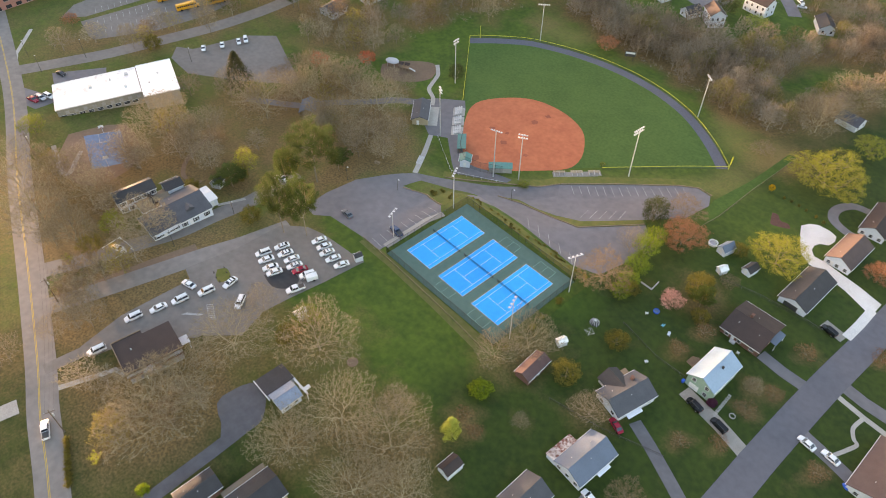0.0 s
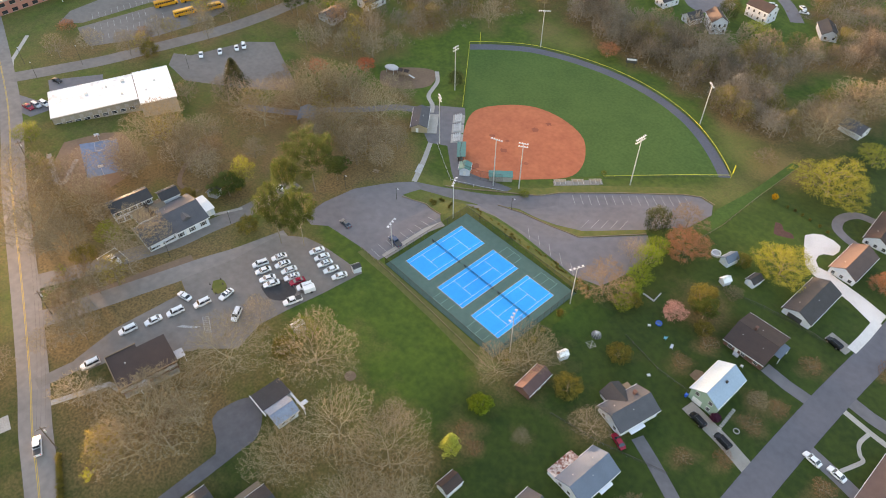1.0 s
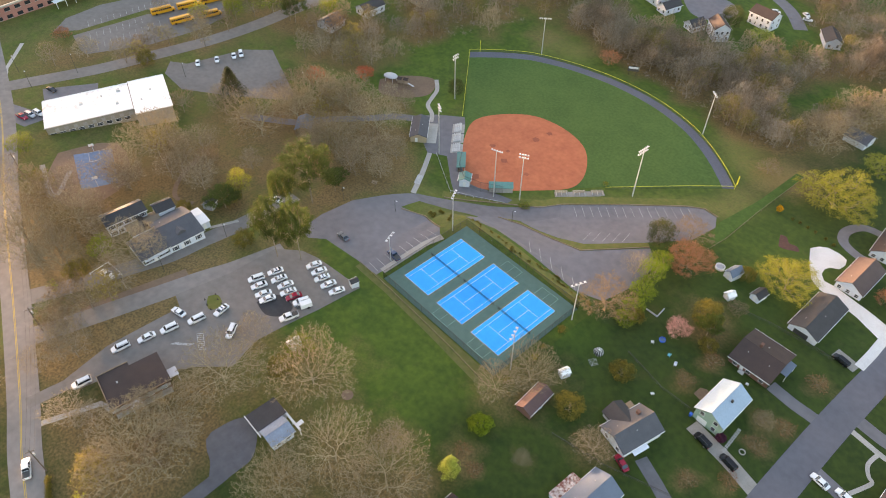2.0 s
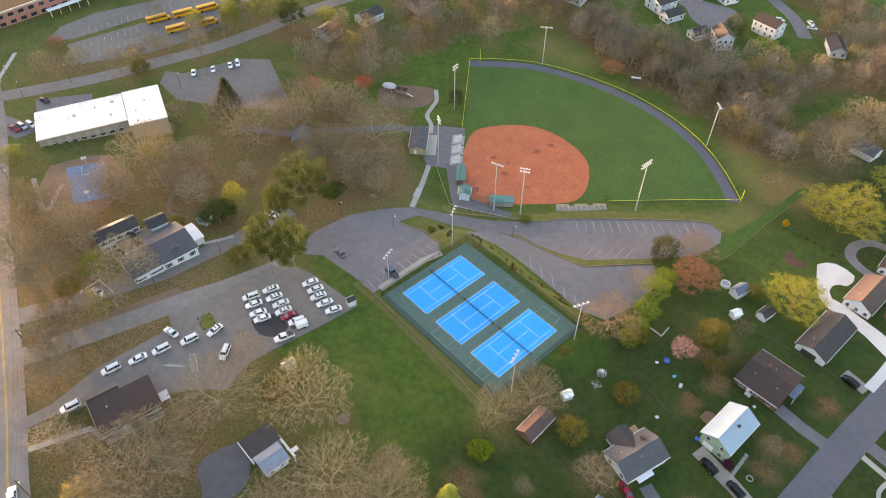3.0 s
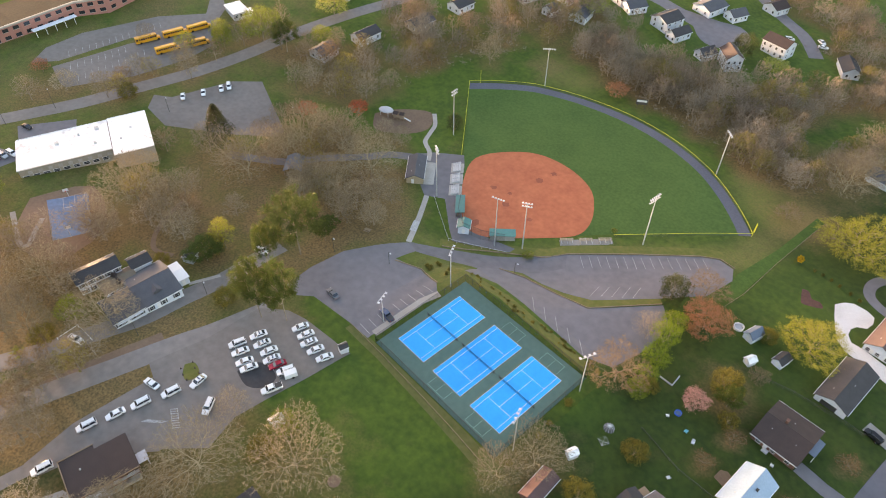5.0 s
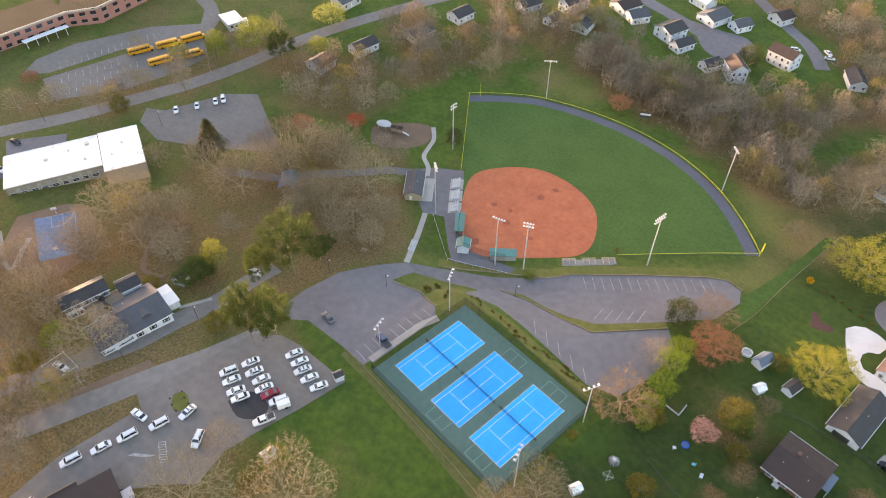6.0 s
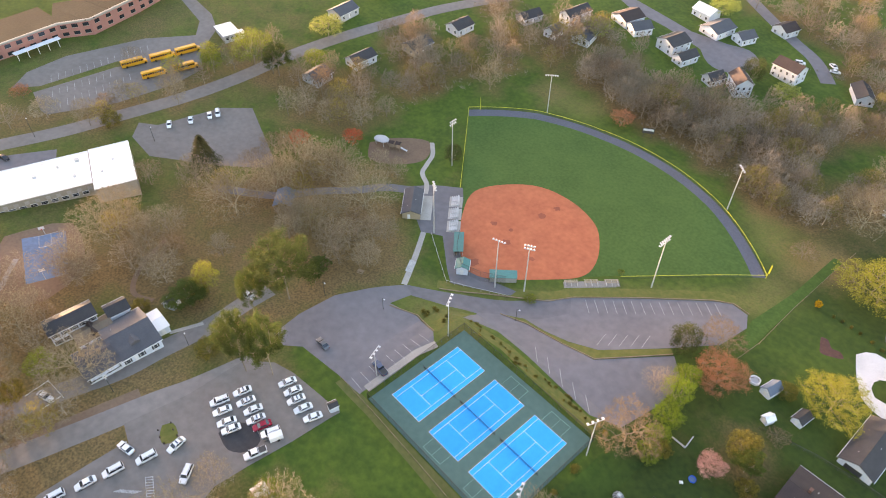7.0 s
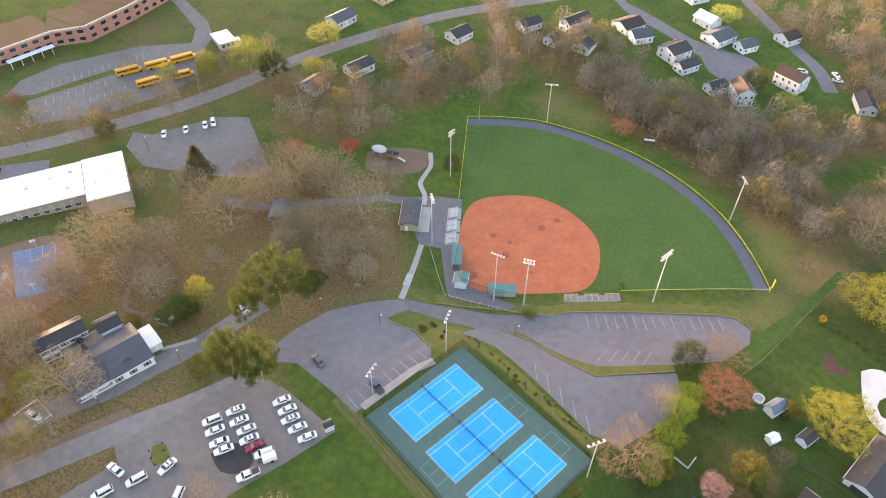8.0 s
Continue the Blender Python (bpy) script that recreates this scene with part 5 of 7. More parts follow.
# added block in place of the dark left slope of the silver-roofed house
b = thing("garage", 16.6, -58.6, 0, "low flat-roofed block standing for the house's dark roof slope, with a white edge", "garage")
part("wall", Soup().box(-2.9, -3.9, -1.5, 2.6, 4.0, 2.3), M["siding_grey"], b)
part("roof", Soup().box(-3.2, -4.2, 2.3, 2.7, 4.2, 2.46), M["roof_dark"], b, "dark flat roof")
part("edge", Soup().box(-3.3, -4.4, 2.25, 4.4, -4.2, 2.62), M["trim"], b, "white roof edge")
part("garage_door", Soup().box(-2.4, -3.96, 0.1, 0.2, -3.905, 2.1), M["trim"], b)
b = house(39.8, -78.8, 0, 8.0, 11.5, 2.8, 1.6, "siding_tan", "roof_dark", "dark-roofed house below bare trees", [("w", (0.9,), 2, 1.1, 1.1)], [("n", 0)], vents=2)
# added strip; its tan stands for the sunlit -x slope
part("porch_roof", Soup().prism([(2.75, -4.5), (2.55, -6.2), (2.43, -6.2), (2.6, -4.5)], 1, -5.6, 5.6), M["roof_tan"], b, "tan strip along one side in the tone of a sunlit slope")
house(30.0, -88.0, 0, 5.6, 9, 2.8, 1.2, "brick", "roof_dark", "brick house with a dark shingle roof", [("w", (0.9,), 2, 1.1, 1.1)], [("n", 0)])

# long flat building with a white roof
b = thing("community_building", -141.4, -31.6, -17, "long low stone building with a bright white flat roof", "public building")
for x0, y0, x1, y1, top in ((-11.5, -22.8, 7.5, 8.9, 4.6), (-11.5, 8.9, 12.5, 22.4, 5.0)):
    part("wall", Soup().box(x0, y0, -2, x1, y1, top), M["stone"], b)
    part("roof", Soup().box(x0 - 0.35, y0 - 0.35 if y0 < 0 else y0, top, x1 + 0.35, y1 + 0.35 if y1 > 10 else y1, top + 0.18), M["roof_white"], b, "bright white roof membrane")
    part("parapet", Soup().box(x1 + 0.2, y0, top + 0.18, x1 + 0.4, y1 + 0.3, top + 0.4), M["trim"], b)
    part("parapet", Soup().box(x0 - 0.4, y0, top + 0.18, x0 - 0.2, y1 + 0.3, top + 0.4), M["trim"], b)
for k in range(9):
    window(b, pose(7.5, -21 + 3.3 * k, 0, 0, 0, -90), 0, 0.8, 2.0, 1.1)
    part("panel", Soup().box(7.51, -20 + 3.3 * k, 2.2, 7.6, -18.6 + 3.3 * k, 3.6), M["concrete"], b)
    part("panel", Soup().box(7.51, -21.6 + 3.3 * k, 0.2, 7.6, -20.4 + 3.3 * k, 0.8), M["concrete"], b)
part("joint", Soup().box(-11.4, 8.6, 4.79, 7.4, 8.86, 4.86), M["roof_rust"], b, "rust-stained roof joint")
for ux, uy, us in ((-4, -10, 1.2), (1.5, 3, 0.9), (-8, 4, 1.4), (3, 12, 0.7), (-3, 16, 0.8), (-6, -2, 0.6)):
    part("roof_unit", Soup().box(ux, uy, 4.7, ux + us, uy + us, 5.6), M["galvanised"], b, "grey roof unit")

# white house group with dark roofs
b = house(-74.4, -54.4, -3, 6.0, 12.4, 5.3, 1.5, "siding_white", "roof_dark", "long two-storey white house with dark shutters", [("e", (0.9, 3.4), 5, 1.0, 1.3), ("s", (0.9, 3.4), 2, 1.0, 1.3)], [("e", 1.4)], shutter="trim_dark", vents=0)
# tan strip added for the sunlit look of the far roof side
part("porch_roof", Soup().prism([(3.2, -5.0), (3.6, -3.02), (3.8, -3.02), (3.4, -5.0)][::-1], 1, -6.0, 6.0), M["siding_tan"], b, "tan strip in the tone of a sunlit far slope")
house(-71.2, -42.9, -3, 5.0, 5.6, 4.6, 1.3, "siding_white", "roof_dark", "white house wing with a dark roof", [("e", (0.9,), 2, 1.0, 1.2)], [("e", 0)], vents=0)
b = house(-68.6, -51.0, 0, 6.0, 9.6, 2.7, 1.1, "siding_white", "roof_tan", "low link wing with a weathered brown roof", [("e", (0.9,), 3, 1.0, 1.1)], [("e", 2.0)], vents=2)
part("lantern", Soup().prism([(-1.0, 3.2), (1.0, 3.2), (0, 4.3)], 0, -2.6, 2.6), M["roof_brown"], b, "brown cross gable")
b = house(-60.4, -44.2, 0, 14.6, 11.6, 3.2, 2.5, "siding_white", "roof_grey", "broad white house with a weathered grey roof and dormer", [("e", (0.9,), 3, 1.0, 1.4), ("n", (0.9,), 2, 1.0, 1.3)], [("e", 1.6)], shutter="trim_dark", vents=1)
part("dormer", Soup().prism([(-1.3, 3.9), (1.3, 3.9), (1.3, 4.6), (0, 5.4), (-1.3, 4.6)], 0, 2.2, 5.2), M["roof_grey"], b, "small grey dormer")
b = house(-57.9, -54.3, 1, 10.2, 8.6, 3.0, 1.7, "siding_white", "roof_grey", "low white house wing with a grey roof and a long front", [("e", (0.9,), 4, 1.0, 1.3)], [("e", 0.6)], shutter="trim_dark", vents=0)
part("awning", Soup().box(5.15, -3.8, 2.4, 6.1, 3.6, 2.52), M["siding_white"], b, "white awning")
for sx in (-2.6, 1.4):
    part("cross_gable", Soup().prism([(-3.4, 3.4), (-1.0, 3.4), (-2.2, 4.7)], 0, sx - 1.4, sx + 1.4), M["roof_tan"], b, "tan cross gable")
house(-61.0, -36.2, 0, 7.6, 3.6, 2.8, 0.3, "siding_white", "trim", "small white annexe with a flat roof", [("n", (0.9,), 1, 1.0, 1.1)], [("e", 0)], vents=0, over=0.3)
house(-66.5, -29.5, 30, 3.4, 3.4, 2.2, 1.4, "siding_grey", "roof_grey", "small grey garden pavilion", [], [("e", 0)], vents=0, over=0.2, name="shed", category="shed")
f = thing("fenced_pen", -56.4, -68.8, 8, "white rail pen round a small car", "rail pen")
for ax, ay, bx, by in ((-3.5, -3, -3.5, 3), (-3.5, 3, 3.5, 3), (3.5, 3, 3.5, -3)):
    part("rail", Soup().box(min(ax, bx) - 0.06, min(ay, by) - 0.06, 0.8, max(ax, bx) + 0.06, max(ay, by) + 0.06, 1.0), M["trim"], f)
    part("post", Soup().box(ax - 0.1, ay - 0.1, -0.2, ax + 0.1, ay + 0.1, 1.15), M["trim"], f)

# kiosk, dugouts, bleachers at the ball field
b = house(-61.3, 58.6, 44, 6.2, 13.0, 2.8, 1.3, "siding_tan", "roof_grey", "low tan park kiosk with a dark grey roof", [("e", (1.0,), 2, 1.4, 0.9)], [("s", 0.8)], vents=2)
part("slab", Soup().box(3.2, -6.6, -0.3, 7.0, 6.6, 0.12), M["concrete"], b, "pale concrete apron")
b = house(-26.2, 50.4, 40, 3.8, 3.8, 3.2, 0.9, "siding_white", "roof_teal", "small white scorer's hut with a teal roof", [("n", (1.4,), 1, 1.6, 0.8)], [("s", 0)], vents=0, over=0.5, name="hut", category="hut")
for x, y, rz, ln in ((-35.2, 57.0, 45, 9.5), (-14.6, 57.6, 45 + 0, 9.0)):
    if x < -30:
        rz = -45
    d = thing("dugout", x, y, rz, "team dugout with a teal metal roof and a bench", "dugout", "dugouts")
    part("roof", Soup().prism([(-1.7, 2.37), (1.7, 2.62), (1.7, 2.75), (-1.7, 2.5)], 0, -ln / 2, ln / 2), M["roof_teal"], d, "teal metal roof")
    part("back_wall", Soup().box(-ln / 2 + 0.2, -1.4, -0.3, ln / 2 - 0.2, -1.25, 2.3), M["concrete"], d)
    part("bench", Soup().box(-ln / 2 + 0.6, -0.9, 0.42, ln / 2 - 0.6, -0.5, 0.5).box(-ln / 2 + 0.6, -0.85, -0.1, ln / 2 - 0.6, -0.75, 0.42), M["wood"], d)
    for k in range(4):
        px0 = -ln / 2 + 0.3 + k * (ln - 0.6) / 3
        part("post", Soup().tube((px0, 1.4, -0.2), (px0, 1.4, 2.55), 0.06, 0.06, 6), M["galvanised"], d)


def bleacher(x, y, rz, length, rows=4, pad="concrete", seat="galvanised"):
    b = thing("bleacher", x, y, rz, "aluminium bleacher seats on a concrete pad", "bleacher", "bleachers")
    part("pad", Soup().box(-length / 2 - 0.2, -0.75 * rows + 0.4 if rows < 4 else -2.4, -0.3, length / 2 + 0.2, 0.6 * rows, 0.1), M[pad], b, "concrete pad")
    for k in range(rows):
        part("seat", Soup().box(-length / 2, -1.6 + k * 0.75, 0.4 + 0.25 * k, length / 2, -1.3 + k * 0.75, 0.46 + 0.25 * k), M[seat], b)
        part("foot_board", Soup().box(-length / 2, -1.2 + k * 0.75, 0.16 + 0.25 * k, length / 2, -0.95 + k * 0.75, 0.2 + 0.25 * k), M[seat], b)
    for k in range(3):
        sx = -length / 2 + 0.4 + k * (length - 0.8) / 2
        part("support", Soup().prism([(-1.7, 0.1), (1.1, 0.1), (1.1, 0.4 + 0.25 * (rows - 1)), (-1.7, 0.4)], 0, sx - 0.04, sx + 0.04), M["galvanised"], b)


for k in range(3):
    bleacher(-43.8 - 4.6 * k, 62.6 + 4.8 * k, -46, 5.4)
for k in range(3):
    bleacher(1.7 + 4.3 * k, 72.6 + 5.0 * k, 229, 4.6, 2, "gravel", "siding_tan")

drape("gravel_strip", [(-0.6, 71.6), (1.2, 69.6), (12.2, 82.4), (10.4, 84.8)], 0.05, M["gravel"], "trodden gravel strip under the bleachers", "gravel strip")

# school, its canopy and white annexe
b = thing("school", -240.0, 4.4, 0, "long pink-red brick school with rows of dark windows", "school building")
line = [(9.0, -80.0), (2.7, -24.4), (0.0, 0.0), (5.1, 12.9), (1.5, 24.8), (-2.2, 37.3), (-12.0, 62.0)]
for k, ((ax, ay), (bx, by)) in enumerate(zip(line, line[1:])):
    run = math.hypot(bx - ax, by - ay)
    deep = 22.0
    turn = pose(ax, ay, 0, 0, 0, math.degrees(math.atan2(by - ay, bx - ax)))
    w = part("wall", Soup().box(0, 0, -4, run, deep, 6.6), M["brick_pink"], b, "pink-red brick wall")
    w.matrix_basis = turn
    top = 6.6 + 0.04 * k
    part("eave", Soup().box(-0.2, -0.35, 6.3, run + 0.2, 0.6, top + 0.42), M["concrete"], w, "pale roof edge")
    part("roof", Soup().box(-2.0, 0.6, top, run + 2.0, deep, top + 0.35), M["roof_school"], w, "flat brown-grey roof")
    n = max(2, int(run / 4.6))
    for j in range(n):
        for z in (0.9, 4.2):
            x0 = (j + 0.5) * run / n
            v = part("window", Soup().box(x0 - 1.25, -0.07, z, x0 + 1.25, -0.004, z + 1.5), M["glass"], w, "dark window")
            part("sill", Soup().box(x0 - 1.4, -0.16, z - 0.14, x0 + 1.4, -0.004, z - 0.01), M["concrete"], v)
part("canopy", Soup().box(0, 0, 2.9, 3.0, 20, 3.15), M["siding_white"], b, "long white entrance canopy").matrix_basis = pose(5.6, -22, 0, 0, 0, 6)
for k in range(5):
    part("canopy_post", Soup().box(8.0 - 0.45 * k, -21 + 4.4 * k, -2, 8.2 - 0.45 * k, -20.8 + 4.4 * k, 2.9), M["trim"], b)
b = thing("annexe", -200.4, 64.4, -8, "white flat-roofed classroom annexe beside the school drive", "classroom")
part("wall", Soup().box(-5.6, -3.6, -1.5, 5.6, 3.6, 3.1), M["siding_grey"], b)
part("roof", Soup().box(-6.1, -4.1, 3.1, 6.1, 4.1, 3.35), M["roof_white"], b, "white flat roof")
part("side_roof", Soup().box(1.5, 4.15, 2.2, 5.5, 6.4, 2.4).box(2, 4.2, -1, 5, 6, 2.2), M["roof_white"], b)
for k in range(3):
    window(b, facing("e", 11.2, 7.2), -2.2 + 2.2 * k, 1.0, 1.2, 1.2)

# far houses
FAR = [
    (-147.3, 100.8, 2, 7.5, 12.0, 3.2, "siding_white", "roof_dark"), (-148.6, 78.0, 12, 9.0, 9.5, 3.0, "siding_grey", "roof_grey"),
    (-139.4, 154.2, 2, 8.5, 10.5, 3.2, "siding_white", "roof_dark"), (-124.9, 187.5, -10, 7.0, 11.0, 3.0, "siding_grey", "roof_dark"),
    (-110.7, 205.5, -5, 7.5, 14.5, 5.0, "siding_white", "roof_dark"), (-108.3, 186.8, 6, 6.5, 7.0, 3.0, "siding_white", "roof_grey"),
    (-65.0, 224.0, -10, 10.6, 11.6, 4.8, "siding_white", "roof_dark"), (-55.0, 219.6, -12, 6.4, 10.4, 3.2, "siding_white", "roof_dark"),
    (-37.0, 215.7, -16, 6.4, 8.0, 3.0, "siding_white", "roof_dark"), (13.0, 257.2, 36, 7.6, 12.5, 3.2, "siding_white", "roof_dark"),
]
FAR2 = [
    (-60.2, 255.0, -8, 11.0, 13.6, 3.2, "siding_white", "roof_grey"), (-47.4, 258.6, -18, 7.5, 9.0, 3.0, "siding_white", "roof_grey"),
    (-72.9, 264.3, -98, 8.6, 11.0, 3.6, "siding_white", "roof_white"), (-94.4, 227.0, -12, 11.0, 12.0, 3.2, "siding_white", "roof_brown"),
    (-84.6, 223.4, -24, 8.5, 10.0, 3.2, "siding_white", "roof_grey"), (-38.4, 282.5, -14, 9.0, 9.0, 3.2, "siding_white", "roof_brown"),
    (-96.1, 195.5, 16, 8.6, 10.5, 3.2, "siding_white", "roof_grey"), (-118.0, 262.0, -12, 10.0, 12.0, 4.0, "siding_white", "roof_dark"),
    (-140.0, 128.0, 2, 8.5, 12.0, 3.0, "siding_tan", "roof_grey"), (-92.0, 282.0, -15, 10.0, 12.0, 4.0, "siding_white", "roof_dark"),
    (-190.0, 150.0, 8, 10.0, 14.0, 3.2, "siding_tan", "roof_grey"), (-184.0, 118.0, 8, 9.0, 12.0, 3.2, "siding_grey", "roof_grey"),
]
for x, y, rz, w, d, h, wall, roof in FAR + FAR2:
    sills = (0.9, 3.4) if h > 4.5 else (0.9,)
    house(x, y, rz, w, d, h, 2.2, wall, roof, "white house with a dark shingle roof in the far neighbourhood" if wall == "siding_white" else "house with a shingle roof in the far neighbourhood", [("e", sills, 3, 1.1, 1.2), ("s", sills, 2, 1.0, 1.2)], [("e", 0.3)], vents=0, group="far houses")
house(-25.9, 218.6, 50, 7.6, 10.2, 6.2, 2.6, "siding_white", "roof_brown", "tall narrow white house with a steep brown roof", [("s", (0.9, 3.6), 3, 1.0, 1.3), ("e", (0.9, 3.6), 2, 1.0, 1.3), ("w", (0.9, 3.6), 2, 1.0, 1.3)], [("s", 0)], vents=0, group="far houses")
house(-17.2, 246.4, 84, 8.6, 12.4, 6.0, 2.4, "siding_white", "roof_brown", "tall white house with a long brown roof", [("w", (0.9, 3.6), 4, 1.0, 1.3), ("s", (0.9, 3.6), 2, 1.0, 1.3)], [("w", 1.0)], vents=0, group="far houses")


# ---- vehicles ----
def rounded(x, half, z0, z1, tuck):
    """A car's cross-section at x, wider at the waist than at the sill and the top."""
    zs = (z0, z0 + 0.35 * (z1 - z0), z1 - 0.1 * (z1 - z0), z1)
    ws = (half * 0.93, half, half * (1 - tuck * 0.4), half * (1 - tuck))
    return [(x, -w, z) for w, z in zip(ws, zs)] + [(x, w, z) for w, z in zip(ws[::-1], zs[::-1])]


SHAPES = {
    # length, half width, bonnet height, roof height, cabin from, windscreen top, roof end, cabin to
    "sedan": (4.9, 0.92, 0.95, 1.46, 1.15, 0.35, -1.05, -1.85),
    "suv": (4.95, 0.97, 1.1, 1.78, 1.3, 0.7, -2.1, -2.4),
    "pickup": (5.7, 0.98, 1.12, 1.85, 1.45, 0.85, -0.6, -0.85),
    "van": (5.2, 0.98, 1.15, 2.1, 1.75, 1.2, -2.45, -2.55),
}


def vehicle(name, shape, paint, x, y, rz, label, lightbar=False, group=""):
    ln, half, hood, top, c0, c1, c2, c3 = SHAPES[shape]
    c = thing(name, x, y, rz, label, "car" if shape != "pickup" else "pickup truck", group)
    c.location.z += 0.07
    L2 = ln / 2
    s = Soup()
    tail = 0.95 * hood if shape == "sedan" else hood
    s.loft([rounded(-L2, half * 0.8, 0.42, tail * 0.85, 0.1), rounded(-L2 + 0.18, half * 0.95, 0.28, tail, 0.08), rounded(c3, half, 0.24, hood, 0.06), rounded(0, half, 0.24, hood, 0.05), rounded(c0, half, 0.24, hood, 0.06), rounded(L2 - 0.45, half * 0.95, 0.26, hood * 0.86, 0.1), rounded(L2 - 0.1, half * 0.86, 0.3, hood * 0.74, 0.12), rounded(L2, half * 0.72, 0.4, hood * 0.62, 0.14)][::-1])
    body = part("body", s, M[paint], c, smooth=False)
    hw, rw = half * 0.93, half * 0.74
    z0 = hood - 0.02
    part("cabin", Soup().loft([[(c3, -hw, z0), (c3, hw, z0), (c2, rw, top - 0.05), (c2, -rw, top - 0.05)], [(c0, -hw, z0), (c0, hw, z0), (c1, rw, top - 0.05), (c1, -rw, top - 0.05)]]), M["car_glass"], c, "dark car windows")
    part("roof", Soup().loft([[(c2 - 0.06, -rw - 0.03, top - 0.06), (c2 - 0.06, rw + 0.03, top - 0.06), (c2 + 0.1, rw - 0.1, top), (c2 + 0.1, -rw + 0.1, top)], [(c1 + 0.06, -rw - 0.03, top - 0.06), (c1 + 0.06, rw + 0.03, top - 0.06), (c1 - 0.1, rw - 0.1, top), (c1 - 0.1, -rw + 0.1, top)]]), M[paint], c)
    for sg in (-1, 1):
        mid = (c1 + c2) / 2
        for px0 in (mid, c2 + 0.02, c1 - 0.02):
            slope = (c3 - c2) if px0 == c2 + 0.02 else (c0 - c1) if px0 == c1 - 0.02 else 0
            part("pillar", Soup().tube((px0 + slope, sg * (hw + 0.015), z0), (px0, sg * (rw + 0.015), top - 0.05), 0.055, 0.05, 4), M[paint], c)
        part("mirror", Soup().soft_box(c0 - 0.35, sg * (half + 0.11) - 0.1, hood, c0 - 0.2, sg * (half + 0.11) + 0.1, hood + 0.16, 0.03), M[paint], c)
        part("headlight", Soup().box(L2 - 0.22, sg * half * 0.68 - 0.17, hood * 0.56, L2 - 0.03, sg * half * 0.68 + 0.17, hood * 0.72), M["lamp_clear"], c, "clear headlight")
        part("tail_light", Soup().box(-L2 - 0.015, sg * half * 0.62 - 0.16, tail * 0.66, -L2 + 0.12, sg * half * 0.62 + 0.16, tail * 0.84), M["lamp_red"], c, "red tail light")
        for wx in (L2 - 0.95, -L2 + 1.0):
            wheel = part("wheel", Soup().tube((wx, sg * (half - 0.2), 0.33), (wx, sg * (half + 0.02), 0.33), 0.33, 0.33, 12), M["rubber"], c, "black tyre")
            part("rim", Soup().tube((wx, sg * (half + 0.01), 0.33), (wx, sg * (half + 0.035), 0.33), 0.2, 0.18, 8), M["chrome"], wheel)
    if shape == "pickup":
        part("bed", Soup().box(-L2 + 0.12, -half + 0.14, hood - 0.05, c3 - 0.1, half - 0.14, hood + 0.012), M["trim_dark"], c, "dark open load bed")
    if lightbar:
        part("light_bar", Soup().soft_box(-0.5, -0.55, top + 0.003, -0.2, 0.55, top + 0.13, 0.04), M["car_blue"], c, "dark roof light bar")
    if shape in ("suv", "van"):
        for sg in (-1, 1):
            part("roof_rail", Soup().box(c2 + 0.1, sg * rw * 0.86 - 0.03, top + 0.002, c1 - 0.25, sg * rw * 0.86 + 0.03, top + 0.05), M["trim_dark"], c)
    return c


G = "white cars in the park's car parks"
proto = {
    "sedan": vehicle("car", "sedan", "car_white", -23.5, -36.6, 255, "white sedan with dark windows on the asphalt", group=G),
    "police": vehicle("car", "sedan", "car_white", -25.6, -29.7, 255, "white sedan with a dark roof light bar", True, group=G),
    "suv": vehicle("car", "suv", "car_white", -26.6, -35.7, 255, "white sport utility car with dark windows", group=G),
    "pickup": vehicle("pickup_truck", "pickup", "car_white", -7.6, -36.5, 255, "white pickup truck with a dark open bed"),
}
for sort, x, y, rz in (
    ("sedan", -19.8, -37.4, 252), ("sedan", -17.3, -37.6, 254), ("police", -22.2, -30.6, 256), ("sedan", -18.8, -30.5, 256), ("police", -15.9, -31.4, 255), 
    ("sedan", -20.7, -19.1, 255), ("sedan", -17.4, -19.5, 255), ("police", -14.5, -20.4, 256), ("sedan", -11.1, -20.5, 255), ("sedan", -7.3, -20.1, 252),
    ("suv", -23.0, -89.2, 264), ("suv", -27.4, -76.9, 264), ("sedan", -26.0, -70.2, 264), ("suv", -25.0, -64.1, 264), ("suv", -23.2, -56.8, 264), ("sedan", -28.8, -59.4, 195), ("police", -21.8, -49.9, 282),
    ("suv", -13.2, -51.6, -50), ("sedan", -155.7, 12.6, -27), ("sedan", -153.6, 20.6, -27), ("suv", -10.2, -30.6, 252),
):
    copy_thing(proto[sort], pose(x, y, lie(x, y) + 0.07, 0, 0, rz))
for sort, x, y, rz in (("sedan", -152.1, 28.0, -25), ("suv", -151.6, 31.3, -25), ("sedan", 118.2, 35.9, 172), ("sedan", 124.3, 37.0, 172), ("sedan", -56.2, -68.6, 20), ("suv", -56.2, -10.6, 20), ("suv", -18.9, 261.9, 30), ("sedan", -7.2, 272.0, -30), ("sedan", -4.4, 268.0, 20), ("pickup", -8.6, -108.2, 163), ("suv", -156.4, -53.3, 15)):
    copy_thing(proto[sort], pose(x, y, lie(x, y) + 0.07, 0, 0, rz))
vehicle("car", "sedan", "car_red", -13.3, -31.2, 255, "dark red sedan among white cars")
vehicle("car", "sedan", "car_grey", -26.0, -4.2, 178, "grey car parked at the lawn's edge")
vehicle("pickup_truck", "pickup", "car_blue", -8.6, 2.7, 175, "dark blue-grey pickup beside the tennis fence")
vehicle("car", "suv", "car_black", 92.5, 22.6, 168, "black sport utility car on a gravel drive")
vehicle("car", "suv", "car_black", 100.2, 22.4, 168, "black car on a gravel drive")
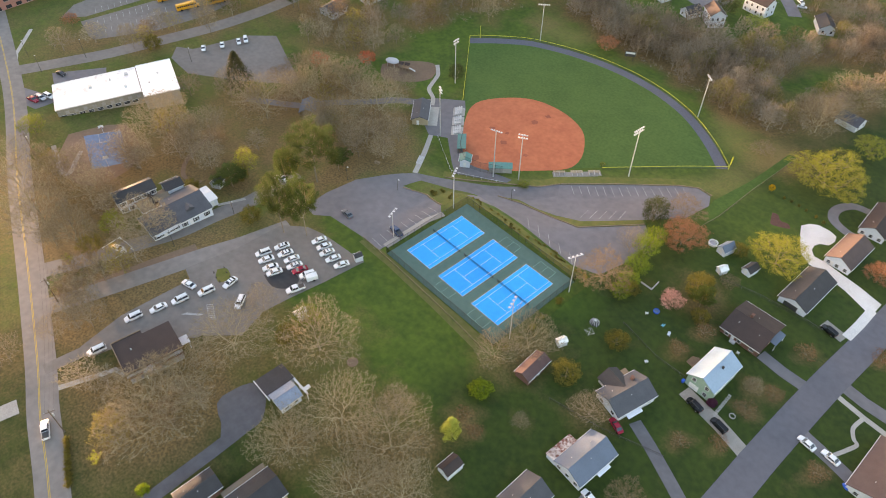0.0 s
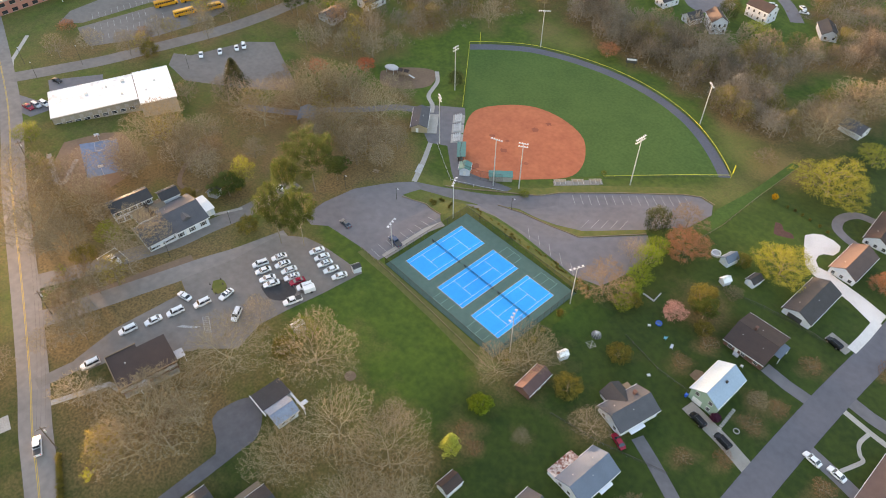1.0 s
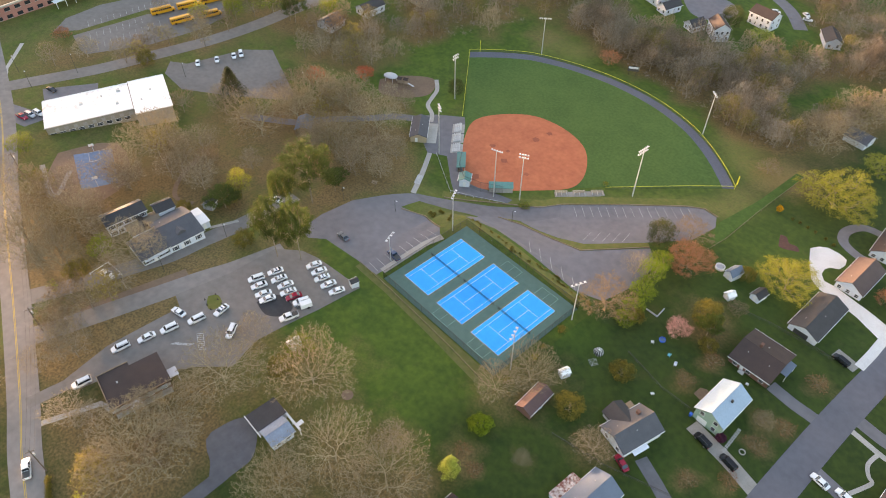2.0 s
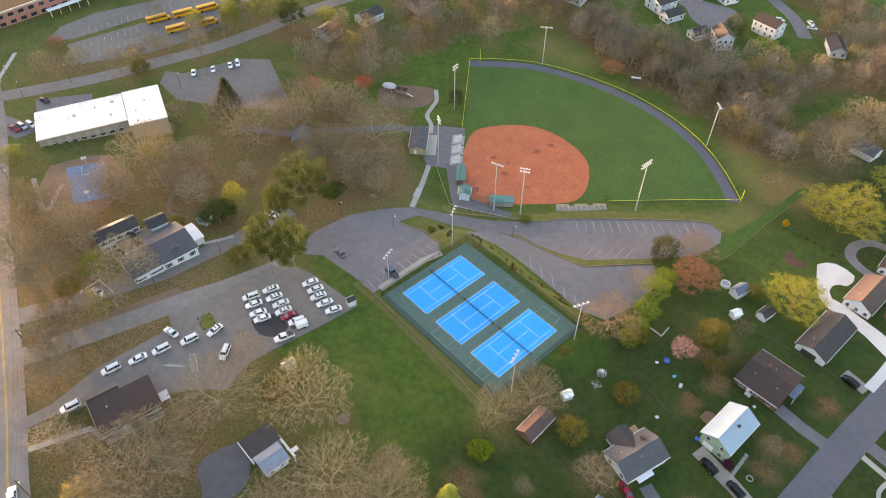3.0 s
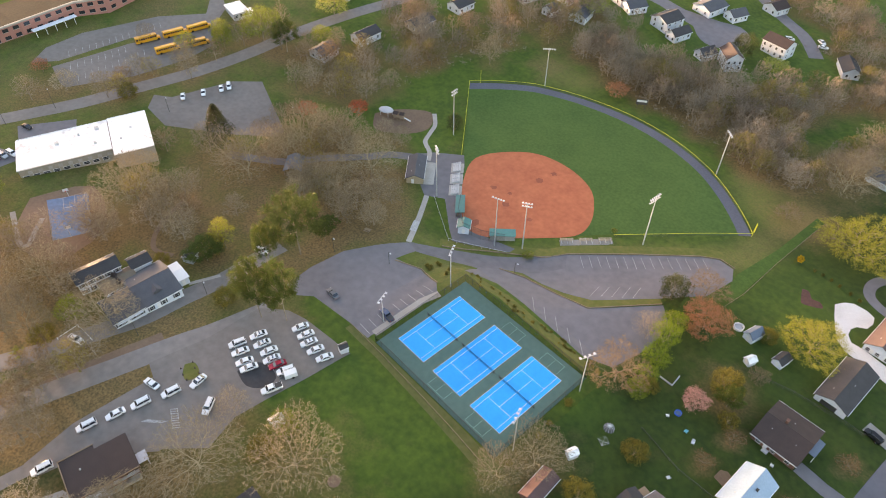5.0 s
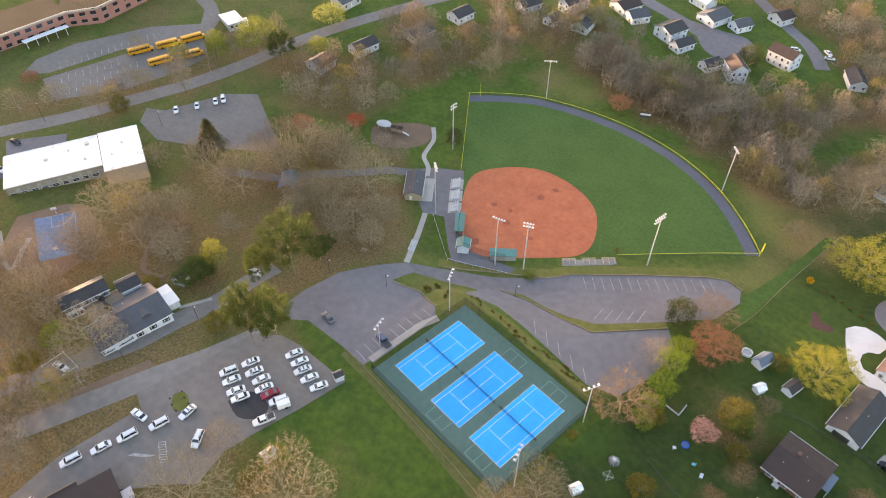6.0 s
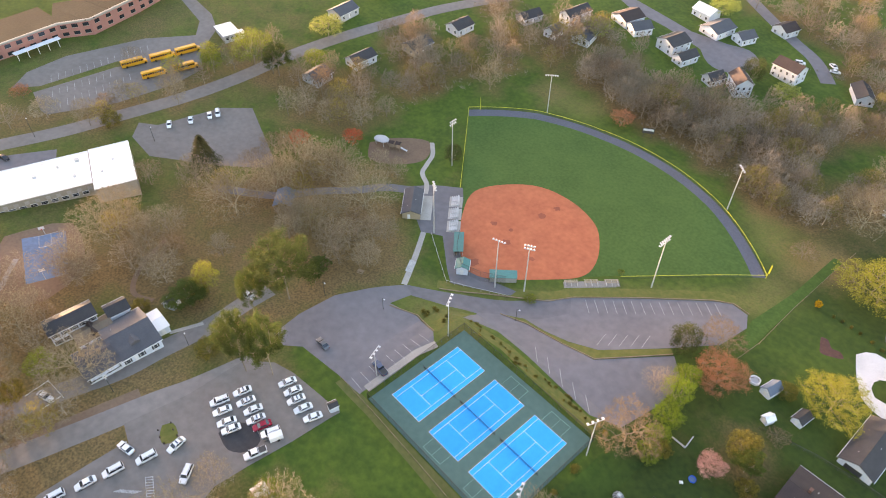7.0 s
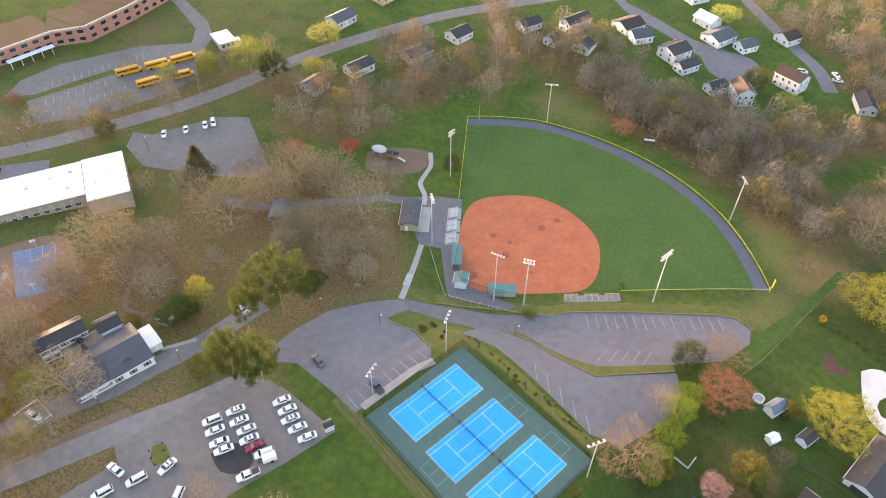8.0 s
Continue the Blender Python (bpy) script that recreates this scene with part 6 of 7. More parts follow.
vehicle("car", "sedan", "car_white", 90.4, -18.6, 175, "white car parked behind the blue-roofed house")
vehicle("car", "sedan", "car_red", 82.6, 1.4, 160, "old red car beside a house")
vehicle("car", "suv", "car_black", 104.6, 75.8, 168, "black car beside a carport")
vehicle("car", "suv", "car_silver", -157.1, -56.2, 15, "grey sport utility car")
vehicle("pickup_truck", "pickup", "car_red", -157.7, -59.0, 15, "dull red pickup truck")
vehicle("car", "sedan", "car_black", -169.8, -43.5, 18, "black car behind the flat-roofed building")
t = thing("box_trailer", -8.2, -30.2, 252, "white enclosed box trailer with rounded edges", "trailer")
part("box", Soup().soft_box(-1.6, -0.95, 0.45, 1.8, 0.95, 2.0, 0.12), M["car_white"], t)
part("drawbar", Soup().box(2.1, -0.06, 0.4, 3.2, 0.06, 0.5), M["trim_dark"], t)
for sg in (-1, 1):
    part("wheel", Soup().tube((-0.3, sg * 0.95, 0.35), (-0.3, sg * 1.12, 0.35), 0.35, 0.35, 12), M["rubber"], t)


def bus(x, y, rz):
    b = thing("school_bus", x, y, rz, "yellow school bus with a white roof patch and dark windows", "bus", "school buses")
    b.location.z += 0.05
    part("body", Soup().soft_box(-5.2, -1.2, 0.5, 4.2, 1.2, 3.05, 0.25), M["bus_yellow"], b)
    part("bonnet", Soup().soft_box(4.2, -1.05, 0.5, 5.5, 1.05, 1.6, 0.15), M["bus_yellow"], b)
    part("windscreen", Soup().box(4.2, -1.0, 1.7, 4.24, 1.0, 2.6), M["car_glass"], b)
    for sg in (-1, 1):
        for k in range(9):
            part("window", Soup().box(-4.9 + k, sg * 1.21 - 0.01, 1.8, -4.1 + k, sg * 1.21 + 0.01, 2.5), M["car_glass"], b)
        for wx in (-3.2, 4.6):
            part("wheel", Soup().tube((wx, sg * 0.95, 0.48), (wx, sg * 1.22, 0.48), 0.48, 0.48, 12), M["rubber"], b)
    return b


b0 = bus(-202.2, 20.2, 80)
for x, y, rz in ((-200.1, 32.2, 80), (-198.4, 43.2, 81), (-190.0, 23.6, 80), (-187.3, 36.2, 78)):
    copy_thing(b0, pose(x, y, lie(x, y) + 0.05, 0, 0, rz))


# ---- lamps and poles ----
def sports_light(x, y, rz, high, rows, count, label, group):
    p = thing("floodlight_mast", x, y, rz, label, "floodlight", group)
    part("pole", Soup().tube((0, 0, -0.5), (0, 0, high), 0.24, 0.13, 10), M["galvanised"], p, "grey steel pole")
    for r in range(rows):
        z = high - 0.3 - 1.3 * r
        wide = 0.95 * (count - 1)
        part("crossarm", Soup().box(-wide / 2 - 0.3, -0.08, z - 0.08, wide / 2 + 0.3, 0.08, z + 0.08), M["galvanised"], p)
        for k in range(count):
            cx = -wide / 2 + 0.95 * k
            lamp = part("lamp", Soup().tube((cx, 0.15, z + 0.02), (cx, 0.5, z - 0.16), 0.14, 0.3, 10), M["lamp_clear"], p, "white bell-shaped lamp")
            part("bracket", Soup().box(cx - 0.05, -0.02, z, cx + 0.05, 0.2, z + 0.18), M["galvanised"], lamp)
    return p


GM = "floodlights round the ball field"
for x, y, high, rows, count in ((19.7, 91.0, 21.5, 2, 6), (-69.7, 140.4, 18.5, 1, 6), (14.8, 144.4, 19.0, 1, 5), (-70.0, 85.7, 21.0, 2, 4), (-46.1, 55.4, 22.0, 2, 4), (-6.4, 58.9, 20.5, 2, 4), (-13.9, 53.1, 21.0, 1, 5)):
    rz = math.degrees(math.atan2(92 - y, -27 - x)) - 90
    sports_light(x, y, rz, high, rows, count, "tall steel floodlight mast with a row of white lamps", GM)
for x, y, rz, high in ((-4.7, 24.4, -60, 16.0), (45.8, 25.0, 70, 15.5), (46.0, -0.8, 110, 16.2), (-7.6, 0.7, -70, 11.0)):
    p = thing("court_light", x, y, rz, "steel court light with four flat box lamps", "floodlight", "lights round the tennis courts")
    part("pole", Soup().tube((0, 0, -0.5), (0, 0, high), 0.16, 0.1, 8), M["galvanised"], p)
    part("crossarm", Soup().box(-2.4, -0.06, high - 0.2, 2.4, 0.06, high - 0.06), M["galvanised"], p)
    for k in range(4):
        part("lamp", Soup().soft_box(-2.3 + 1.35 * k, 0.1, high - 0.24, -1.75 + 1.35 * k, 0.65, high - 0.05, 0.05), M["lamp_clear"], p, "white box lamp")


def lamp_post(x, y, high, rz=0):
    p = thing("lamp_post", x, y, rz, "dark slender lamp post with one small lamp", "lamp post", "lamp posts along the drives")
    part("pole", Soup().tube((0, 0, -0.3), (0, 0, high), 0.09, 0.06, 8), M["pole_dark"], p)
    part("arm", Soup().tube((0, 0, high - 0.1), (0.9, 0, high + 0.15), 0.04, 0.04, 6), M["pole_dark"], p)
    part("lamp", Soup().soft_box(0.7, -0.16, high + 0.08, 1.3, 0.16, high + 0.26, 0.06), M["lamp_clear"], p)


for x, y, high in ((-26.5, 17.8, 5.2), (0.7, 47.5, 5.7), (-42.0, 7.5, 6.5), (-149.5, 3.5, 7), (-176.5, -30.5, 9), (-190.0, -49.0, 8), (-176.0, -49.0, 8), (-49.5, -33.0, 6), (-47.0, -55.0, 7), (-116.0, 40.0, 7)):
    lamp_post(x, y, high)


def utility_pole(x, y, rz, high=10.0):
    p = thing("utility_pole", x, y, rz, "weathered wooden utility pole with crossarms", "utility pole", "utility poles")
    part("pole", Soup().tube((0, 0, -0.5), (0, 0, high), 0.17, 0.12, 8), M["pole_wood"], p)
    part("crossarm", Soup().box(-1.2, -0.06, high - 0.9, 1.2, 0.06, high - 0.75), M["pole_wood"], p)
    for k in range(3):
        part("insulator", Soup().tube((-1.1 + 1.1 * k, 0, high - 0.75), (-1.1 + 1.1 * k, 0, high - 0.55), 0.05, 0.04, 6), M["lamp_clear"], p)
    part("transformer", Soup().tube((0.35, 0, high - 2.6), (0.35, 0, high - 1.7), 0.22, 0.22, 8), M["galvanised"], p)
    return Vector((x, y, lie(x, y) + high - 0.6))


tops = [utility_pole(x, y, 75) for x, y in ((-5.6, -105.0), (-47.0, -90.5), (-84.0, -81.0), (-122.0, -71.0))]
for p0, p1 in zip(tops, tops[1:]):
    w = new("power_cable")
    w.location = p0
    tagged(w, "black overhead cables sagging between utility poles", "cable", "overhead cables")
    run = (p1 - p0).normalized()
    side = Vector((-run.y, run.x, 0)) * 0.02
    for k in range(3):
        rings = []
        for i in range(9):
            q = (p1 - p0) * (i / 8) + Vector((0.3 * (k - 1), 0.9 * (k - 1), -1.2 * 4 * (i / 8) * (1 - i / 8)))
            rings.append([tuple(q + side), tuple(q - side * 0.5 + Vector((0, 0, 0.018))), tuple(q - side * 0.5 - Vector((0, 0, 0.018)))])
        part("wire", Soup().loft(rings), M["pole_dark"], w)

# ---- small things ----
for x, y, rz in ((-62.0, 34.0, 20), (-58.3, 22.8, 20), (-44.0, 22.4, 20), (-64.5, 27.0, 30)):
    p = thing("picnic_table", x, y, rz, "pale wooden picnic table with two benches", "picnic table", "picnic tables")
    part("top", Soup().box(-1.1, -0.42, 0.7, 1.1, 0.42, 0.76), M["wood"], p)
    for sg in (-1, 1):
        part("bench", Soup().box(-1.1, sg * 0.75 - 0.14, 0.42, 1.1, sg * 0.75 + 0.14, 0.47), M["wood"], p)
        part("leg", Soup().box(sg * 0.8 - 0.04, -0.8, 0.36, sg * 0.8 + 0.04, 0.8, 0.42).box(sg * 0.8 - 0.04, -0.3, 0, sg * 0.8 + 0.04, 0.3, 0.7), M["wood"], p)
p = thing("shade_sail", -97.2, 72.8, 20, "round white shade canopy over the playground", "canopy")
part("cover", Soup().loft([[(2.9 * s * math.cos(k * math.tau / 20) * 1.15, 2.9 * s * math.sin(k * math.tau / 20) * 0.8, z) for k in range(20)] for s, z in ((1.0, 2.4), (0.92, 2.75), (0.6, 3.1), (0.2, 3.25))]), M["siding_grey"], p, "pale fabric cover")
for k in range(4):
    part("post", Soup().tube((2.6 * math.cos(k * 1.571 + 0.7), 2.0 * math.sin(k * 1.571 + 0.7), -0.2), (2.6 * math.cos(k * 1.571 + 0.7), 2.0 * math.sin(k * 1.571 + 0.7), 2.5), 0.08, 0.08, 6), M["galvanised"], p)
for x, y, mat, label in ((66.6, 41.6, "plastic_blue", "small round blue paddling pool in the grass"), (80.4, 190.0, "plastic_blue", "large round blue pool beside a house")):
    r = 3.0 if x > 80 else 0.95
    p = thing("paddling_pool", x, y, 0, label, "pool")
    ring = [(math.cos(k * math.tau / 16), math.sin(k * math.tau / 16)) for k in range(16)]
    part("wall", Soup().loft([[(r * c * q, r * s * q, z) for c, s in ring] for q, z in ((1.0, 0), (1.04, 0.25), (1.0, 0.5), (0.93, 0.5), (0.9, 0.12))], True), M[mat], p)
    part("water", Soup().tube((0, 0, 0.14), (0, 0, 0.2), r * 0.9, r * 0.9, 16), M["old_blue"], p)
for x, y, rz, label in ((59.2, 18.6, 20, "white metal clothes drier on the lawn"),):
    p = thing("clothes_frame", x, y, rz, label, "clothes drier")
    part("mast", Soup().tube((0, 0, -0.2), (0, 0, 1.9), 0.05, 0.05, 6), M["galvanised"], p)
    for k in range(4):
        c, s = math.cos(k * math.tau / 4), math.sin(k * math.tau / 4)
        part("arm", Soup().tube((0, 0, 1.4), (1.5 * c, 1.5 * s, 1.9), 0.05, 0.04, 4), M["trim"], p)
        c2, s2 = math.cos((k + 1) * math.tau / 4), math.sin((k + 1) * math.tau / 4)
        part("line", Soup().tube((1.5 * c, 1.5 * s, 1.9), (1.5 * c2, 1.5 * s2, 1.9), 0.02, 0.02, 3), M["trim"], p)
p = thing("climbing_dome", 57.4, 23.6, 30, "white-striped dark play dome on the lawn", "climbing frame")
part("cover", Soup().loft([[(r * math.cos(k * math.tau / 12), r * math.sin(k * math.tau / 12), z) for k in range(12)] for r, z in ((1.4, 0.0), (1.25, 0.7), (0.8, 1.25), (0.25, 1.45))]), M["trim_dark"], p, "dark fabric cover")
for k in range(6):
    aa = k * math.pi / 6
    hoop = Soup()
    for q in range(8):
        e0, e1 = math.pi * q / 8, math.pi * (q + 1) / 8
        hoop.tube((1.46 * math.cos(e0) * math.cos(aa), 1.46 * math.cos(e0) * math.sin(aa), 1.52 * math.sin(e0)), (1.46 * math.cos(e1) * math.cos(aa), 1.46 * math.cos(e1) * math.sin(aa), 1.52 * math.sin(e1)), 0.06, 0.06, 5)
    part("hoop", hoop, M["trim"], p, "white hoop")
M["plastic_cyan"] = material("plastic_cyan", (0.15, 0.5, 0.6), (0.1, 0.4, 0.5), 0.4, bump=0)
for x, y, rz, mat, label in ((65.2, 38.6, 40, "trim", "white plastic garden chair on the grass"), (71.1, 38.4, 100, "plastic_cyan", "turquoise plastic garden chair on the grass"), (74.2, 37.0, 200, "siding_white", "cream plastic garden chair on the grass"), (91.0, 47.2, 10, "trim", "white plastic garden chair beside the house"), (75.6, 24.0, 60, "trim", "white plastic garden chair on the grass")):
    p = thing("garden_chair", x, y, rz, label, "chair", "garden chairs")
    part("seat", Soup().soft_box(-0.4, -0.4, 0.4, 0.4, 0.4, 0.5, 0.04), M[mat], p)
    part("backrest", Soup().prism([(-0.4, 0.5), (-0.32, 0.5), (-0.5, 1.15), (-0.58, 1.15)], 0, -0.4, 0.4), M[mat], p)
    for sx in (-0.35, 0.35):
        part("armrest", Soup().box(sx - 0.05, -0.4, 0.68, sx + 0.05, 0.35, 0.73), M[mat], p)
        for sy in (-0.33, 0.33):
            part("leg", Soup().tube((sx * 1.1, sy * 1.1, -0.05), (sx, sy, 0.42), 0.035, 0.04, 5), M[mat], p)
sb = thing("scoreboard", -31.1, 158.3, 215, "dark scoreboard with a white panel behind the outfield fence", "scoreboard")
part("board", Soup().box(-2.4, -0.15, 2.2, 2.4, 0.15, 4.6), M["pole_dark"], sb)
part("panel", Soup().box(-2.1, 0.152, 3.5, 2.1, 0.2, 4.4), M["trim"], sb, "white panel")
for sx in (-1.6, 1.6):
    part("post", Soup().box(sx - 0.1, -0.1, -0.4, sx + 0.1, 0.1, 2.2), M["pole_dark"], sb)
p = thing("tarpaulin_heap", 131.2, 33.4, 10, "heap under a bright blue tarpaulin", "tarpaulin")
part("sheet", Soup().loft([[(1.7 * q * math.cos(k * math.tau / 10), 1.0 * q * math.sin(k * math.tau / 10) * (1 + 0.2 * math.sin(3 * k)), z) for k in range(10)] for q, z in ((1.0, 0), (0.9, 0.6), (0.55, 1.1), (0.2, 1.25))]), M["plastic_blue"], p)
p = thing("waste_bin", 86.2, 26.6, 0, "bright blue wheeled waste bin beside the house", "waste bin")
part("body", Soup().loft([[(-0.28, -0.3, 0), (0.28, -0.3, 0), (0.28, 0.3, 0), (-0.28, 0.3, 0)], [(-0.36, -0.4, 1.0), (0.36, -0.4, 1.0), (0.36, 0.4, 1.0), (-0.36, 0.4, 1.0)]]), M["plastic_blue"], p)
part("lid", Soup().soft_box(-0.4, -0.44, 1.0, 0.4, 0.46, 1.12, 0.05), M["plastic_blue"], p)
for k in range(6):
    x, y = -28.8 + 2.2 * (k % 3), -51.9 + 3.4 * (k // 3) + 0.5 * (k % 3 == 0)
    p = thing("traffic_cone", x, y, 0, "orange traffic cone round the grass island", "traffic cone", "traffic cones")
    part("base", Soup().box(-0.2, -0.2, 0.09, 0.2, 0.2, 0.14), M["rubber"], p)
    part("cone", Soup().tube((0, 0, 0.14), (0, 0, 0.85), 0.16, 0.03, 10), M["roof_rust"], p)
drape("grass_island", curve([(-29.5, -50), (-28.2, -47.6), (-24, -48.6), (-24.2, -52), (-27, -51.8), (-29.5, -50)], 3)[:-1], 0.12, M["dry_grass"], "small worn grass island in the car park", "grass island")
p = thing("yellow_sculpture", 59.5, 123.5, 0, "round bright yellow shrub standing in the lawn", "shrub")
rs = random.Random(3)
s = Soup()
for _ in range(260):
    d = Vector((rs.gauss(0, 1), rs.gauss(0, 1), rs.gauss(0, 1))).normalized() * rs.uniform(0.7, 1.1)
    q = d + Vector((0, 0, 1.7))
    s.tube(q, q + d * 0.25 + Vector((rs.uniform(-0.2, 0.2), rs.uniform(-0.2, 0.2), 0)), 0.12, 0.02, 3, False)
part("foliage", s, M["leaf_gold"], p)
part("stem", Soup().tube((0, 0, -0.2), (0, 0, 1.4), 0.08, 0.06, 6), M["bark"], p)


# ---- trees ----
def skeleton(rs, high, wide, limbs, subs, lean=0.55, fork=0.22, fine=3, steps=5, thick=1.0):
    """Grows a broad-leaved tree: wood as tapering tubes, and the tips where twigs or leaves sit."""
    wood, tips = Soup(), []

    def bough(p, d, length, r, n, sides, lift, wild=0.13):
        out = [(p, d)]
        for k in range(n):
            d = (d + Vector((rs.gauss(0, wild), rs.gauss(0, wild), rs.gauss(lift, 0.06)))).normalized()
            q = p + d * length / n
            wood.tube(p, q, r * (1 - 0.7 * k / n), r * (1 - 0.7 * (k + 1) / n), sides, False)
            p = q
            out.append((p, d))
        return out

    r0 = 0.024 * high + 0.05
    trunk = bough(Vector((0, 0, -0.4)), Vector((0, 0, 1)), high * fork + 0.4, r0 * 1.3, 2, 7, 0.3, 0.05)
    top, _ = trunk[-1]
    spine = bough(top, Vector((rs.gauss(0, 0.1), rs.gauss(0, 0.1), 1)), high * 0.45, r0 * 0.8, 4, 6, 0.15)
    turn = rs.uniform(0, 6.28)
    for k in range(limbs):
        turn += 2.4 + rs.uniform(-0.35, 0.35)
        s = k / max(1, limbs - 1)
        at = spine[min(len(spine) - 1, int(s * len(spine)))][0]
        tilt = lean * (1.2 - 0.8 * s) * 1.57
        d = Vector((math.cos(turn) * math.sin(tilt), math.sin(turn) * math.sin(tilt), math.cos(tilt)))
        # reach to a domed outline
        mid, up = Vector((0, 0, 0.5 * high)), 0.52 * high
        o = Vector(((at.x - mid.x) / wide, (at.y - mid.y) / wide, (at.z - mid.z) / up))
        v = Vector((d.x / wide, d.y / wide, d.z / up))
        qa, qb, qc = v.dot(v), o.dot(v), min(-0.05, o.dot(o) - 1)
        reach = (-qb + math.sqrt(qb * qb - qa * qc)) / qa * rs.uniform(0.8, 0.96)
        limb = bough(at, d, reach, r0 * (0.5 - 0.2 * s), steps, 5, 0.1)
        for j in range(subs):
            q, dq = limb[min(steps, 1 + int(j * steps / subs))]
            far = 1.15 - 0.5 * j / subs
            side = Vector((rs.gauss(0, 1), rs.gauss(0, 1), rs.gauss(0.3, 0.5))).normalized()
            sub = bough(q, (dq * 0.8 + side * 0.7).normalized(), reach * rs.uniform(0.28, 0.46) * far, r0 * 0.15 * thick, 3, 3, 0.08)
            for m in range(fine):
                q2, d2 = sub[1 + m % 3]
                side = Vector((rs.gauss(0, 1), rs.gauss(0, 1), rs.gauss(0.3, 0.6))).normalized()
                tw = bough(q2, (d2 * 0.6 + side * 0.8).normalized(), reach * rs.uniform(0.12, 0.2), r0 * 0.055 * thick, 1, 3, 0.06)
                tips += [tw[-1], ((q2 + tw[-1][0]) / 2, tw[-1][1])]
            tips.append(sub[-1])
        tips.append(limb[-1])
    return wood, tips


def grow(seed, high, wide, points, base=0.16, step=0.55, kill=0.85, shell=0.45, low=0.16, tip=0.02, skirt=0.55):
    """Grows limbs step by step towards points spread through a domed crown; wood as tapering tubes, and the fine ends."""
    g = np.random.default_rng(seed)
    a, z = g.uniform(0, math.tau, points), g.uniform(-skirt, 1, points)
    lobes = 1 + 0.13 * np.sin(3 * a + g.uniform(0, 6)) + 0.1 * np.sin(5 * a + 4 * z + g.uniform(0, 6))
    q = g.uniform(0.02, 1, points) ** shell
    rim = np.sqrt(1 - z * z)
    goal = np.stack([q * rim * lobes * wide * np.cos(a), q * rim * lobes * wide * np.sin(a), high * (0.5 + low / 2) + q * z * high * (0.5 - low / 2)], 1)
    n0 = max(2, int(high * base / step))
    node = [np.array([0.06 * k * step * math.sin(seed), 0.06 * k * step * math.cos(seed), -0.4 + (k * (high * base + 0.4) / n0)]) for k in range(n0 + 1)]
    up = [-1] + list(range(n0))
    near = np.full(points, n0)
    dist = np.linalg.norm(goal - node[n0], axis=1)
    alive = np.ones(points, bool)
    for _ in range(140):
        ids = np.nonzero(alive)[0]
        if not len(ids):
            break
        pull = {}
        for i in ids:
            pull.setdefault(near[i], []).append(i)
        fresh = []
        for k, who in pull.items():
            d = goal[who] - node[k]
            if g.random() < 0.3:
                d = d[g.integers(len(who))][None]
            d = (d / np.linalg.norm(d, axis=1)[:, None]).sum(0)
            d = d / (np.linalg.norm(d) + 1e-9) + g.normal(0, 0.22, 3) + (0, 0, 0.06)
            fresh.append((k, node[k] + step * d / np.linalg.norm(d)))
        for k, p in fresh:
            node.append(p)
            up.append(int(k))
            dd = np.linalg.norm(goal - p, axis=1)
            closer = dd < dist
            near[closer], dist[closer] = len(node) - 1, dd[closer]
        alive &= dist > kill
    n = len(node)
    load = np.zeros(n)
    kids = np.zeros(n, int)
    for k in range(n - 1, 0, -1):
        load[k] = load[k] or 1.0
        load[up[k]] += load[k]
        kids[up[k]] += 1
    thick = (tip * load ** (1 / 2.6)).tolist()
    wood, tips = Soup(), []
    for k in range(1, n):
        r = thick[k]
        p, e = Vector(node[up[k]]), Vector(node[k])
        wood.tube(p, e, min(thick[up[k]], r * 1.35), r, 6 if r > 0.12 else 4 if r > 0.06 else 3, False)
        if load[k] < 2.5:
            tips.append((e, (e - p).normalized()))
    return wood, tips


def twigs(rs, tips, each, length, width):
    s = Soup()
    for p, d in tips:
        for _ in range(each):
            o = (d * 0.8 + Vector((rs.gauss(0, 0.55), rs.gauss(0, 0.55), rs.gauss(0.25, 0.45)))).normalized()
            e = p + o * length * rs.uniform(0.5, 1.2)
            u = o.orthogonal().normalized() * width
            s.add([p + u, p - u, e], [(0, 1, 2)])
    return s


def leaves(rs, tips, each, spread, size):
    s = Soup()
    for p, d in tips:
        lump = spread * rs.uniform(0.6, 1.3)
        for _ in range(each):
            c = p + Vector((rs.gauss(0, lump), rs.gauss(0, lump), rs.gauss(0.1, lump * 0.7)))
            u = Vector((rs.gauss(0, 1), rs.gauss(0, 1), rs.gauss(0, 0.45))).normalized() * size * rs.uniform(0.6, 1.3)
            w = u.cross(Vector((rs.gauss(0, 0.4), rs.gauss(0, 0.4), 1))).normalized() * size * 0.75
            s.add([c - u * 0.6 + w, c - u * 0.6 - w, c + u], [(0, 1, 2)])
    return s


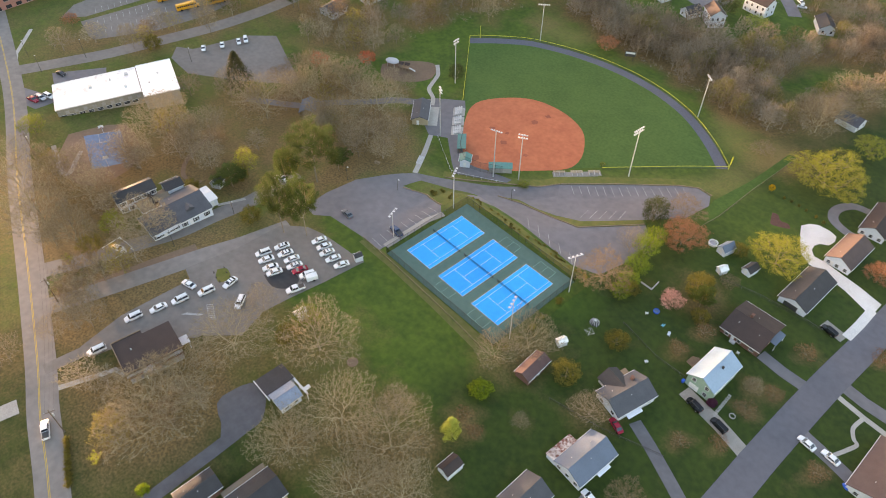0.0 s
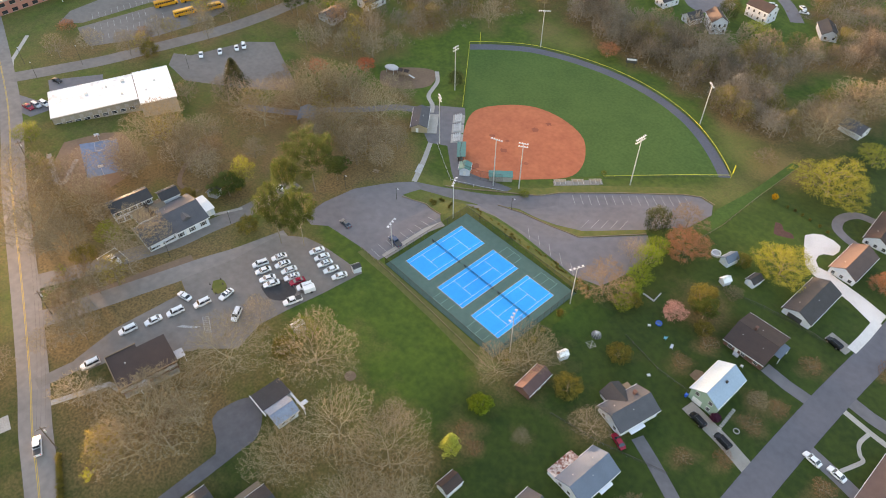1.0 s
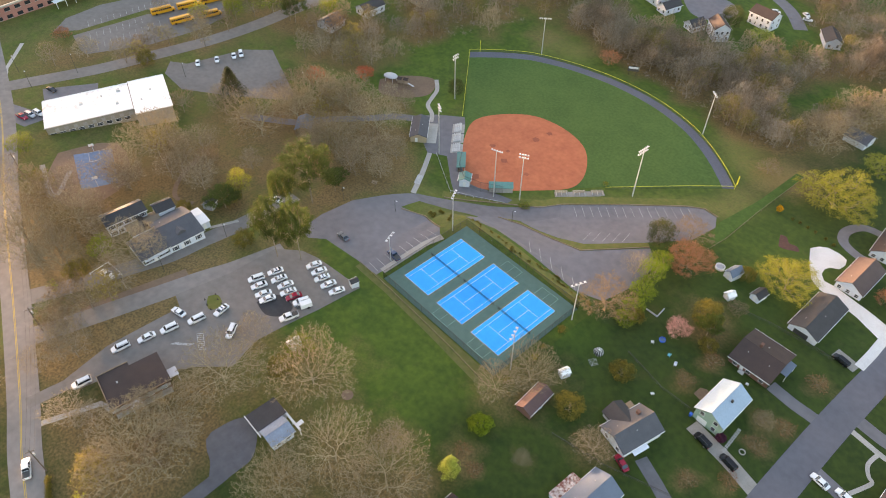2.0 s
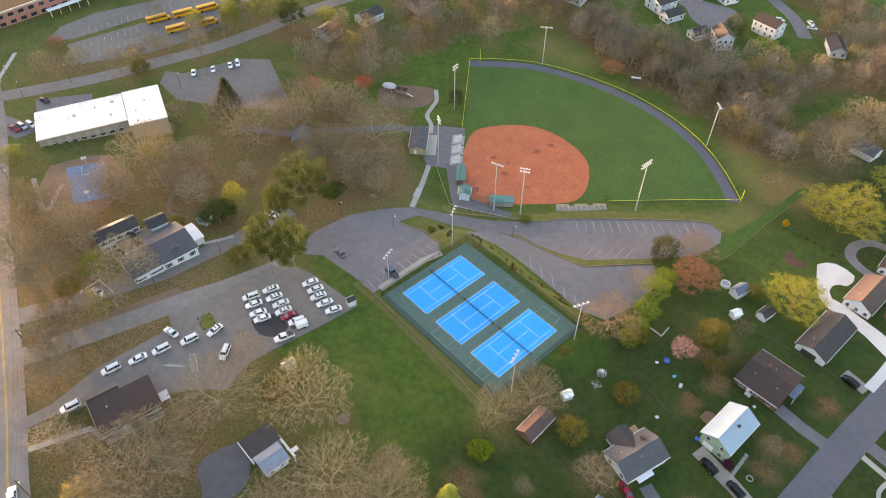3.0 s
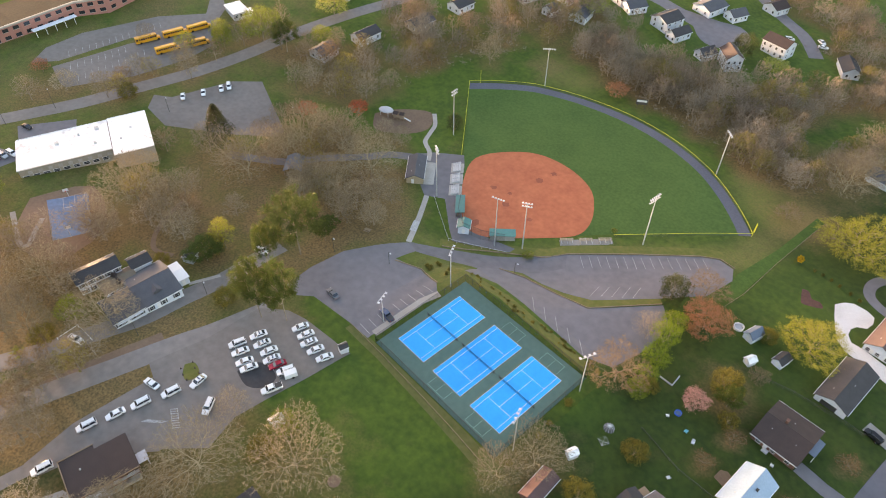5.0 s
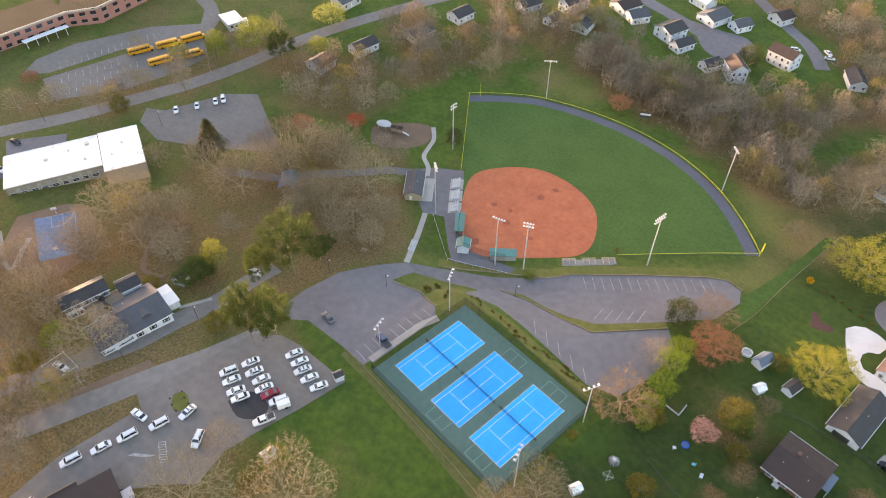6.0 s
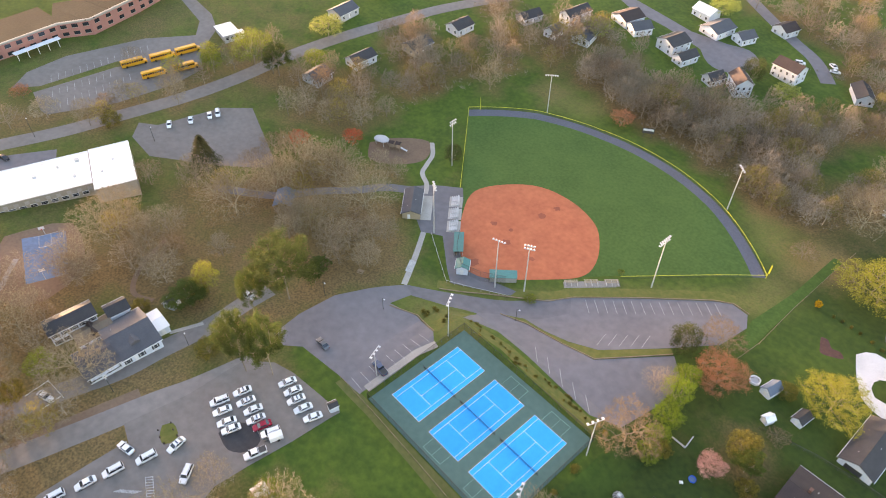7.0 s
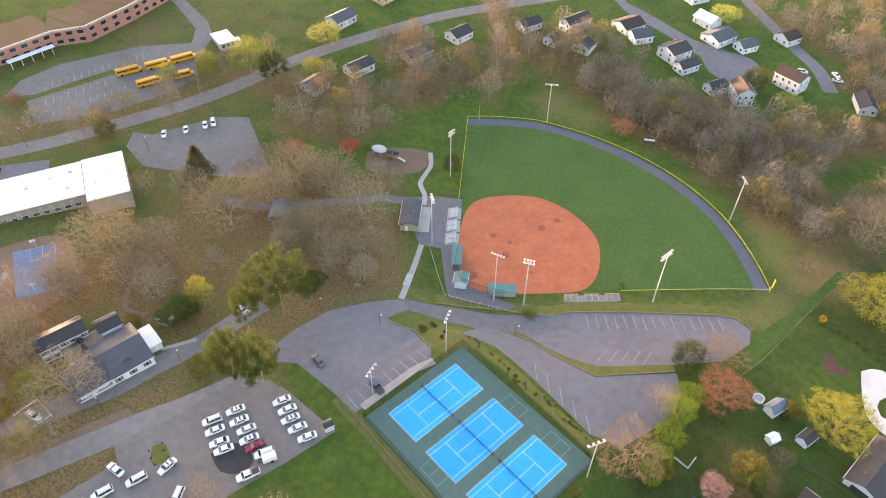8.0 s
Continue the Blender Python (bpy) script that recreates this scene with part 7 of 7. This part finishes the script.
def clumps(rs, high, wide, count, each, size, taper, lump0=0.24, lump1=0.4):
    """Leaves on many rounded clumps that together make a dense, lumpy crown; taper narrows it to the top."""
    s = Soup()
    for k in range(count):
        z = 1 - 1.75 * (k + 0.5) / count
        a = k * 2.4 + rs.uniform(-0.4, 0.4)
        r = math.sqrt(max(0.0, 1 - z * z)) if not taper else min(1.0, (1 - z) / taper + 0.05)
        f = rs.uniform(0.5, 0.88)
        c = Vector((r * math.cos(a) * wide * f, r * math.sin(a) * wide * f, high * (0.52 + 0.42 * z)))
        lump = rs.uniform(lump0, lump1) * min(wide, high * 0.6)
        for _ in range(each):
            o = Vector((rs.gauss(0, 1), rs.gauss(0, 1), rs.gauss(0.35, 1))).normalized()
            p = c + o * lump * rs.uniform(0.7, 1.1)
            u = (o.orthogonal().normalized() + o * rs.uniform(-0.2, 0.5)).normalized() * size * rs.uniform(0.7, 1.4)
            w = u.cross(o).normalized() * size * 0.8
            s.add([p - u * 0.6 + w, p - u * 0.6 - w, p + u], [(0, 1, 2)])
    return s


def tree(name, seed, high, wide, label, wood_mat, crown_mat, sort, group=""):
    """A prototype at the origin, to be copied to its places and scaled."""
    rs = random.Random(seed)
    t = new(name)
    tagged(t, label, "tree", group)
    if sort == "bare":
        wood, tips = grow(seed, high, wide, 2400 if wide > 8 else 1100, 0.14, 0.5, 0.62, 0.42, 0.14, 0.0165, 0.6)
        crown = twigs(rs, tips, 7, 0.8, 0.019)
    elif sort in ("wood", "budwood"):
        wood, tips = grow(seed, high, wide, 380, 0.2, 0.55, 0.65, 0.5, 0.12, 0.024, 0.7)
        crown = twigs(rs, tips, 8, 0.95, 0.028)
        if sort == "budwood":
            more = leaves(rs, tips, 7, 0.35, 0.09)
            crown.add(more.v, more.f)
    elif sort == "leafy":
        wood, tips = grow(seed, high, wide, 900, 0.16, 0.5, 0.7, 0.42)
        crown = leaves(rs, tips, 22, 0.34, 0.11)
    elif sort == "budding":
        wood, tips = grow(seed, high, wide, 900, 0.14, 0.5, 0.65, 0.45)
        crown = twigs(rs, tips, 4, 0.6, 0.022)
        more = leaves(rs, tips, 10, 0.3, 0.085)
        crown.add(more.v, more.f)
    elif sort == "pine":
        wood, tips = grow(seed, high, wide, 190, 0.3, 0.6, 1.0, 0.42, 0.2, 0.03)
        crown = leaves(rs, tips, 110, 0.5, 0.13)
    elif sort == "low":
        wood, tips = skeleton(rs, high, wide * 0.8, 8, 3, 0.7, 0.04, 1)
        crown = leaves(rs, tips, 14, 0.2, 0.09)
    elif sort in ("shrub", "spire"):
        wood, _ = skeleton(rs, high * 0.8, wide * 0.8, 10, 3, 0.6, 0.05, 1)
        crown = clumps(rs, high, wide, 60, 75, 0.13, 1.7 if sort == "spire" else 0.0)
    elif sort == "brush":
        wood, tips = grow(seed, high, wide, 420, 0.06, 0.28, 0.3, 0.6, 0.05, 0.012, 0.5)
        crown = twigs(rs, tips, 5, 0.45, 0.016)
        more = leaves(rs, tips, 3, 0.18, 0.06)
        crown.add(more.v, more.f)
    else:
        wood, crown = Soup(), Soup()
        wood.tube((0, 0, -0.3), (0, 0, high * 0.95), 0.2, 0.04, 6)
        for k in range(4200):
            s = rs.random() ** 0.7
            a0 = rs.uniform(0, 6.283)
            rr = wide * (1 - s) ** 0.8 * (0.55 + 0.5 * rs.random()) * (1 + 0.18 * math.sin(5 * a0 + 9 * s))
            c = Vector((rr * math.cos(a0), rr * math.sin(a0), 0.4 + s * (high - 0.6)))
            o = Vector((math.cos(a0), math.sin(a0), rs.uniform(-0.5, 0.3))).normalized()
            u = o.cross(Vector((0, 0, 1))).normalized() * 0.1
            crown.add([c + u, c - u, c + o * rs.uniform(0.3, 0.6)], [(0, 1, 2)])
    part("trunk", wood, M[wood_mat], t, "bark-covered trunk and limbs")
    part("crown", crown, M[crown_mat], t)
    return t


def plant(protos, rows, seed):
    """Sets the trees of a list, turning and scaling the prototypes; high and wide are those of the prototypes."""
    rs = random.Random(seed)
    used = set()
    for k, (x, y, h, r) in enumerate(rows):
        t, high, wide = protos[k % len(protos)]
        m = pose(x, y, lie(x, y) - 0.05, 0, 0, rs.uniform(0, 360)) @ Matrix.Diagonal((r / wide, r / wide, h / high, 1))
        if t in used:
            copy_thing(t, m @ Matrix.Diagonal([1 / q for q in t.scale] + [1]))
        else:
            t.matrix_basis = m
            used.add(t)


bare = [(tree("bare_tree", 11 + k, 14, 11, "large bare broad-leaved tree with pale spreading branches", "bark_pale", "twig", "bare", "large bare trees"), 14, 11) for k in range(4)]
plant(bare, [(x, y, h * 1.05, r * 1.05) for x, y, h, r in BARE_BIG], 1)
mid = [(tree("bare_tree", 31 + k, 12, 6, "bare tree with fine grey-brown twigs", "bark", "twig", "bare", "bare trees"), 12, 6) for k in range(2)]
plant(mid, BARE_MID, 2)
brown = [(tree("wood_tree", 51 + k, 11, 4.5, "leafless brown woodland tree", "bark", "twig_brown", "wood", "woodland trees"), 11, 4.5) for k in range(3)]
tan_w = [(tree("wood_tree", 61 + k, 11, 4.5, "leafless pale woodland tree", "bark", "twig", "wood", "woodland trees"), 11, 4.5) for k in range(2)]
budw = [(tree("wood_tree", 66 + k, 11, 4.5, "woodland tree with first " + ("orange" if k else "yellow-green") + " buds", "bark", "leaf_tan" if k else "leaf_bud", "budwood", "woodland trees"), 11, 4.5) for k in range(2)]
soft = [(tree("wood_tree", 68 + k, 11, 4.5, "woodland tree with a thin veil of " + ("olive" if k else "grey-brown") + " buds", "bark", "leaf_veil" if k else "leaf_dun", "budwood", "woodland trees"), 11, 4.5) for k in range(2)]
plant(brown, [t[:4] for k, t in enumerate(WOOD_TREES) if t[4] == "brown" and k % 3], 3)
plant(tan_w, [t[:4] for k, t in enumerate(WOOD_TREES) if t[4] == "tan" and k % 3], 4)
plant(budw, [t[:4] for k, t in enumerate(WOOD_TREES) if t[4] == "tan" and k % 3 == 0], 5)
plant(soft, [t[:4] for k, t in enumerate(WOOD_TREES) if t[4] == "brown" and k % 3 == 0], 29)
plant([(tree("budding_tree", 71, 9, 6, "spreading tree with tan spring buds", "bark", "leaf_tan", "budding", "budding trees"), 9, 6)], TAN, 6)
plant([(tree("budding_tree", 73, 8, 5, "round tree with orange-red spring foliage", "bark", "leaf_orange", "leafy", "budding trees"), 8, 5)], ORANGE, 7)
plant([(tree("yellow_tree", 81 + k, 10, 7, "broad tree with yellow-green spring leaves", "bark", "leaf_yellow", "leafy", "yellow-green trees"), 10, 7) for k in range(2)], YELLOW, 8)
plant([(tree("lime_tree", 85, 8, 6, "round tree with fresh lime-yellow leaves", "bark", "leaf_lime", "leafy", "lime-yellow trees"), 8, 6)], LIME_BIG, 26)
plant([(tree("red_tree", 87, 7, 4.2, "small tree with bright red spring leaves", "bark", "leaf_red", "leafy", "red-leaved trees"), 7, 4.2)], RED, 27)
plant([(tree("bushy_tree", 89, 7, 4.2, "upright bushy tree with bright green spring leaves", "bark", "leaf_bright", "leafy", "bright green trees"), 7, 4.2)], BUSHY, 28)
plant([(tree("olive_shrub", 95, 5, 4.5, "rounded shrub with dense olive-green leaves", "bark", "leaf_olive", "shrub", "olive shrubs"), 5, 4.5)], OLIVE, 14)
plant([(tree("green_tree", 91, 8, 5, "bushy tree with fresh green leaves", "bark", "leaf_green", "leafy", "green trees"), 8, 5)], GREEN, 9)
plant([(tree("pine_tree", 101 + k, 15, 6, "tall pine with olive-green clumped needles", "bark", "leaf_pine", "pine", "pines"), 15, 6) for k in range(2)], PINE, 10)
plant([(tree("cedar_tree", 111, 10, 4, "dense dark green cedar", "bark", "leaf_cone", "cone", "dark evergreens"), 10, 4)], CONE, 11)
plant([(tree("evergreen_shrub", 141, 7, 4.5, "rounded dark olive evergreen", "bark", "leaf_cone", "shrub", "dark evergreens"), 7, 4.5)], ROUND, 15)
plant([(tree("cherry_tree", 121, 5.5, 4.2, "small cherry tree in pink blossom", "bark", "leaf_pink", "leafy"), 5.5, 4.2)], PINK, 12)
plant([(tree("blossom_tree", 131, 8, 4.5, "tree in white blossom at the wood's edge", "bark", "leaf_white", "budding"), 8, 4.5)], WHITE, 13)



def undergrowth(name, outlines, count, mat, label, seed):
    """Tangled knee-high to head-high brush filling woodland outlines."""
    rs = random.Random(seed)
    s = Soup()
    for outline in outlines:
        xs, ys = [p[0] for p in outline], [p[1] for p in outline]
        got, need = 0, count * (max(xs) - min(xs)) * (max(ys) - min(ys)) / 1000
        while got < need:
            x, y = rs.uniform(min(xs), max(xs)), rs.uniform(min(ys), max(ys))
            got += 1
            if not inside(x, y, outline) or inside(x, y, CLEARING) or (x + 111) ** 2 + (y + 50) ** 2 < 300:
                continue
            p = Vector((x, y, lie(x, y)))
            tall = rs.uniform(0.7, 2.6)
            for _ in range(20):
                a0, r0 = rs.uniform(0, 6.283), rs.uniform(0.1, 1.0)
                o = Vector((math.cos(a0) * r0, math.sin(a0) * r0, 0))
                q = p + o * tall * 0.7 + Vector((0, 0, tall * rs.uniform(0.1, 0.6)))
                e = q + (o * 0.6 + Vector((rs.gauss(0, 0.3), rs.gauss(0, 0.3), rs.uniform(0.2, 0.9)))) * tall * 0.6
                u = (e - q).orthogonal().normalized() * 0.06
                s.add([q + u, q - u, e], [(0, 1, 2)])
    t = thing(name, 0, 0, 0, label, "undergrowth", kind="stuff", z=0)
    part("thicket", s, M[mat], t, kind="stuff")


undergrowth("undergrowth", [WOODS[k][0] for k in (0, 5, 6, 8, 11)], 60, "twig_brown", "dense brown undergrowth between the woodland trees", 41)
plant([(tree("green_shrub", 161, 3.4, 3.3, "rounded shrub with bright green leaves", "bark", "leaf_bright", "shrub", "green shrubs"), 3.4, 3.3)], BRIGHT, 21)
plant([(tree("lime_shrub", 163, 6.4, 2.5, "dense conical shrub with pale lime-green leaves", "bark", "leaf_lime", "spire"), 6.4, 2.5)], LIME, 22)
plant([(tree("yellow_shrub", 165, 3.0, 2.6, "loose shrub in yellow spring bloom", "bark", "leaf_yellow", "low", "yellow shrubs"), 3.0, 2.6)], YELLOW_LOW, 23)
plant([(tree("russet_shrub", 167, 2.4, 3.0, "low twiggy shrub with russet-brown shoots", "bark", "leaf_russet", "brush", "russet shrubs"), 2.4, 3.0)], RUSSET, 24)
plant([(tree("purple_shrub", 169, 2.0, 1.4, "small purple-leaved shrub by the garage door", "bark", "leaf_purple", "shrub"), 2.0, 1.4)], [(95.3, 26.6, 2.0, 1.4)], 25)
for k in range(11):
    st = thing("stepping_stone", 97.6 - 0.05 * k + 0.08 * (k % 2), 24.6 + 0.85 * k, 3 * (k % 3), "square pale concrete stepping stone in the lawn", "paving stone", "stepping stones")
    part("slab", Soup().box(-0.45, -0.32, -0.1, 0.45, 0.32, 0.07), M["concrete"], st)
cw = thing("garden_wall", 60.4, 47.8, 0, "low pale L-shaped garden wall in the grass", "garden wall")
for ln, turn in ((4.0, 180), (4.2, 95)):
    part("wall", Soup().soft_box(-0.1, -0.14, -0.2, ln, 0.14, 0.55, 0.04), M["siding_grey"], cw).matrix_basis = pose(0, 0, 0, 0, 0, turn)
rg = thing("fire_ring", 101.0, 28.1, 0, "round pale stone fire ring on the lawn", "fire ring")
for k in range(12):
    aa = k * math.tau / 12
    part("stone", Soup().box(-0.2, -0.12, -0.1, 0.2, 0.12, 0.22), M["concrete"], rg).matrix_basis = pose(0.75 * math.cos(aa), 0.75 * math.sin(aa), 0, 0, 0, math.degrees(aa) + 90)
ps = thing("play_structure", -91, 75.5, 30, "wooden play structure with two decks and a slide", "playground equipment")
for sx in (-2.2, 0.6):
    for qx in (-0.8, 0.8):
        for qy in (-0.8, 0.8):
            part("post", Soup().box(sx + qx - 0.08, qy - 0.08, -0.2, sx + qx + 0.08, qy + 0.08, 3.0), M["wood"], ps)
    part("deck", Soup().box(sx - 0.9, -0.9, 1.2, sx + 0.9, 0.9, 1.32), M["wood"], ps)
    part("roof", Soup().prism([(-1.1, 3.0), (1.1, 3.0), (0, 3.9)], 0, sx - 1.0, sx + 1.0), M["roof_brown"], ps, "brown pitched roof")
part("bridge", Soup().box(-1.3, -0.5, 1.22, -0.3, 0.5, 1.3), M["wood"], ps)
part("slide", Soup().prism([(1.25, 1.5), (1.35, 1.5), (0.2, 4.2), (0.1, 4.2)], 1, -0.4, 0.4), M["galvanised"], ps, "grey slide")
HEDGE = [(-3 + 1.25 * k, -105.4 - 0.46 * k, 1.3, 1.2) for k in range(10)]
HEDGE += [(64.8, 123.4, 1.0, 0.8), (67.6, 123.6, 1.0, 0.8), (70.5, 123.3, 1.0, 0.8), (73.4, 123.0, 1.0, 0.8), (77.4, 122.3, 1.1, 0.9), (80.7, 121.5, 1.1, 0.9)]
rs = random.Random(17)
BRUSH = [(0.6 * k - 7 + rs.uniform(-1, 1), 32.6 + 0.025 * k + rs.uniform(-1.9, 1.9), rs.uniform(0.25, 0.8), rs.uniform(0.4, 1.0)) for k in range(84) if rs.random() < 0.45]
BRUSH += [(rs.uniform(-20, -7), rs.uniform(26, 31), rs.uniform(0.5, 1.2), rs.uniform(0.6, 1.2)) for _ in range(8)]
BRUSH += [(x + rs.uniform(-1, 1), y + rs.uniform(-1, 1), rs.uniform(0.8, 1.8), rs.uniform(0.9, 1.8)) for x, y in ((46, 33), (47, 20), (46.5, 12), (47, 6), (48, -4))]
plant([(tree("low_shrub", 151, 1.4, 1.2, "low rough green shrub", "bark", "leaf_olive", "low", "low shrubs"), 1.4, 1.2)], HEDGE + BRUSH, 16)

p = thing("pavilion", -89.3, 23.1, 46, "open picnic pavilion with a grey-blue roof under the trees", "pavilion")
gr = Soup()
for sg in (-1, 1):
    o = [(4.0, 0), (4.14, 0), (2.6, sg * 3.4), (2.46, sg * 3.4)]
    gr.prism(o if sg > 0 else o[::-1], 1, -4.6, 4.6)
part("roof", gr, M["roof_blue"], p, "grey-blue pitched roof")
for sx in (-3.0, 3.0):
    for sy in (-4.2, 0, 4.2):
        part("post", Soup().box(sx - 0.1, sy - 0.1, -0.3, sx + 0.1, sy + 0.1, 2.7), M["wood"], p)
